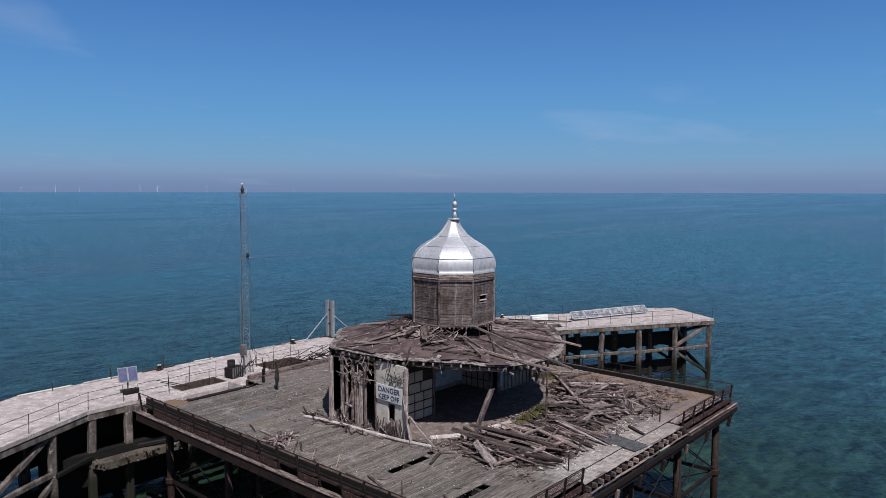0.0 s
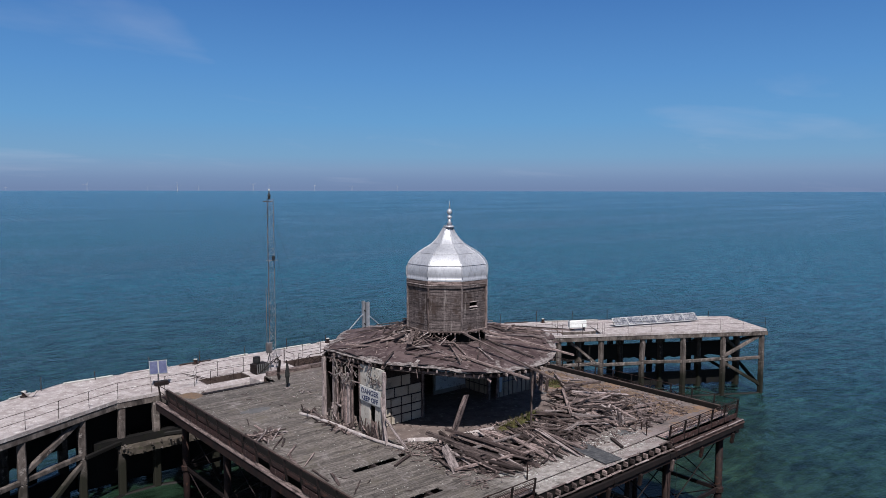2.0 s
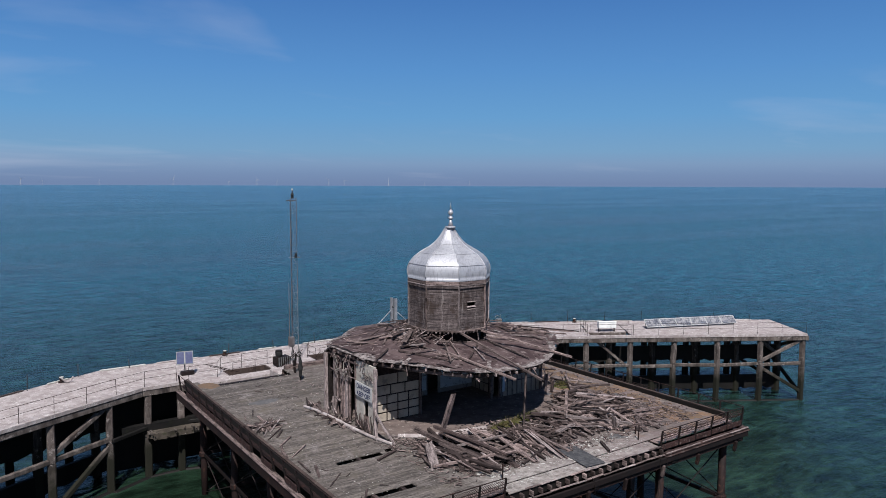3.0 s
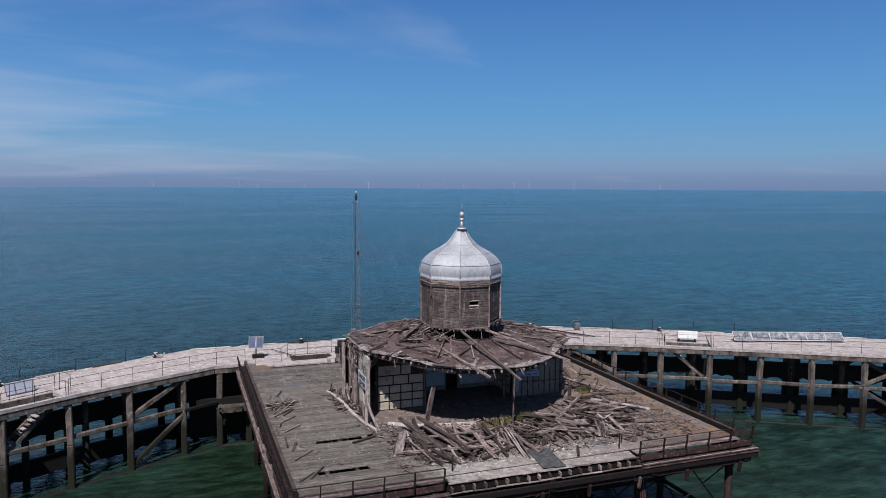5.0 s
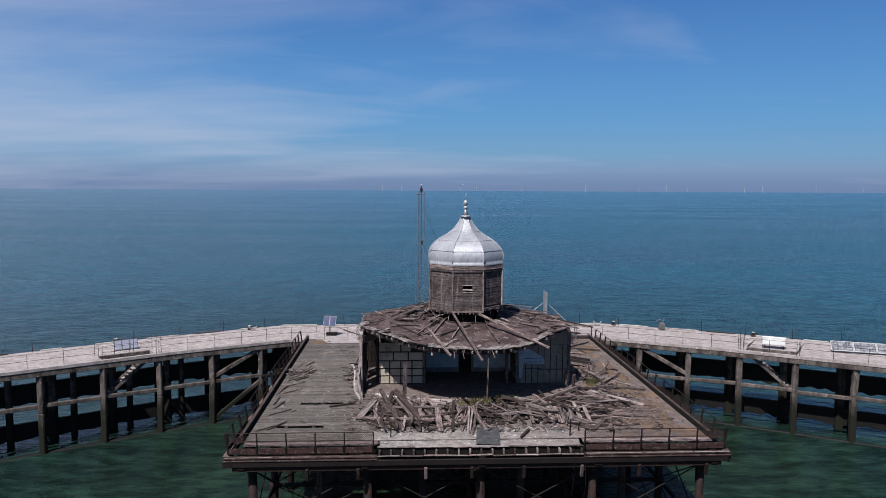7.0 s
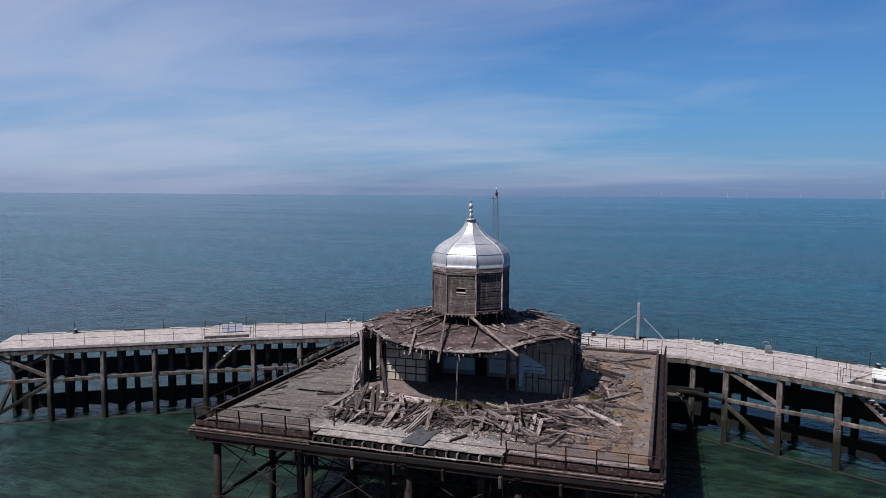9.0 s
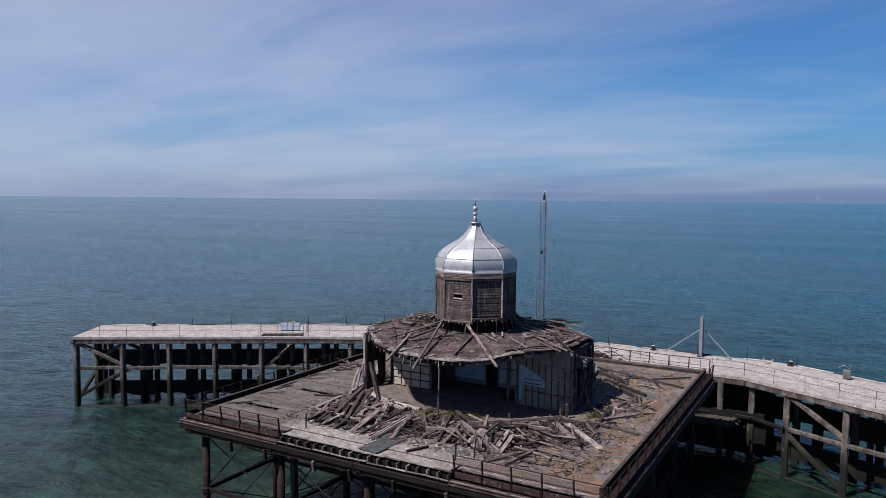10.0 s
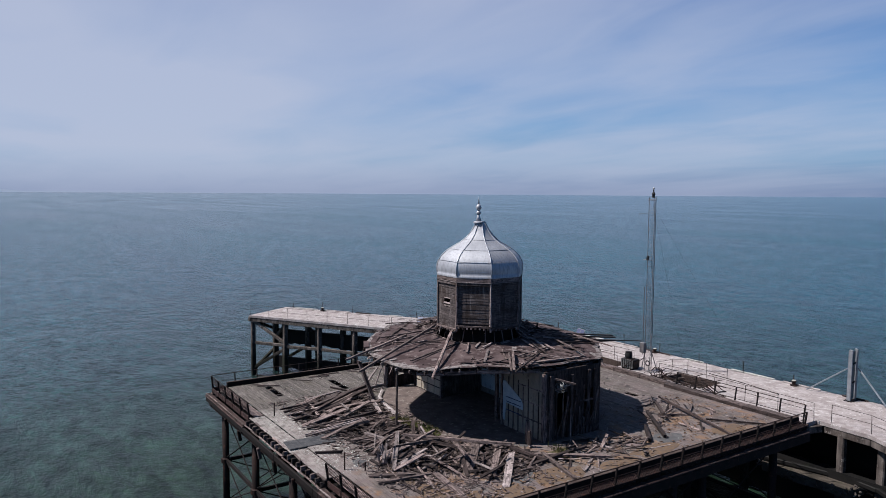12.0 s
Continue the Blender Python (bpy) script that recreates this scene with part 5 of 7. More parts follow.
RD, Z0, Z1 = 2.40, 4.83, 7.60
NB = 18
SLOT = (-0.30, 0.24, 5.96, 6.44)
for k in range(8):
    a, b_ = Vector(ring(RD, k)), Vector(ring(RD, k + 1))
    mid_ = (a + b_) / 2
    ang = math.atan2(b_.y - a.y, b_.x - a.x)
    side_w = (b_ - a).length
    cc = Vector(CC)
    inner_ = cc + (mid_ - cc) * 0.955
    z_foot = {0: 5.02, 1: 4.96}.get(k, Z0)  # the lowest boards are gone on the south-east
    face_m = Matrix.Translation((inner_.x, inner_.y, (z_foot + Z1) / 2)) @ Matrix.Rotation(ang, 4, "Z")
    hole = k == 7
    g = Geo()
    if hole:
        zm = (Z0 + Z1) / 2
        for xa, xb, za, zb in ((-side_w * 0.475, SLOT[0], Z0, Z1), (SLOT[1], side_w * 0.475, Z0, Z1), (SLOT[0], SLOT[1], Z0, SLOT[2]), (SLOT[0], SLOT[1], SLOT[3], Z1)):
            g.box(face_m @ pose((xa + xb) / 2, 0, (za + zb) / 2 - zm), xb - xa, 0.06, zb - za)
    else:
        g.box(face_m, side_w * 0.95, 0.06, Z1 - z_foot)
    w_ = part("drum_wall", g, WOOD_DARK, cup)
    if hole:
        for zs, hs in ((SLOT[3] - 0.02, 0.09), (SLOT[2] + 0.17, 0.10), (SLOT[2] + 0.02, 0.07)):
            m = Matrix.Translation((*(cc + (mid_ - cc) * 0.99), zs)) @ Matrix.Rotation(ang, 4, "Z") @ pose((SLOT[0] + SLOT[1]) / 2, 0, 0, -35, R(-1, 1), 0)
            part("louvre_slat", Geo().box(m, SLOT[1] - SLOT[0] + 0.06, 0.03, hs, 0.004), WOOD_PALE, w_, "bleached broken louvre slat")
    for i in range(NB):
        zc = Z0 + (Z1 - Z0) * (i + 0.5) / NB
        h_ = (Z1 - Z0) / NB
        if zc - h_ / 2 < z_foot - 0.03:
            continue
        spans = [(-side_w / 2 + 0.03, side_w / 2 - 0.03)]
        if hole and SLOT[2] < zc < SLOT[3]:
            spans = [(-side_w / 2 + 0.03, SLOT[0]), (SLOT[1], side_w / 2 - 0.03)]
        for s0, s1 in spans:
            m = Matrix.Translation((*(cc + (mid_ - cc) * 0.985), zc)) @ Matrix.Rotation(ang, 4, "Z") @ pose((s0 + s1) / 2, R(-.006, .006), 0, -4 + R(-1.5, 1.5), R(-.35, .35), 0)
            part("board", Geo().box(m, s1 - s0, 0.028, h_ * 1.06, 0.004), BOARD, w_)
    x, y = ring(RD + 0.005, k)
    part("corner_strip", Geo().beam((x, y, Z0 - 0.1), (x, y, Z1), 0.09, 0.09, 0.01), WOOD_PALE if k % 2 else WOOD, cup)
    # frieze under the dome and sill at the foot
    for zc, h_, r_, mat in ((7.50, 0.20, RD + 0.03, WOOD), (7.36, 0.05, RD + 0.04, WOOD_PALE), (7.26, 0.13, RD + 0.02, BOARD), (z_foot - 0.03, 0.10, RD + 0.05, WOOD)):
        p, q = ring(r_, k), ring(r_, k + 1)
        part("trim_band", Geo().beam(at2(p, zc), at2(q, zc), 0.07, h_, 0.01), mat, cup)
    # joist ends and broken struts of the open neck between roof and drum
    for i in range(8):
        u = (i + 0.5) / 8
        p = lerp(ring(RD - 0.02, k), ring(RD - 0.02, k + 1), u)
        part("joist_end", Geo().box(Matrix.Translation((p[0], p[1], z_foot - 0.13 + R(-.02, .02))) @ Matrix.Rotation(ang, 4, "Z"), 0.08, 0.20, 0.11, 0.01), (WOOD, WOOD_DARK, WOOD_PALE)[(i + k) % 3], cup, "stubby joist end under the drum")
    few = {6: 3, 7: 2, 0: 3, 1: 3}.get(k, 5)
    for i in range(few):
        u = (i + 0.3 + R(0, .4)) / few
        q = lerp(ring(RD - 0.12, k), ring(RD - 0.12, k + 1), u)
        foot = roof_point(k, min(0.97, max(0.03, u + R(-.06, .06))), R(0.98, 1.02) if few < 5 else R(0.78, 1.02))
        part("strut", Geo().beam(foot, (q[0], q[1], z_foot - 0.02), R(.03, .07) * few / 5 + 0.01, R(.04, .08) * few / 5 + 0.01, 0.008), (WOOD, WOOD_DARK, WOOD_PALE)[(i + k) % 3], cup)
    # pale upstand of the felt round the neck
    for i in range(3):
        a, b_ = roof_point(k, i / 3 + 0.004, 0.985), roof_point(k, (i + 1) / 3 - 0.004, 0.985)
        part("upstand", Geo().beam(a + Vector((0, 0, 0.03)), b_ + Vector((0, 0, 0.03)), 0.06, 0.10, 0.01), WOOD if i % 2 else WOOD_DARK, cup)
# hidden disc added in the roof space to block sun through the neck
part("neck_ceiling", Geo().prism([ring(2.42, k) for k in range(8)], 3.72, 3.78), WOOD_DARK, cup, "hidden dark disc added to close the neck against sun")
# added near-black core, standing for the shade inside the open neck
part("neck", Geo().prism([ring(1.95, k) for k in range(8)], 3.8, 5.0), CREOSOTE_SHADE, cup, "near-black inner drum added as the shade in the open neck")

PROF = [(2.46, 7.60), (2.47, 7.72), (2.44, 7.74), (2.46, 7.86), (2.47, 8.05), (2.44, 8.25), (2.36, 8.45), (2.22, 8.66), (2.02, 8.86), (1.76, 9.05), (1.47, 9.22), (1.18, 9.38), (0.93, 9.56), (0.72, 9.76), (0.54, 9.98), (0.40, 10.2), (0.29, 10.4), (0.22, 10.55)]
for k in range(8):
    g = Geo()
    vs, fs = [], []
    nu = 6
    for r_, z in PROF:
        for i in range(nu + 1):
            p = lerp(ring(r_, k), ring(r_, k + 1), i / nu)
            o = 1.0 + 0.012 * math.sin(math.pi * i / nu) + noise.noise((p[0] * 1.7, p[1] * 1.7, z * 1.7)) * 0.006
            vs.append((CC[0] + (p[0] - CC[0]) * o, CC[1] + (p[1] - CC[1]) * o, z))
    for j in range(len(PROF) - 1):
        for i in range(nu):
            o = j * (nu + 1) + i
            fs.append((o, o + 1, o + nu + 2, o + nu + 1))
    g.hull(vs, fs)
    part("dome_panel", g, DOME, cup, "dull silvery metal dome segment", smooth=True)
    part("seam_rib", Geo().tube([at2(ring(r_ + 0.015, k), z) for r_, z in PROF[2:]], 0.03, 6), DOME, cup, smooth=True)
    for j in (6, 9, 12):
        r_, z = PROF[j]
        part("joint_strip", Geo().tube([at2(ring(r_ * 1.01 + 0.012, k), z), at2(lerp(ring(r_ * 1.02 + 0.012, k), ring(r_ * 1.02 + 0.012, k + 1), 0.5), z), at2(ring(r_ * 1.01 + 0.012, k + 1), z)], 0.014, 5), DOME, cup)
part("drip_edge", Geo().lathe([(2.2, 7.60), (2.2, 7.62)], 8, (*CC, 0)), DOME, cup)
for nm, prof in (("collar", [(0.2, 10.48), (0.30, 10.52), (0.30, 10.58), (0.2, 10.62)]), ("stem", [(0.17, 10.62), (0.09, 10.85), (0.075, 11.0)]),
                 ("ball", [(0.04, 10.98), (0.12, 11.03), (0.14, 11.09), (0.12, 11.15), (0.05, 11.2)]), ("ball", [(0.04, 11.2), (0.11, 11.28), (0.16, 11.38), (0.13, 11.48), (0.05, 11.58)]),
                 ("spike", [(0.045, 11.58), (0.022, 11.85), (0.005, 12.02)])):
    part(nm, Geo().lathe(prof, 14, (0.07, -0.2, -0.06)), DOME, cup, smooth=True)

# ---- fallen timber ----
TIMBERS = []


def timber_mesh(ln, w, h_, mat, bend=0.0):
    """A broken board or beam: four stations, splintered ends, a slight bow."""
    vs, fs = [], []
    st_ = 5
    for i in range(st_):
        f = i / (st_ - 1) - 0.5
        jag = 0.5 * w if i in (0, st_ - 1) else 0.02
        b_ = bend * (0.25 - f * f) * 4
        k = 1.0 - (0.35 if i in (0, st_ - 1) else 0.0) * R(0, 1)
        for sy, sz in ((-1, -1), (1, -1), (1, 1), (-1, 1)):
            vs.append((f * ln + R(-jag, jag), sy * w / 2 * k + R(-.006, .006), sz * h_ / 2 + b_ + R(-.004, .004)))
    for i in range(st_ - 1):
        o = i * 4
        for k in range(4):
            k2 = (k + 1) % 4
            fs.append((o + k, o + k2, o + 4 + k2, o + 4 + k))
    fs.append((3, 2, 1, 0))
    o = (st_ - 1) * 4
    fs.append((o, o + 1, o + 2, o + 3))
    return Geo().hull(vs, fs).mesh("broken_timber", mat)


SIZES = [(0.7, 0.08, 0.025), (1.1, 0.11, 0.03), (1.5, 0.07, 0.05), (1.9, 0.14, 0.035), (2.3, 0.09, 0.06), (2.7, 0.16, 0.045), (3.1, 0.11, 0.08), (3.7, 0.17, 0.10)]
for s in SIZES:
    for mat in (WOOD, WOOD_DARK, WOOD_DARK if s[0] > 2 else WOOD_PALE, WOOD):
        TIMBERS.append((s, timber_mesh(*s, mat, R(-.03, .06)), mat))
T_LABEL = {"weathered_timber": "weathered grey-brown broken timber lying in the wreckage", "bleached_timber": "sun-bleached pale broken board lying in the wreckage", "dark_timber": "dark rotten broken timber lying in the wreckage"}


def drop(m, s, me, mat, group="fallen timbers"):
    ob = new("broken_timber", me)
    ob.matrix_basis = m
    return tagged(ob, T_LABEL[mat.name], "timber", group)


LATHS = {"grey": Geo(), "pale": Geo(), "dark": Geo()}


def heap(cx, cy, rx, ry, n_, hmax, yaw, spread, big=0.5, base=0.0, laths=5):
    for i in range(n_):
        a, d_ = R(0, 2 * math.pi), math.sqrt(R(0, 1))
        x, y = cx + rx * d_ * math.cos(a), cy + ry * d_ * math.sin(a)
        k = rng.choice(TIMBERS if R(0, 1) < big else TIMBERS[:16])
        z = base + k[0][2] / 2 + 0.01 + hmax * (1 - d_ ** 2) * (i / n_)
        tilt = R(-11, 11) * min(1.0, hmax * 2)
        m = pose(x, y, z + abs(math.sin(radians(tilt))) * k[0][0] * 0.3, R(-18, 18), tilt, yaw + R(-spread, spread))
        if k[0][0] > 1.3:
            drop(m, *k)
        for j in range(laths):
            a_, e = R(0, 2 * math.pi), math.sqrt(R(0, 1))
            LATHS[("grey", "dark", "grey", rng.choice(("pale", "dark", "dark")), "dark")[j]].box(pose(cx + rx * e * math.cos(a_), cy + ry * e * math.sin(a_), base + 0.03 + R(0, hmax * 0.8) * (1 - e * e), R(-40, 40), R(-20, 20), yaw + rng.gauss(0, 45)), R(0.4, 2.3), R(0.03, 0.17), R(0.02, 0.05))


def lay(p, q, w, h_, mat, bend=0.0):
    """One timber from p to q (its under-side)."""
    p, q = Vector(p), Vector(q)
    d_ = q - p
    m = Matrix.Translation((p + q) / 2 + Vector((0, 0, h_ / 2))) @ pose(0, 0, 0, R(-6, 6), -math.degrees(math.asin(d_.z / d_.length)), math.degrees(math.atan2(d_.y, d_.x)))
    drop(m, None, timber_mesh(d_.length, w, h_, mat, bend), mat)


heap(-3.4, -7.1, 2.8, 2.4, 34, 0.5, 100, 32, 0.9, laths=2)
heap(0.9, -7.2, 1.7, 1.8, 17, 0.3, 90, 55, 0.8, laths=2)
heap(4.6, -6.6, 2.7, 2.1, 34, 0.5, 150, 55, 0.85, laths=2)
heap(7.2, -4.6, 1.9, 2.0, 16, 0.22, 140, 50, 0.6, laths=2)
heap(6.8, -8.8, 2.0, 0.9, 9, 0.15, 150, 60, 0.5, laths=2)
heap(9.0, 0.8, 1.6, 3.4, 18, 0.12, 80, 80, 0.3, laths=2)
heap(7.4, 8.4, 2.8, 2.6, 11, 0.1, 140, 60, 0.6, laths=2)
heap(-6.95, 3.3, 0.3, 1.0, 8, 0.2, 85, 25, 0.1, laths=2)
heap(-6.9, 0.6, 0.3, 1.6, 8, 0.15, 90, 60, 0.0)
heap(-10.5, 1.9, 0.5, 0.6, 9, 0.16, 25, 40, 0.0, laths=4)
for tone_, mat_ in (("grey", WOOD), ("pale", WOOD_PALE), ("dark", WOOD_DARK)):
    solid("broken_laths", LATHS[tone_], mat_, "short broken " + tone_ + " laths and battens in the wreckage", "laths", kind="stuff")
g = Geo()
for i in range(1000):
    cx, cy, rx, ry = rng.choice(((-3.4, -7.0, 2.9, 2.5), (0.9, -7.2, 1.7, 1.8), (4.6, -6.6, 2.7, 2.2), (7.2, -4.4, 2.0, 2.2)))
    a_, e = R(0, 2 * math.pi), math.sqrt(R(0, 1))
    g.box(pose(cx + rx * e * math.cos(a_), cy + ry * e * math.sin(a_), 0.03 + R(0, 0.2) * (1 - e * e), R(-30, 30), R(-20, 20), R(0, 180)), R(0.15, 0.9), R(0.04, 0.16), R(0.015, 0.04))
solid("rotten_boards", g, WOOD_DARK, "dark rotten scraps of board under the wreckage", "scraps", kind="stuff")
# long beams and slabs that stand out in the wreckage
lay((-5.1, -4.5, 0.60), (-3.8, -9.7, 0.03), 0.22, 0.16, WOOD)
lay((-3.2, -6.5, 0.45), (-3.0, -9.9, 0.03), 0.26, 0.12, WOOD_DARK)
lay((-5.4, -6.1, 0.50), (-6.2, -7.9, 0.03), 0.42, 0.06, WOOD_PALE)
lay((-4.2, -4.9, 0.70), (-2.9, -8.6, 0.20), 0.22, 0.12, WOOD_DARK)
lay((-6.3, -7.9, 0.12), (-2.2, -8.9, 0.30), 0.14, 0.09, WOOD)
lay((-5.9, -6.6, 0.25), (-1.6, -7.4, 0.52), 0.12, 0.08, WOOD_PALE)
lay((-4.9, -8.7, 0.10), (-1.0, -7.9, 0.42), 0.10, 0.07, WOOD)
lay((-2.6, -9.8, 0.05), (0.6, -8.6, 0.20), 0.12, 0.07, WOOD_DARK)
lay((-2.0, -7.2, 0.50), (-1.9, -9.9, 0.03), 0.30, 0.06, WOOD)
lay((-1.0, -6.0, 0.40), (-1.3, -9.9, 0.03), 0.16, 0.08, WOOD_DARK)
lay((-0.1, -7.2, 0.45), (0.4, -9.8, 0.03), 0.22, 0.06, WOOD)
lay((-5.0, -9.0, 0.05), (-4.4, -4.6, 0.50), 0.20, 0.15, WOOD_DARK)
lay((-3.5, -5.0, 0.20), (-1.4, -5.6, 0.12), 0.20, 0.10, WOOD_PALE)
lay((-5.9, -3.1, 0.03), (-4.8, -3.6, 0.03), 0.10, 0.06, WOOD_PALE)
lay((-7.9, -5.6, 0.03), (-6.6, -5.0, 0.03), 0.12, 0.08, WOOD_DARK)
for i in range(10):
    x = R(-0.7, 0.2)
    lay((x, R(-7.4, -6.8), R(0.25, 0.5)), (x * 1.6 - 0.4 + R(-.3, .3), R(-10.5, -9.6), 0.02), R(.05, .10), R(.03, .05), (WOOD, WOOD_PALE, WOOD)[i % 3])
for i in range(18):
    cx_, cy_, a_ = R(2.2, 7.0), R(-8.2, -5.0), radians(rng.gauss(150, 28))
    ln = R(1.2, 2.6)
    dx_, dy_ = math.cos(a_) * ln / 2, math.sin(a_) * ln / 2
    lay((cx_ - dx_, cy_ - dy_, R(0.1, 0.5)), (cx_ + dx_, cy_ + dy_, R(0.05, 0.45)), R(.05, .13), R(.03, .07), (WOOD, WOOD_DARK, WOOD_PALE)[i % 3])
lay((2.9, -7.0, 0.50), (5.9, -8.9, 0.06), 0.20, 0.12, WOOD_PALE)
lay((5.8, -10.0, 0.03), (6.9, -8.4, 0.16), 0.26, 0.05, WOOD)
for i in range(9):
    x = 3.0 + i * 0.36 + R(-.1, .1)
    lay((x, -8.7 + R(-.2, .2), R(.03, .1)), (x + R(-.1, .3), -7.2 + R(-.3, .3), R(.3, .55)), R(.16, .30), R(.04, .07), (WOOD, WOOD_DARK, WOOD, WOOD_PALE)[i % 4])
for i in range(7):
    x = -5.0 + i * 0.42
    lay((x, -6.0 + R(-.4, .4), R(.35, .6)), (x + R(.6, 1.4), -9.0 + R(-.5, .5), R(.05, .15)), R(.2, .34), R(.04, .09), (WOOD, WOOD_DARK, WOOD)[i % 3])
lay((4.1, -8.5, 0.05), (4.3, -6.5, 0.40), 0.18, 0.10, WOOD)
lay((1.7, -8.6, 0.03), (2.9, -7.2, 0.30), 0.16, 0.08, WOOD)
lay((3.1, -6.8, 0.40), (6.8, -3.1, 0.35), 0.18, 0.12, WOOD)
lay((6.8, -3.1, 0.20), (8.6, -2.5, 0.05), 0.16, 0.12, WOOD_DARK)
lay((7.9, -2.2, 0.12), (10.9, -2.9, 0.03), 0.16, 0.12, WOOD)
lay((5.5, -4.2, 0.30), (7.7, -6.2, 0.06), 0.45, 0.06, WOOD)
lay((6.8, -3.9, 0.25), (8.6, -5.6, 0.05), 0.32, 0.06, WOOD)
lay((6.7, -10.1, 0.03), (7.3, -7.9, 0.16), 0.20, 0.07, WOOD)
lay((7.3, -7.7, 0.16), (9.8, -7.9, 0.03), 0.25, 0.10, WOOD)
lay((6.7, -6.0, 0.10), (5.6, -3.7, 0.30), 0.30, 0.06, WOOD)
lay((9.8, -5.8, 0.03), (7.3, -3.5, 0.20), 0.34, 0.06, WOOD_PALE)
lay((1.4, -7.9, 0.20), (3.3, -7.6, 0.30), 0.24, 0.10, WOOD_PALE)
lay((2.0, -10.9, 0.0), (2.6, -9.8, 0.03), 0.14, 0.10, WOOD_DARK)
lay((6.1, 7.1, 0.03), (9.4, 4.6, 0.03), 0.18, 0.16, WOOD_DARK)
lay((7.7, 5.1, 0.03), (9.4, 3.5, 0.03), 0.18, 0.16, WOOD_DARK)
lay((4.9, 9.2, 0.03), (7.2, 7.1, 0.20), 0.14, 0.12, WOOD_DARK)
lay((4.8, 9.6, 0.20), (11.0, 7.7, 0.05), 0.10, 0.10, WOOD_DARK)
lay((8.7, 8.8, 0.05), (10.9, 10.7, 0.05), 0.09, 0.08, WOOD_DARK)
# boards dropped along the west kerb
for i in range(15):
    y = R(-9.8, 4.5)
    x = -11.35 + abs(rng.gauss(0, 0.45))
    a_, ln = radians(rng.gauss(75, 35)), R(0.5, 1.7)
    lay((x, y, 0.01), (x + abs(math.cos(a_)) * ln, y + math.sin(a_) * ln, R(0.01, 0.08)), R(.05, .13), R(.025, .05), (WOOD, WOOD_DARK, WOOD_DARK)[i % 3])
# pale splintered bundle at the end of the heap
for i in range(9):
    x, y = 4.9 + R(-.3, .3), -8.8 + R(-.25, .25)
    lay((x, y, 0.02), (x + R(-.35, .35), y + R(-.3, .3), R(0.5, 0.85)), R(.06, .16), R(.02, .05), WOOD_PALE)
# upright and leaning stumps
lay((-3.75, -4.75, 0.0), (-3.66, -5.75, 2.5), 0.22, 0.18, WOOD)
lay((6.3, -1.7, 0.0), (6.35, -1.75, 1.0), 0.22, 0.22, WOOD)
lay((6.7, -1.9, 0.0), (6.72, -1.95, 0.75), 0.16, 0.16, WOOD_DARK)
lay((-6.6, -3.2, 0.0), (-6.35, -2.4, 2.2), 0.16, 0.05, WOOD_PALE)
lay((-6.2, -4.3, 0.0), (-6.55, -3.0, 1.3), 0.16, 0.05, WOOD_PALE)


# boards strewn on the roof
def on_roof(k, u0, f0, u1, f1, w, h_, mat, lift=0.05):
    a, b_ = roof_point(k, u0, f0), roof_point(k, u1, f1)
    lay((a.x, a.y, a.z + lift), (b_.x, b_.y, b_.z + lift), w, h_, mat)


for k, n_ in ((1, 7), (2, 10), (3, 5), (4, 5), (5, 10), (6, 3)):
    for i in range(n_):
        u0, f0 = R(0.05, 0.95), R(0.3, 0.97)
        on_roof(k, u0, f0, min(1, max(0, u0 + R(-.6, .6))), min(1, max(-0.06, f0 - R(-0.2, 0.55))), R(.05, .11), R(.025, .05), rng.choice((WOOD, WOOD_DARK, WOOD, WOOD_DARK)), R(0.03, 0.12))


def spar(a, b_, w, h_, mat, past=None, lift=0.07):
    """A pole on the roof between two (angle, f) places; past is where its free end hangs beyond the eave."""
    p, q = roof_at(*a), roof_at(*b_)
    p.z, q.z = p.z + lift, q.z + lift
    lay(tuple(p), tuple(past or q), w, h_, mat)


lay((-2.41, -3.33, 4.02), (-1.27, -7.69, 3.33), 0.12, 0.10, WOOD)
lay((-0.85, -2.46, 4.72), (0.40, -7.78, 3.07), 0.12, 0.10, WOOD)
lay((0.71, -2.38, 4.66), (4.33, -5.94, 3.35), 0.13, 0.10, WOOD)
lay((1.09, -2.19, 4.10), (1.58, -5.46, 3.60), 0.11, 0.06, WOOD)
spar((-120, 0.49), (-109.4, 0.0), 0.13, 0.07, WOOD, (-2.2, -5.95, 3.02))
spar((162, 0.18), (-118.3, 0.36), 0.12, 0.09, WOOD, lift=0.13)
spar((-87, 0.87), (-110.9, 0.41), 0.09, 0.07, WOOD_DARK)
spar((-129, 0.93), (-123.3, 0.2), 0.09, 0.07, WOOD, lift=0.12)
spar((-122, 0.96), (-116.5, 0.44), 0.08, 0.08, WOOD)
spar((-98.7, 0.77), (-101.9, 0.32), 0.06, 0.05, WOOD_PALE)
spar((-29.7, 0.66), (-33.8, 0.09), 0.13, 0.05, WOOD_PALE)
spar((-36, 1.0), (-40.4, 0.78), 0.10, 0.05, WOOD_PALE)
spar((-20, 1.0), (-32.9, 0.77), 0.10, 0.05, WOOD_PALE)
spar((20.5, 0.55), (-26.9, 0.12), 0.08, 0.06, WOOD)
spar((18, 0.9), (11.4, 0.62), 0.12, 0.04, WOOD)
spar((29, 0.8), (15.2, 0.5), 0.14, 0.05, WOOD_PALE)
spar((-28.8, 0.35), (-38.8, 0.13), 0.14, 0.04, WOOD)
spar((-156, 0.36), (-122, 0.27), 0.08, 0.06, WOOD_DARK)
spar((-140, 0.55), (-165, 0.72), 0.10, 0.05, WOOD)
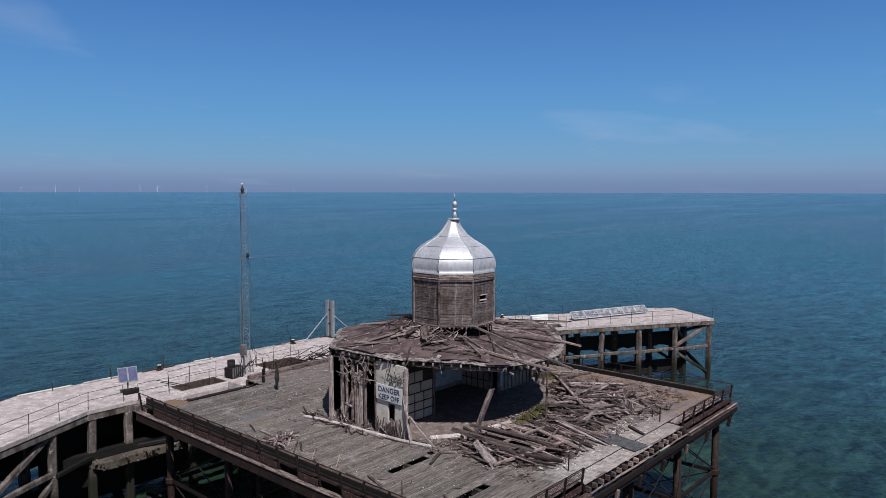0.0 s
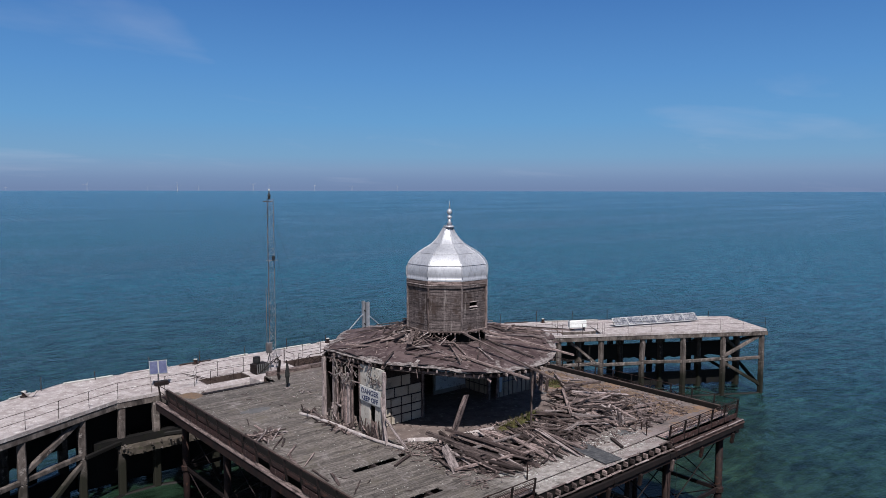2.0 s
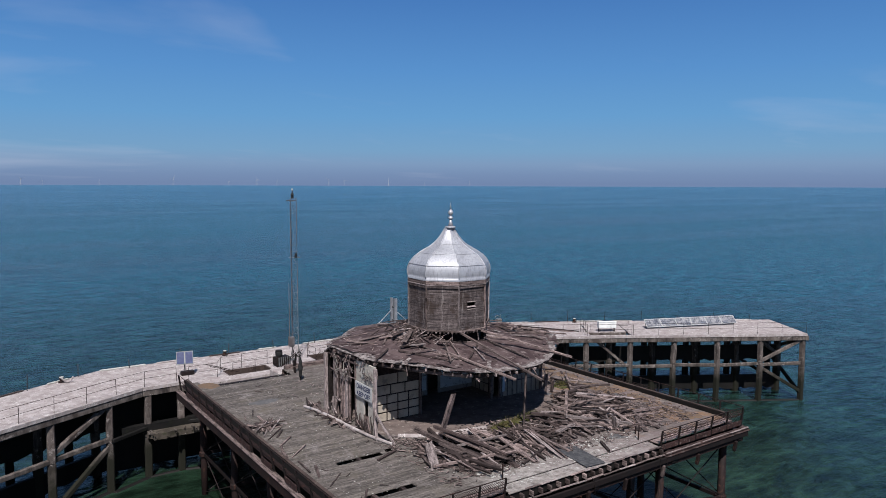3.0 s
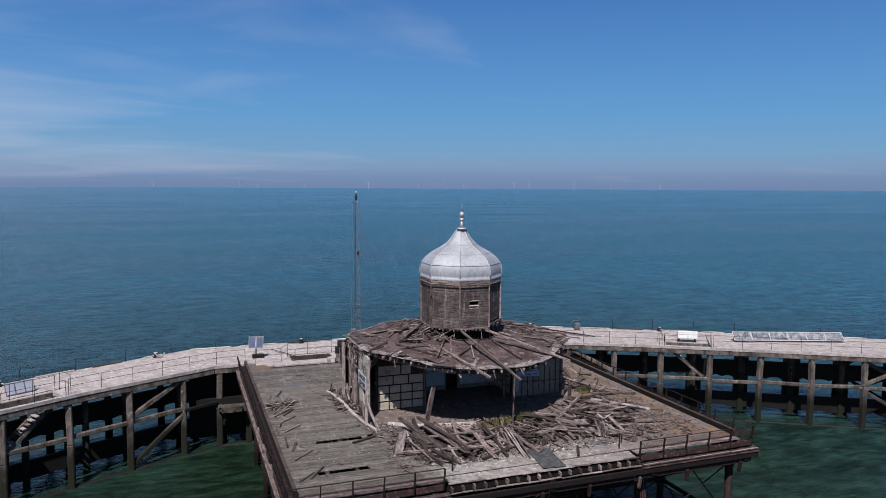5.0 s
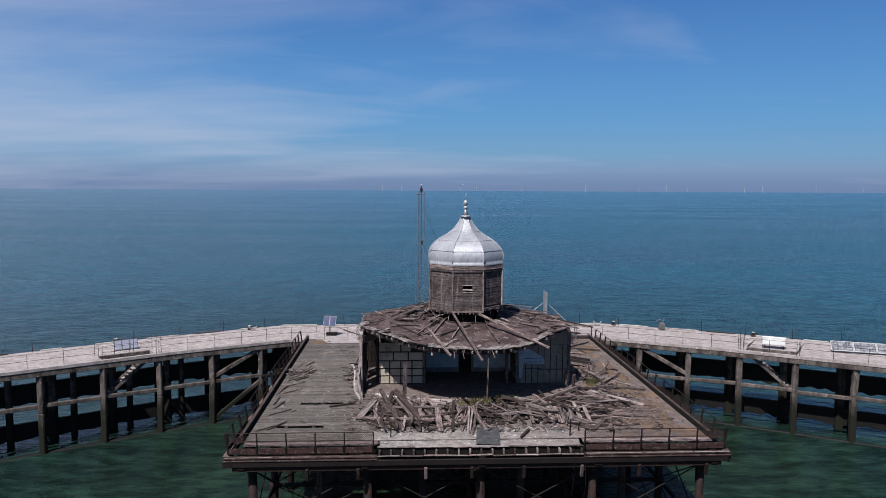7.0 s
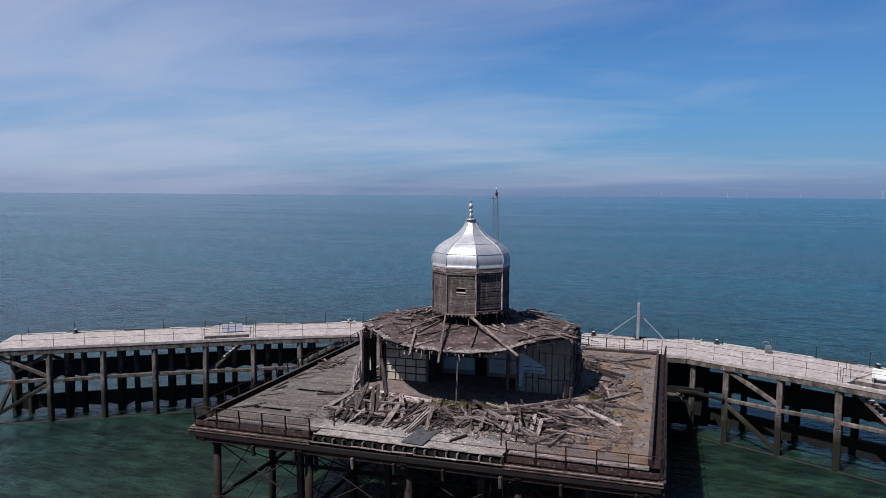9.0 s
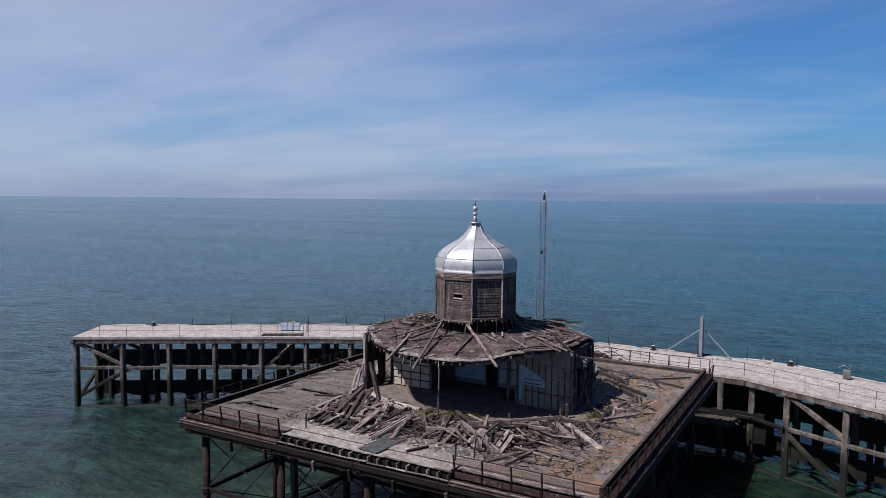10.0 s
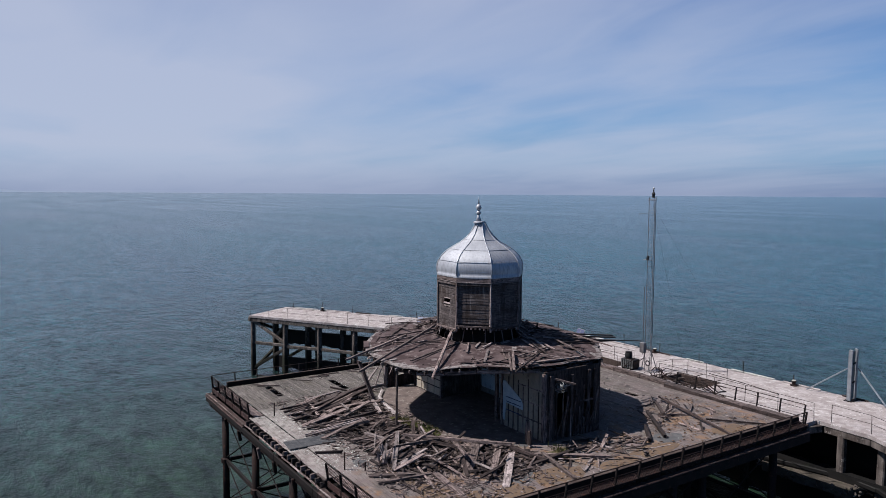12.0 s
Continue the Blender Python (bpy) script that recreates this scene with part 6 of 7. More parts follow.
spar((-79, 0.98), (-96, 0.75), 0.05, 0.05, WOOD_DARK)
spar((-50, 0.95), (-45, 0.5), 0.07, 0.05, WOOD)
on_roof(5, 0.2, 0.85, 0.75, 0.8, 0.5, 0.04, WOOD_PALE, 0.14)
on_roof(5, 0.3, 0.75, 0.8, 0.68, 0.45, 0.04, WOOD, 0.12)
on_roof(2, 0.2, 0.5, 0.9, -0.25, 0.12, 0.08, WOOD_DARK, 0.12)
on_roof(2, 0.5, 0.45, 1.0, -0.28, 0.12, 0.08, WOOD_DARK, 0.2)
on_roof(1, 0.1, 0.05, 0.9, 0.1, 0.3, 0.04, WOOD, 0.06)

for i in range(16):
    u0, f0 = R(0.1, 1.0), R(0.2, 0.7)
    on_roof(rng.choice((1, 2, 2)), u0, f0, min(1.05, max(-.05, u0 + R(-.6, .6))), f0 - R(0.1, 0.95), R(.06, .14), R(.04, .07), rng.choice((WOOD, WOOD_DARK, WOOD)), R(0.08, 0.28))
for i in range(12):
    u0, f0 = R(0.1, 0.9), R(0.55, 0.95)
    on_roof(rng.choice((5, 5, 6, 4)), u0, f0, min(1.0, max(0, u0 + R(-.35, .35))), f0 - R(0.05, 0.35), R(.10, .3), R(.025, .05), rng.choice((WOOD, WOOD_PALE, WOOD_DARK)), R(0.08, 0.35))
g = Geo()
for i in range(30):
    k, u, f = rng.choice((1, 1, 2)), R(0, 1), R(0.0, 0.3)
    v = roof_point(k, u, f)
    a_ = math.degrees(math.atan2(v.y, v.x))
    g.box(pose(v.x, v.y, v.z + R(0.02, 0.09), R(-8, 8), R(-6, 16), a_ + R(-14, 14)), R(0.3, 0.8), R(0.2, 0.5), 0.015)
# long torn strips of felt along the eave of the east corner and the west side
for i in range(34):
    k = (0, 1, 1, 0, 5, 6)[i % 6]
    u, f = (R(0.45, 0.95) if k == 0 else R(0.05, 0.9)), R(-0.035, 0.16)
    v, w_ = roof_point(k, u, f), roof_point(k, min(1.0, u + R(0.10, 0.3)), f + R(-.03, .03))
    lift_ = Vector((0, 0, R(0.03, 0.11)))
    g.beam(v + lift_, w_ + lift_ * R(0.4, 1.2), R(0.12, 0.34), 0.014)
solid("lifted_shingles", g, FELT, "lifted brown felt shingles along the eave", "shingles", kind="stuff")
neck_litter = {"grey": Geo(), "dark": Geo(), "pale": Geo()}
for i in range(170):
    k, u = rng.choice((2, 2, 3, 4, 5, 5, 5, 6, 5, 2)), R(0, 1)
    f = 1.0 - abs(rng.gauss(0, 0.16))
    v = roof_point(k, u, f)
    a_ = math.degrees(math.atan2(v.y, v.x))
    key = rng.choice(("grey", "dark", "dark", "grey", "dark", "dark", "pale"))
    neck_litter[key].box(pose(v.x, v.y, v.z + R(0.02, 0.28) * max(0.1, f - 0.5) * 1.6, R(-35, 35), R(-10, 35), a_ + R(-70, 70)), R(0.2, 1.1), R(0.04, 0.14), R(0.015, 0.04))
for tone_, mat_ in (("grey", WOOD), ("pale", WOOD_PALE), ("dark", WOOD_DARK)):
    solid("neck_debris", neck_litter[tone_], mat_, "broken " + tone_ + " boards heaped round the cupola's foot", "debris", kind="stuff")
g = Geo()
for i in range(46):
    k, u, f = rng.randrange(8), R(0, 1), (R(0.02, 0.12) if i % 4 else R(0.1, 0.95))
    v = roof_point(k, u, f)
    a_ = math.degrees(math.atan2(v.y, v.x))
    g.box(pose(v.x, v.y, v.z + R(0.01, 0.06), R(-10, 10), R(-2, 22), a_ + R(-40, 40)), R(0.15, 0.7), R(0.08, 0.4), 0.012)
solid("felt_scraps", g, FELT_EDGE, "curled scraps of roofing felt on the roof", "felt scraps", kind="stuff")
g = Geo()
for i in range(22):
    k, u = rng.choice((5, 5, 6, 1, 2, 7)), R(0, 1)
    v = roof_point(k, u, R(-0.05, 0.0))
    ln = R(0.12, 0.5) * (1.6 if k in (5, 4, 1) else 1.0)
    a_ = Vector((v.x, v.y, v.z - 0.06))
    g.beam(a_, a_ + Vector((v.x * R(-.01, .04), v.y * R(-.01, .04), -ln)) + Vector((R(-.15, .15), R(-.15, .15), 0)), R(.02, .07), 0.015)
solid("eave_splinters", g, WOOD, "splintered laths hanging from the eaves", "splinters", kind="stuff")

# ---- litter on the deck, uncountable ----
for nm, n_, box_, mat, lab, hi in (("wood_litter", 1000, (4.5, 11.1, -8.5, 11.5), RUBBLE, "orange-brown rotten wood litter over the deck", 0.05),
                                   ("wood_splinters", 2600, (-6.8, 10.5, -10.0, -3.4), WOOD, "grey splinters and broken laths over the deck", 0.06),
                                   ("pale_splinters", 700, (-7.0, 11.0, -8.8, 11.0), WOOD_PALE, "pale splinters scattered over the deck", 0.05),
                                   ("wood_chips", 45, (-11.0, -6.8, -9.5, 12.0), WOOD_DARK, "dark chips scattered over the deck", 0.02),
                                   ("roof_litter", 170, None, WOOD, "broken laths strewn over the roof", 0.03)):
    g = Geo()
    for i in range(n_):
        ln, w = R(0.06, 0.5) * R(0.4, 1.4), R(0.015, 0.06)
        if nm == "wood_litter":
            ln, w = R(0.04, 0.2), R(0.02, 0.07)
        if box_:
            x, y = R(box_[0], box_[1]), R(box_[2], box_[3])
            if math.hypot(x, y) < 6.4 and not (y < -4.2):
                continue
            dens = noise.noise((x * 0.35, y * 0.35, 1.7 + n_ * 0.01)) + 0.25
            if R(-0.35, 0.5) > dens:
                continue
            zz = 0.01 + R(0, hi) * (1 + 2 * max(0, dens))
        else:
            v = roof_point(rng.randrange(8), R(0, 1), R(0.05, 0.98))
            x, y, zz = v.x, v.y, v.z + 0.03
        g.box(pose(x, y, zz, R(-25, 25), R(-12, 12), R(0, 180)), ln, w, R(0.012, 0.04))
    ob = solid(nm, g, mat, lab, "litter", kind="stuff")


def mound(name, cx, cy, rx, ry, h_, mat, label, category, seed, z=0.002):
    """A low ragged mound or sheet with a crust of its own."""
    g = Geo()
    n_, m_ = 28, 7
    vs, fs = [(cx, cy, z + h_)], []
    for j in range(1, m_ + 1):
        for i in range(n_):
            a = 2 * math.pi * i / n_
            rag = 1 + 0.30 * noise.noise((math.cos(a) * 1.7, math.sin(a) * 1.7, seed)) + 0.16 * noise.noise((math.cos(a) * 5, math.sin(a) * 5, seed + 4))
            f = j / m_
            x, y = cx + rx * rag * f * math.cos(a), cy + ry * rag * f * math.sin(a)
            zz = z + h_ * (1 - f ** 3) * (1 + 0.6 * noise.noise((x * 3, y * 3, seed))) if j < m_ else z - 0.03
            vs.append((x, y, zz))
    for i in range(n_):
        fs.append((0, 1 + i, 1 + (i + 1) % n_))
        for j in range(m_ - 1):
            o = 1 + j * n_
            fs.append((o + i, o + n_ + i, o + n_ + (i + 1) % n_, o + (i + 1) % n_))
    g.hull(vs, fs)
    return solid(name, g, mat, label, category, kind="stuff")


for i, (cx, cy, rx, ry) in enumerate(((10.2, 3.0, 0.7, 1.6), (9.9, -3.0, 0.9, 1.5), (8.6, -8.6, 1.0, 0.6), (6.4, -8.9, 1.3, 0.4), (10.2, 8.6, 0.6, 1.2), (-10.6, 11.6, 0.7, 0.8), (9.9, -8.0, 0.8, 1.2), (10.3, -5.8, 0.6, 1.0), (10.4, 0.2, 0.5, 1.4), (10.1, -9.6, 0.7, 0.7))):
    mound("rotten_litter", cx, cy, rx, ry, 0.035, ROT, "crumbled orange-brown rotten wood on the deck", "litter", i * 3.3)
for i, (cx, cy, rx, ry, h_) in enumerate(((1.2, -5.0, 1.3, 0.45, 0.16), (0.0, -5.2, 0.9, 0.4, 0.12), (2.4, -4.7, 0.7, 0.35, 0.12), (8.3, -1.2, 0.8, 0.6, 0.05), (5.0, -7.9, 0.6, 0.4, 0.05))):
    mound("moss_clump", cx, cy, rx, ry, h_, MOSS, "clump of moss and rough grass in the wreckage", "moss", 50 + i * 2.1)
for i, (cx, cy, rx, ry) in enumerate(((5.7, -1.9, 0.9, 0.5), (9.3, 4.9, 0.7, 1.0), (8.4, -4.6, 1.6, 1.0), (-8.9, 6.3, 1.0, 0.5), (4.2, -9.6, 0.7, 0.4))):
    mound("felt_sheet", cx, cy, rx, ry, 0.012, FELT_SCRAP, "loose grey sheet of roofing felt on the deck", "felt sheet", 90 + i * 1.9)
# grass blades in the moss
g = Geo()
for i in range(900):
    cx, cy, s = rng.choice(((1.2, -5.0, 1.1), (0.1, -5.2, 0.8), (2.3, -4.7, 0.6), (8.2, -1.2, 0.6)))
    x, y = cx + rng.gauss(0, 0.5) * s, cy + rng.gauss(0, 0.22) * s
    h_ = R(0.08, 0.3)
    g.beam((x, y, 0.03), (x + R(-.12, .12), y + R(-.12, .12), 0.05 + h_), 0.012, 0.004)
solid("rough_grass", g, MOSS, "rough yellow-green grass growing in the wreckage", "grass", kind="stuff")
# droppings
g = Geo()
for i in range(2600):
    if R(0, 1) < 0.3:
        x, y = R(-5, 5), R(-11.3, -9.0)
    else:
        x, y = R(-11, 11), R(-9, 12.5)
        if math.hypot(x, y) < 7:
            continue
    s = R(0.008, 0.032)
    g.lathe([(s, 0.0), (s * 0.7, 0.008)], 6, (x, y, (-0.052 if y < -10.9 else 0.004)))
for i in range(170):
    x, y = R(-5, 5), -9.2 - abs(rng.gauss(0, 0.9)) if i % 4 else R(-11.3, -7.5)
    y = max(y, -11.35)
    s = R(0.02, 0.075)
    g.lathe([(s, 0.0), (s * 0.6, 0.006)], 7, (x, y, (-0.055 if y < -10.87 else 0.004)))
solid("bird_droppings", g, GUANO, "white bird droppings spattered on the deck", "droppings", kind="stuff")

# ramp of dark ribbed plate at the front edge
ramp_t = thing("ribbed_ramp", (0.42, -10.5, 0), "dark ribbed metal ramp lying on the apron", "ramp")
rm = pose(0.42, -10.5, 0.020, 1.2, 0, -6)
part("plate", Geo().box(rm, 1.15, 2.3, 0.03, 0.006), PLATE, ramp_t)
for i in range(12):
    part("rib", Geo().box(rm @ pose(0, -1.0 + i * 0.18, 0.017), 1.15, 0.03, 0.01, 0.003), PLATE, ramp_t)
for x, y, h_ in ((-4.4, -10.5, 0.75), (4.5, -10.6, 0.8), (5.1, -9.9, 0.4)):
    solid("stub_post", Geo().tube([(x, y, -0.05), (x + .02, y, h_)], 0.035, 6), IRON, "short rusted stub post on the apron", "post", "stub posts")

for x, ln in ((4.4, 1.9), (4.9, 2.5), (-0.3, 0.9)):
    g = Geo().tube([(x, -11.75, -0.2), (x + 0.02, -12.08, -0.5), (x + R(-.1, .1), -12.1, -0.5 - ln * 0.6), (x + R(-.25, .1), -12.1, -0.5 - ln)], 0.012, 5)
    solid("loose_cable", g, IRON_DARK, "thin dark cable hanging from the platform's rim", "cable", "hanging cables")
# ---- lattice mast ----
mast = thing("lattice_mast", (-2.45, 16.75, PZ), "tall slender galvanised lattice mast with aerials", "mast")
MB, MT = PZ, 11.9
legs = [(-2.45 + 0.29 * math.cos(a), 16.75 + 0.29 * math.sin(a)) for a in (radians(90), radians(210), radians(330))]
for p in legs:
    part("leg", Geo().tube([at2(p, MB), at2(p, MT)], 0.021, 6), MAST, mast)
g_n = int((MT - MB) / 0.45)
for i in range(3):
    p, q = legs[i], legs[(i + 1) % 3]
    g = Geo()
    for j in range(g_n):
        z0, z1 = MB + j * 0.45, MB + (j + 1) * 0.45
        g.tube([at2(p if j % 2 else q, z0), at2(q if j % 2 else p, z1)], 0.008, 4)
        g.tube([at2(p, z1), at2(q, z1)], 0.007, 4)
    part("lacing", g, MAST, mast)
part("arm", Geo().tube([(-2.95, 16.45, 7.4), (-2.05, 16.3, 7.4)], 0.025, 6), MAST, mast)
part("arm", Geo().tube([(-2.4, 16.75, 10.7), (-3.1, 16.05, 10.7)], 0.02, 6), MAST, mast)
part("arm", Geo().tube([(-2.95, 16.75, 11.7), (-2.2, 16.75, 11.7)], 0.04, 6), MAST, mast)
part("camera_box", Geo().box(pose(-2.42, 16.30, 7.55, 0, 8, 0), 0.16, 0.16, 0.34, 0.02), RUBBER, mast)
part("lantern", Geo().lathe([(0.10, 11.85), (0.10, 12.08), (0.15, 12.11), (0.05, 12.28), (0.03, 12.45)], 10, (-2.45, 16.75, 0)), RUBBER, mast)
part("lamp_glass", Geo().lathe([(0.06, 12.45), (0.08, 12.54), (0.02, 12.6)], 8, (-2.45, 16.75, 0)), WHITE, mast)
part("cabinet", Geo().box(pose(-2.8, 16.5, 0.95), 0.42, 0.3, 0.75, 0.03), MAST, mast, "pale equipment cabinet")
part("whip_pole", Geo().tube([(-2.9, 16.6, 0.4), (-2.9, 16.6, 5.4)], 0.025, 6), MAST, mast)
part("wheel", Geo().tube([(-2.25 + .18 * math.cos(a), 16.4, -0.1 + .18 * math.sin(a)) for a in [i * math.pi / 6 for i in range(13)]], 0.04, 6), RUBBER, mast)
for q in ((2.2, 22.0), (-6.6, 21.6), (1.6, 15.9)):
    part("guy_wire", Geo().tube([(-2.45, 16.75, 11.3), at2(q, PZ)], 0.006, 4), IRON_DARK, mast)
for p in legs:
    part("strut", Geo().tube([at2(p, 0.6), (p[0] * 1.3 + 0.75, p[1] + (p[1] - 16.75) * 2, PZ)], 0.03, 6), MAST, mast)

mast.matrix_basis = Matrix.Translation((-2.33, 17.07, PZ))

# equipment by the mast
crate = thing("battery_crate", (-3.75, 16.55, PZ), "dark blue-grey slatted crate beside the mast", "crate")
part("box", Geo().box(pose(-3.6, 16.55, PZ + 0.42, 0, 0, 8), 1.1, 0.8, 0.62, 0.03), IRON_DARK, crate)
for i in range(6):
    part("slat", Geo().box(pose(-3.6, 16.55, PZ + 0.42, 0, 0, 8) @ pose(-0.46 + i * 0.18, -0.415, 0), 0.09, 0.03, 0.66, 0.006), GALV, crate)
for sx in (-0.4, 0.4):
    part("skid", Geo().box(pose(-3.6 + sx, 16.55, PZ + 0.055), 0.1, 0.8, 0.11, 0.01), IRON_DARK, crate)
bar = thing("barrel", (-3.8, 16.6, PZ + 0.75), "black drum standing on top of the crate", "barrel")
part("body", Geo().lathe([(0.24, 0), (0.27, 0.15), (0.27, 0.3), (0.24, 0.42)], 14, (-3.8, 16.6, PZ + 0.75)), RUBBER, bar)
part("lid", Geo().lathe([(0.26, 0.42), (0.26, 0.46), (0.1, 0.48)], 14, (-3.8, 16.6, PZ + 0.75)), IRON_DARK, bar)
rag = thing("tattered_rag", (-5.2, 9.45, 0), "tattered black rag hanging on a thin post", "rag")
part("post", Geo().tube([(-5.2, 9.45, 0.0), (-5.22, 9.47, 1.75)], 0.04, 6), IRON_DARK, rag)
vs, fs = [], []
for j in range(9):
    for i in range(6):
        w = 0.16 * (1 - abs(j - 4.5) / 8) * R(0.75, 1.25)
        vs.append((-5.2 + w * math.cos(i * math.pi / 3), 9.42 + w * 0.8 * math.sin(i * math.pi / 3), 1.55 - j * 0.16))
for j in range(8):
    for i in range(6):
        fs.append((j * 6 + i, j * 6 + (i + 1) % 6, j * 6 + 6 + (i + 1) % 6, j * 6 + 6 + i))
part("cloth", Geo().hull(vs, fs), RUBBER, rag)
g = Geo()
for q, r_ in zip([(-4.7, 11.5, 0.0), (-4.72, 11.5, 0.5), (-4.66, 11.48, 0.9), (-4.75, 11.5, 1.2)], (0.10, 0.13, 0.09, 0.03)):
    g.box(pose(*q, R(-6, 6), R(-6, 6), R(0, 90)) @ pose(0, 0, 0.2), r_ * 1.6, r_ * 1.4, 0.42, 0.02)
solid("rusted_stump", g, IRON_DARK, "short corroded iron stump on the deck", "stump")
# tangle of rusted rails
tang = thing("rail_tangle", (0.8, 15.8, PZ), "tangle of bent rusted rails and pipes", "scrap metal")
for i in range(26):
    p = Vector((R(-1.4, 3.4), R(14.9, 16.4), PZ + R(0.06, 0.9)))
    pts = [p]
    for j in range(4):
        p = p + Vector((R(.2, .8), R(-.2, .2), R(-.3, .3)))
        p.z = max(PZ + 0.04, p.z)
        pts.append(p)
    part("bent_pipe", Geo().tube(pts, R(.02, .04), 5), IRON, tang)
for i in range(6):
    x, y, r_ = R(-0.8, 3.0), R(15.0, 16.2), R(0.25, 0.5)
    pts = [(x + r_ * math.cos(a), y + 0.1 * math.sin(a * 2), PZ + 0.05 + r_ * 0.9 + r_ * 0.9 * math.sin(a)) for a in [k * math.pi / 6 for k in range(11)]]
    part("bent_hoop", Geo().tube(pts, 0.025, 5), IRON, tang)
# fallen lengths of railing leaning across the stair wells
for p, q in (((-9.4, 16.2, PZ + 1.0), (-6.9, 16.5, PZ + 0.02)), ((-9.0, 16.4, PZ + 0.75), (-7.3, 16.9, PZ + 0.02)), ((-3.6, 16.4, PZ + 0.02), (-2.0, 16.2, PZ + 1.15)), ((-3.9, 16.1, PZ + 0.02), (-2.7, 16.0, PZ + 1.0)),
             ((3.0, 16.3, PZ + 1.05), (0.9, 16.9, PZ + 0.02)), ((3.2, 16.5, PZ + 1.1), (6.4, 19.4, PZ + 0.02)), ((4.4, 16.2, PZ + 0.95), (2.2, 17.0, PZ + 0.02))):
    solid("fallen_rail", Geo().tube([p, tuple((a + b_) / 2 + (0.04 if k == 2 else 0) for k, (a, b_) in enumerate(zip(p, q))), q], 0.024, 6), IRON, "fallen rusted rail leaning over a stair well", "rail", "fallen rails")

# twin-channel post with stays on the seaward edge
CHX = 9.6
ch = thing("channel_post", (CHX, 22.1, PZ), "grey twin-channel steel post with raking stays", "post")
for y_, w_ in ((21.75, 0.24), (22.42, 0.2)):
    part("channel", Geo().beam((CHX, y_, PZ), (CHX, y_, 2.5), w_, 0.12, 0.01, (0, 1, 0)), STEEL, ch)
    part("lip", Geo().beam((CHX - w_ / 2, y_ + 0.1, PZ), (CHX - w_ / 2, y_ + 0.1, 2.5), 0.02, 0.2, 0, (0, 1, 0)), STEEL, ch)
part("web", Geo().beam((CHX, 22.08, PZ + 0.1), (CHX, 22.08, 2.4), 0.02, 0.42, 0, (0, 1, 0)), GALV, ch)
for z_ in (0.35, 1.55):
    part("rung", Geo().beam((CHX, 21.75, z_), (CHX, 22.42, z_ + 0.1), 0.08, 0.1, 0.01), IRON_DARK, ch)
part("base_plate", Geo().box(pose(CHX, 22.08, PZ + 0.02), 0.5, 1.0, 0.04), IRON_DARK, ch)
for dx, dy in ((-2.9, -0.25), (2.4, -0.6)):
    part("stay", Geo().beam((CHX + math.copysign(.2, dx), 22.3, 1.35), (CHX + dx, 22.3 + dy, PZ + 0.03), 0.08, 0.08, 0.01), STEEL, ch)


# ---- solar panels ----
def solar(p, yaw, tilt, w, h_, post, label, cells=2, face=None):
    th = thing("solar_panel", (p[0], p[1], PZ), label, "solar panel", "solar panels")
    m = pose(p[0], p[1], p[2], 90 - tilt, 0, yaw)
    part("frame", Geo().box(m, w, h_, 0.05, 0.008), WHITE if face is None else GALV, th)
    cw = w / cells
    for i in range(cells):
        part("cell_sheet", Geo().box(m @ pose(-w / 2 + cw * (i + 0.5), 0, 0.028), cw - 0.09, h_ - 0.1, 0.012), face or CELL, th, "dark blue solar cells")
    if post:
        part("pole", Geo().tube([(p[0], p[1] + 0.05, PZ), (p[0], p[1] + 0.05, p[2])], 0.05, 8), GALV, th)
    return th


s1_ = solar((-10.35, 17.95, 0.50), -14, 25, 1.15, 0.95, True, "two-part lavender solar panel on a single pole", 2, CELL_PALE)
part("base_box", Geo().box(pose(-10.2, 17.9, PZ + 0.15), 0.9, 0.4, 0.3, 0.03), IRON_DARK, s1_)
s2_ = solar((-26.0, 12.75, PZ + 0.42), 33, 20, 1.8, 0.8, False, "low solar panel leaning on a frame on the pier deck", 3, CELL_HAZE)
part("leg", Geo().beam((-26.6, 12.5, PZ), (-26.6, 12.75, PZ + 0.5), 0.05, 0.05), GALV, s2_)
part("leg", Geo().beam((-25.4, 13.25, PZ), (-25.4, 13.45, PZ + 0.5), 0.05, 0.05), GALV, s2_)
ax = Vector((0.935, -0.355, 0)).normalized()
for i in range(6):
    c = Vector((30.6, 10.5, 0)) + ax * (0.85 + i * 1.64)
    th = solar((c.x, c.y, PZ + 0.48), math.degrees(math.atan2(ax.y, ax.x)), 46, 1.6, 0.95, False, "dirty solar panel in a low row on the pier deck", 1)
    for s in (-0.6, 0.6):
        q = c + ax * s
        part("leg", Geo().beam((q.x, q.y + 0.25, PZ), (q.x, q.y + 0.2, PZ + 0.75), 0.04, 0.04), GALV, th)
box_t = thing("white_chest", (26.5, 11.6, PZ), "long low white chest on short legs on the pier deck", "chest")
CM = pose(26.5, 11.6, PZ, 0, 0, -28)
part("body", Geo().box(CM @ pose(0, 0, 0.62), 1.7, 0.5, 0.56, 0.03), FRESH, box_t)
part("lid", Geo().box(CM @ pose(0, 0, 0.93), 1.76, 0.55, 0.06, 0.02), FRESH, box_t)
for sx in (-0.7, 0.7):
    for sy in (-0.17, 0.17):
        part("leg", Geo().box(CM @ pose(sx, sy, 0.175), 0.06, 0.06, 0.35, 0.006), IRON, box_t)
lamp = thing("deck_lantern", (20.0, 19.6, PZ), "small grey lantern box on the pier deck", "lantern")
part("box", Geo().box(pose(20.0, 19.6, PZ + 0.35), 0.5, 0.45, 0.6, 0.04), GALV, lamp)
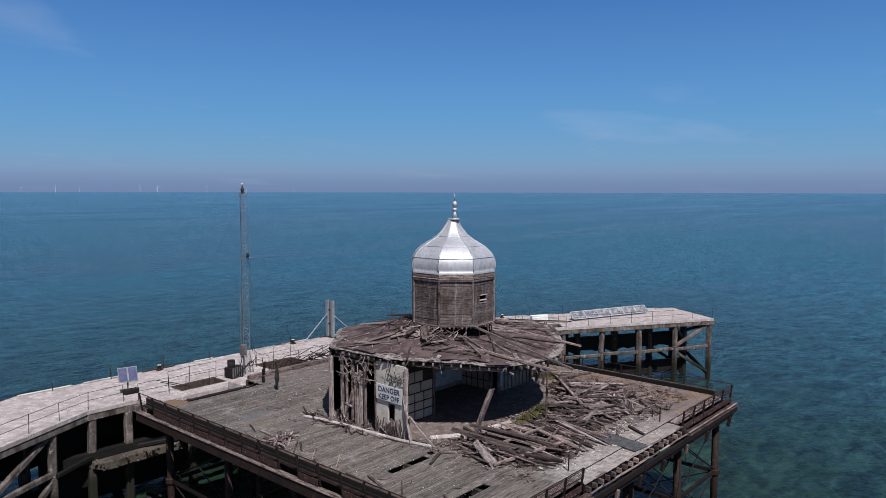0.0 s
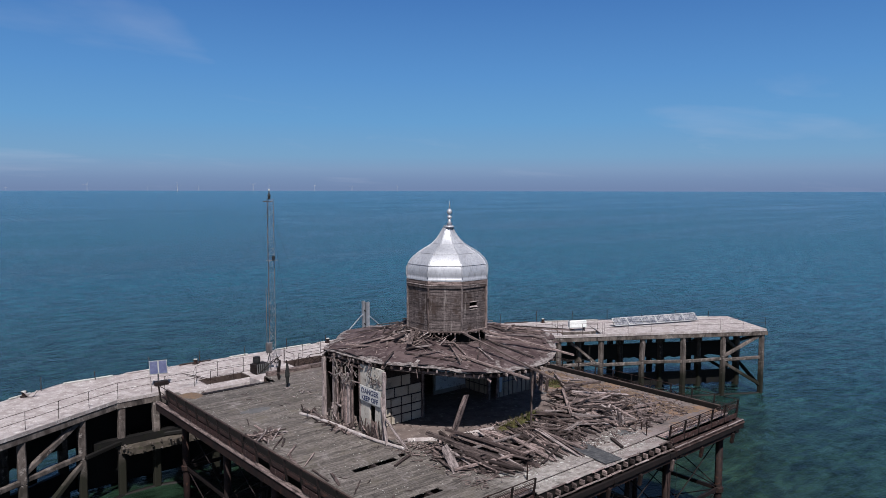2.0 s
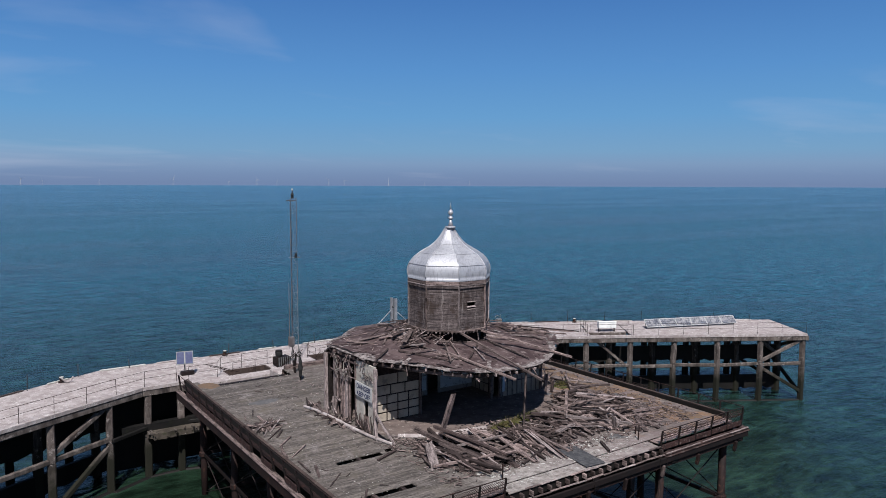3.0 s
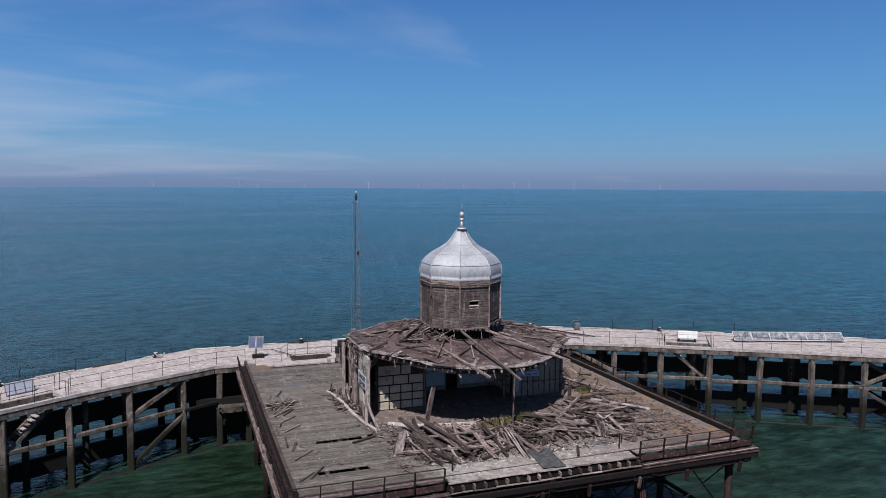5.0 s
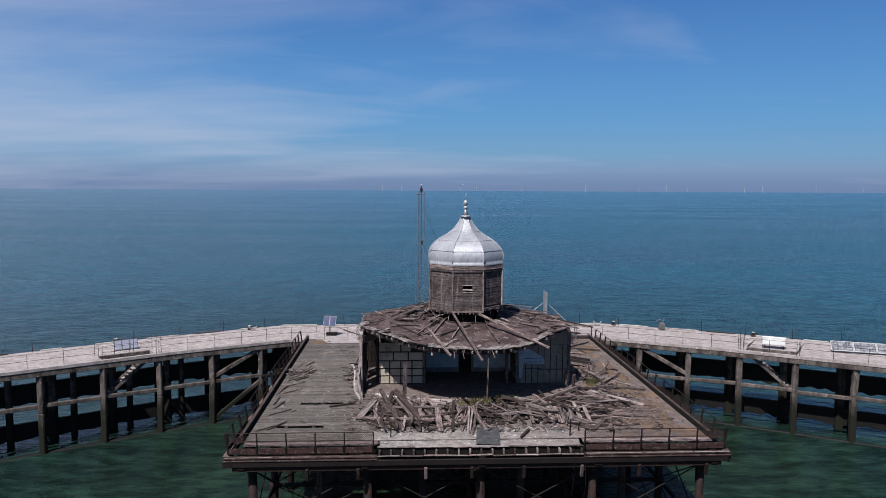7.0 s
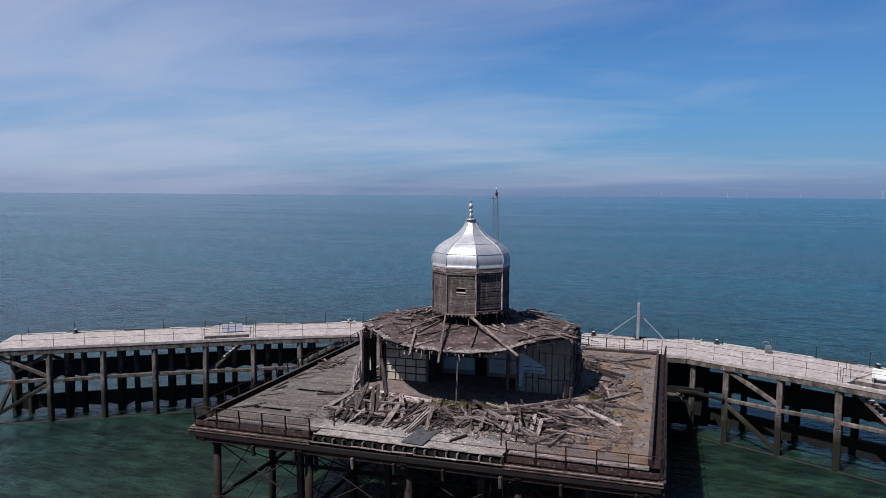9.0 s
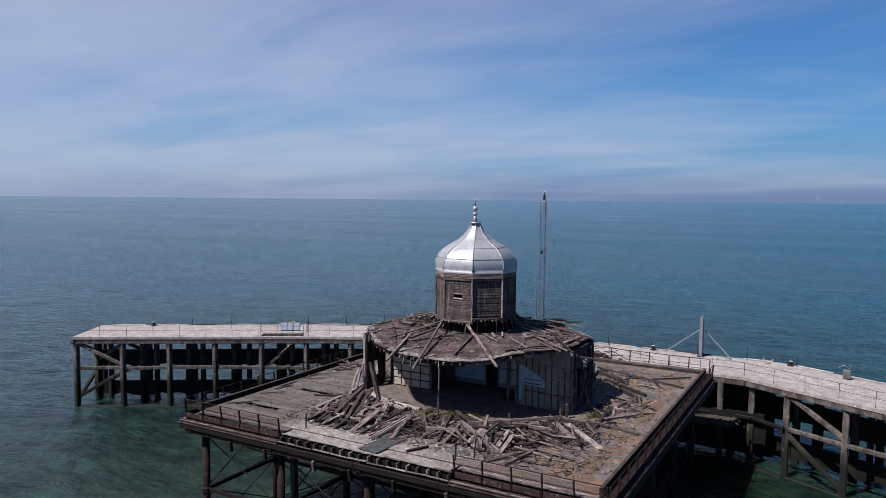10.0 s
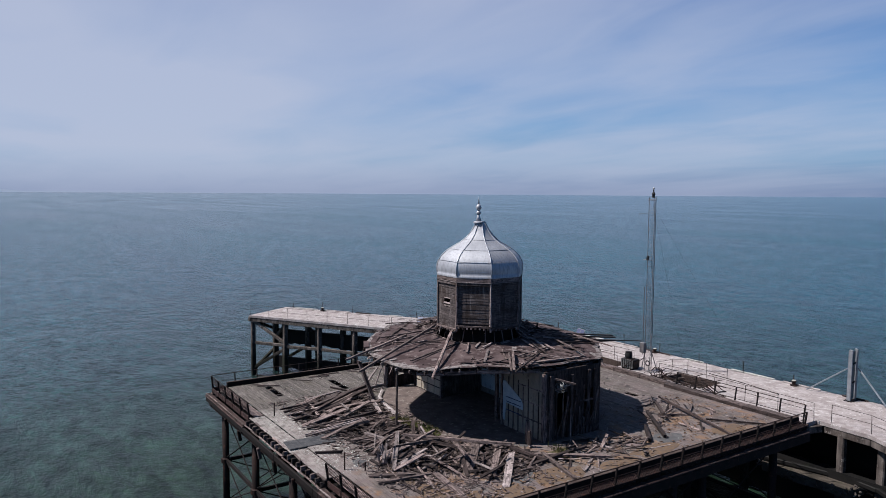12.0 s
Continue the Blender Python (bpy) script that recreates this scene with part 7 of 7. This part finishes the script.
part("hood", Geo().tube([(19.8 + 0.28 * math.cos(a), 19.6, PZ + 0.75 + 0.2 * math.sin(a)) for a in [math.pi * i / 6 for i in range(7)]], 0.03, 6), GALV, lamp)
part("stem", Geo().tube([(20.2, 19.6, PZ), (20.2, 19.6, PZ + 1.1)], 0.02, 6), GALV, lamp)
# cleats like small anchors near the seaward edge
for x, y in ((-17.6, 20.4), (14.6, 21.9)):
    th = thing("mooring_horn", (x, y, PZ), "white-topped forked mooring horn on the pier edge", "mooring horn", "mooring horns")
    part("horn", Geo().tube([(x - 0.38, y, PZ + 0.42), (x - 0.12, y, PZ + 0.08), (x, y, PZ + 0.05)], 0.06, 6), CONCRETE, th)
    part("horn", Geo().tube([(x + 0.38, y, PZ + 0.38), (x + 0.15, y, PZ + 0.08), (x, y, PZ + 0.05)], 0.06, 6), CONCRETE, th)

# ---- far off: wind turbines and a low coast ----
def turbine(az, dist, hgt, turn):
    x, y = dist * math.sin(radians(az)), dist * math.cos(radians(az))
    th = thing("wind_turbine", (x, y, SEA_Z), "white wind turbine far out at sea in haze", "wind turbine", "wind farm")
    hub = SEA_Z + hgt * 0.62
    part("tower", Geo().tube([(x, y, SEA_Z), (x, y, hub)], [hgt * 0.018, hgt * 0.011], 6), TURBINE, th)
    part("nacelle", Geo().box(pose(x, y, hub), hgt * 0.03, hgt * 0.06, hgt * 0.03), TURBINE, th)
    for i in range(3):
        a = radians(turn + 120 * i)
        part("blade", Geo().tube([(x, y - hgt * .04, hub), (x + math.sin(a) * hgt * 0.38, y - hgt * .04, hub + math.cos(a) * hgt * 0.38)], [hgt * 0.010, hgt * 0.004], 4), TURBINE, th)


for i, (az, hgt) in enumerate(((-1.9, 52), (-0.4, 40), (4.3, 60), (5.6, 44), (14.2, 64), (18.2, 40), (20.3, 62), (21.8, 42), (25.8, 62), (27.0, 56), (30.5, 58), (33.4, 40), (37.0, 46), (9.2, 36))):
    turbine(az, 4500, hgt, i * 37)
# the coast's glow stands in for the pale haze before its shaded face
COAST, t, b = material("hazy_coast", 1.0)
haze_ = noise_tex(t, where(t), 0.004, 4, 0.6)
c = mixc(t, haze_, (0.215, 0.265, 0.365), (0.245, 0.295, 0.395))
b.inputs["Base Color"].default_value = (0.05, 0.05, 0.06, 1)
t.links.new(c, b.inputs["Emission Color"])
b.inputs["Emission Strength"].default_value = 0.95
g = Geo()
vs, fs = [], []
for i in range(65):
    az = -112 + i * 0.62
    h_ = (12 + 6 * noise.noise((i * 0.5, 0, 2))) * max(0.0, min(1.0, (-86.8 - az) * 0.7)) + (4.5 + 2.5 * noise.noise((i * 0.7, 3, 2))) * max(0.0, min(1.0, (-73.5 - az) * 0.3))
    x, y = 4700 * math.sin(radians(az)), 4700 * math.cos(radians(az))
    vs += [(x, y, SEA_Z - 2), (x, y, SEA_Z + h_), (x * 1.04, y * 1.04, SEA_Z - 2), (x * 1.04, y * 1.04, SEA_Z + h_ * 0.9)]
for i in range(64):
    o = i * 4
    fs += [(o, o + 1, o + 5, o + 4), (o + 1, o + 3, o + 7, o + 5)]
g.hull(vs, fs)
solid("far_coast", g, COAST, "low hazy headland on the horizon", "coast", kind="structure")

# ---- deck planks nearest to the walk, one by one ----
for y, a, b_, n_, whole in DECK_TODO:
    me = PLANKS[n_] if whole else Geo().box(Matrix(), b_ - a - 0.012, PW - 0.009, 0.05, 0.006).mesh("deck_plank", PLANK)
    piece("deck_plank", me, pose((a + b_) / 2, y, -0.025 + R(-.006, .006), R(-.5, .5), 0, R(-.12, .12)), platform)
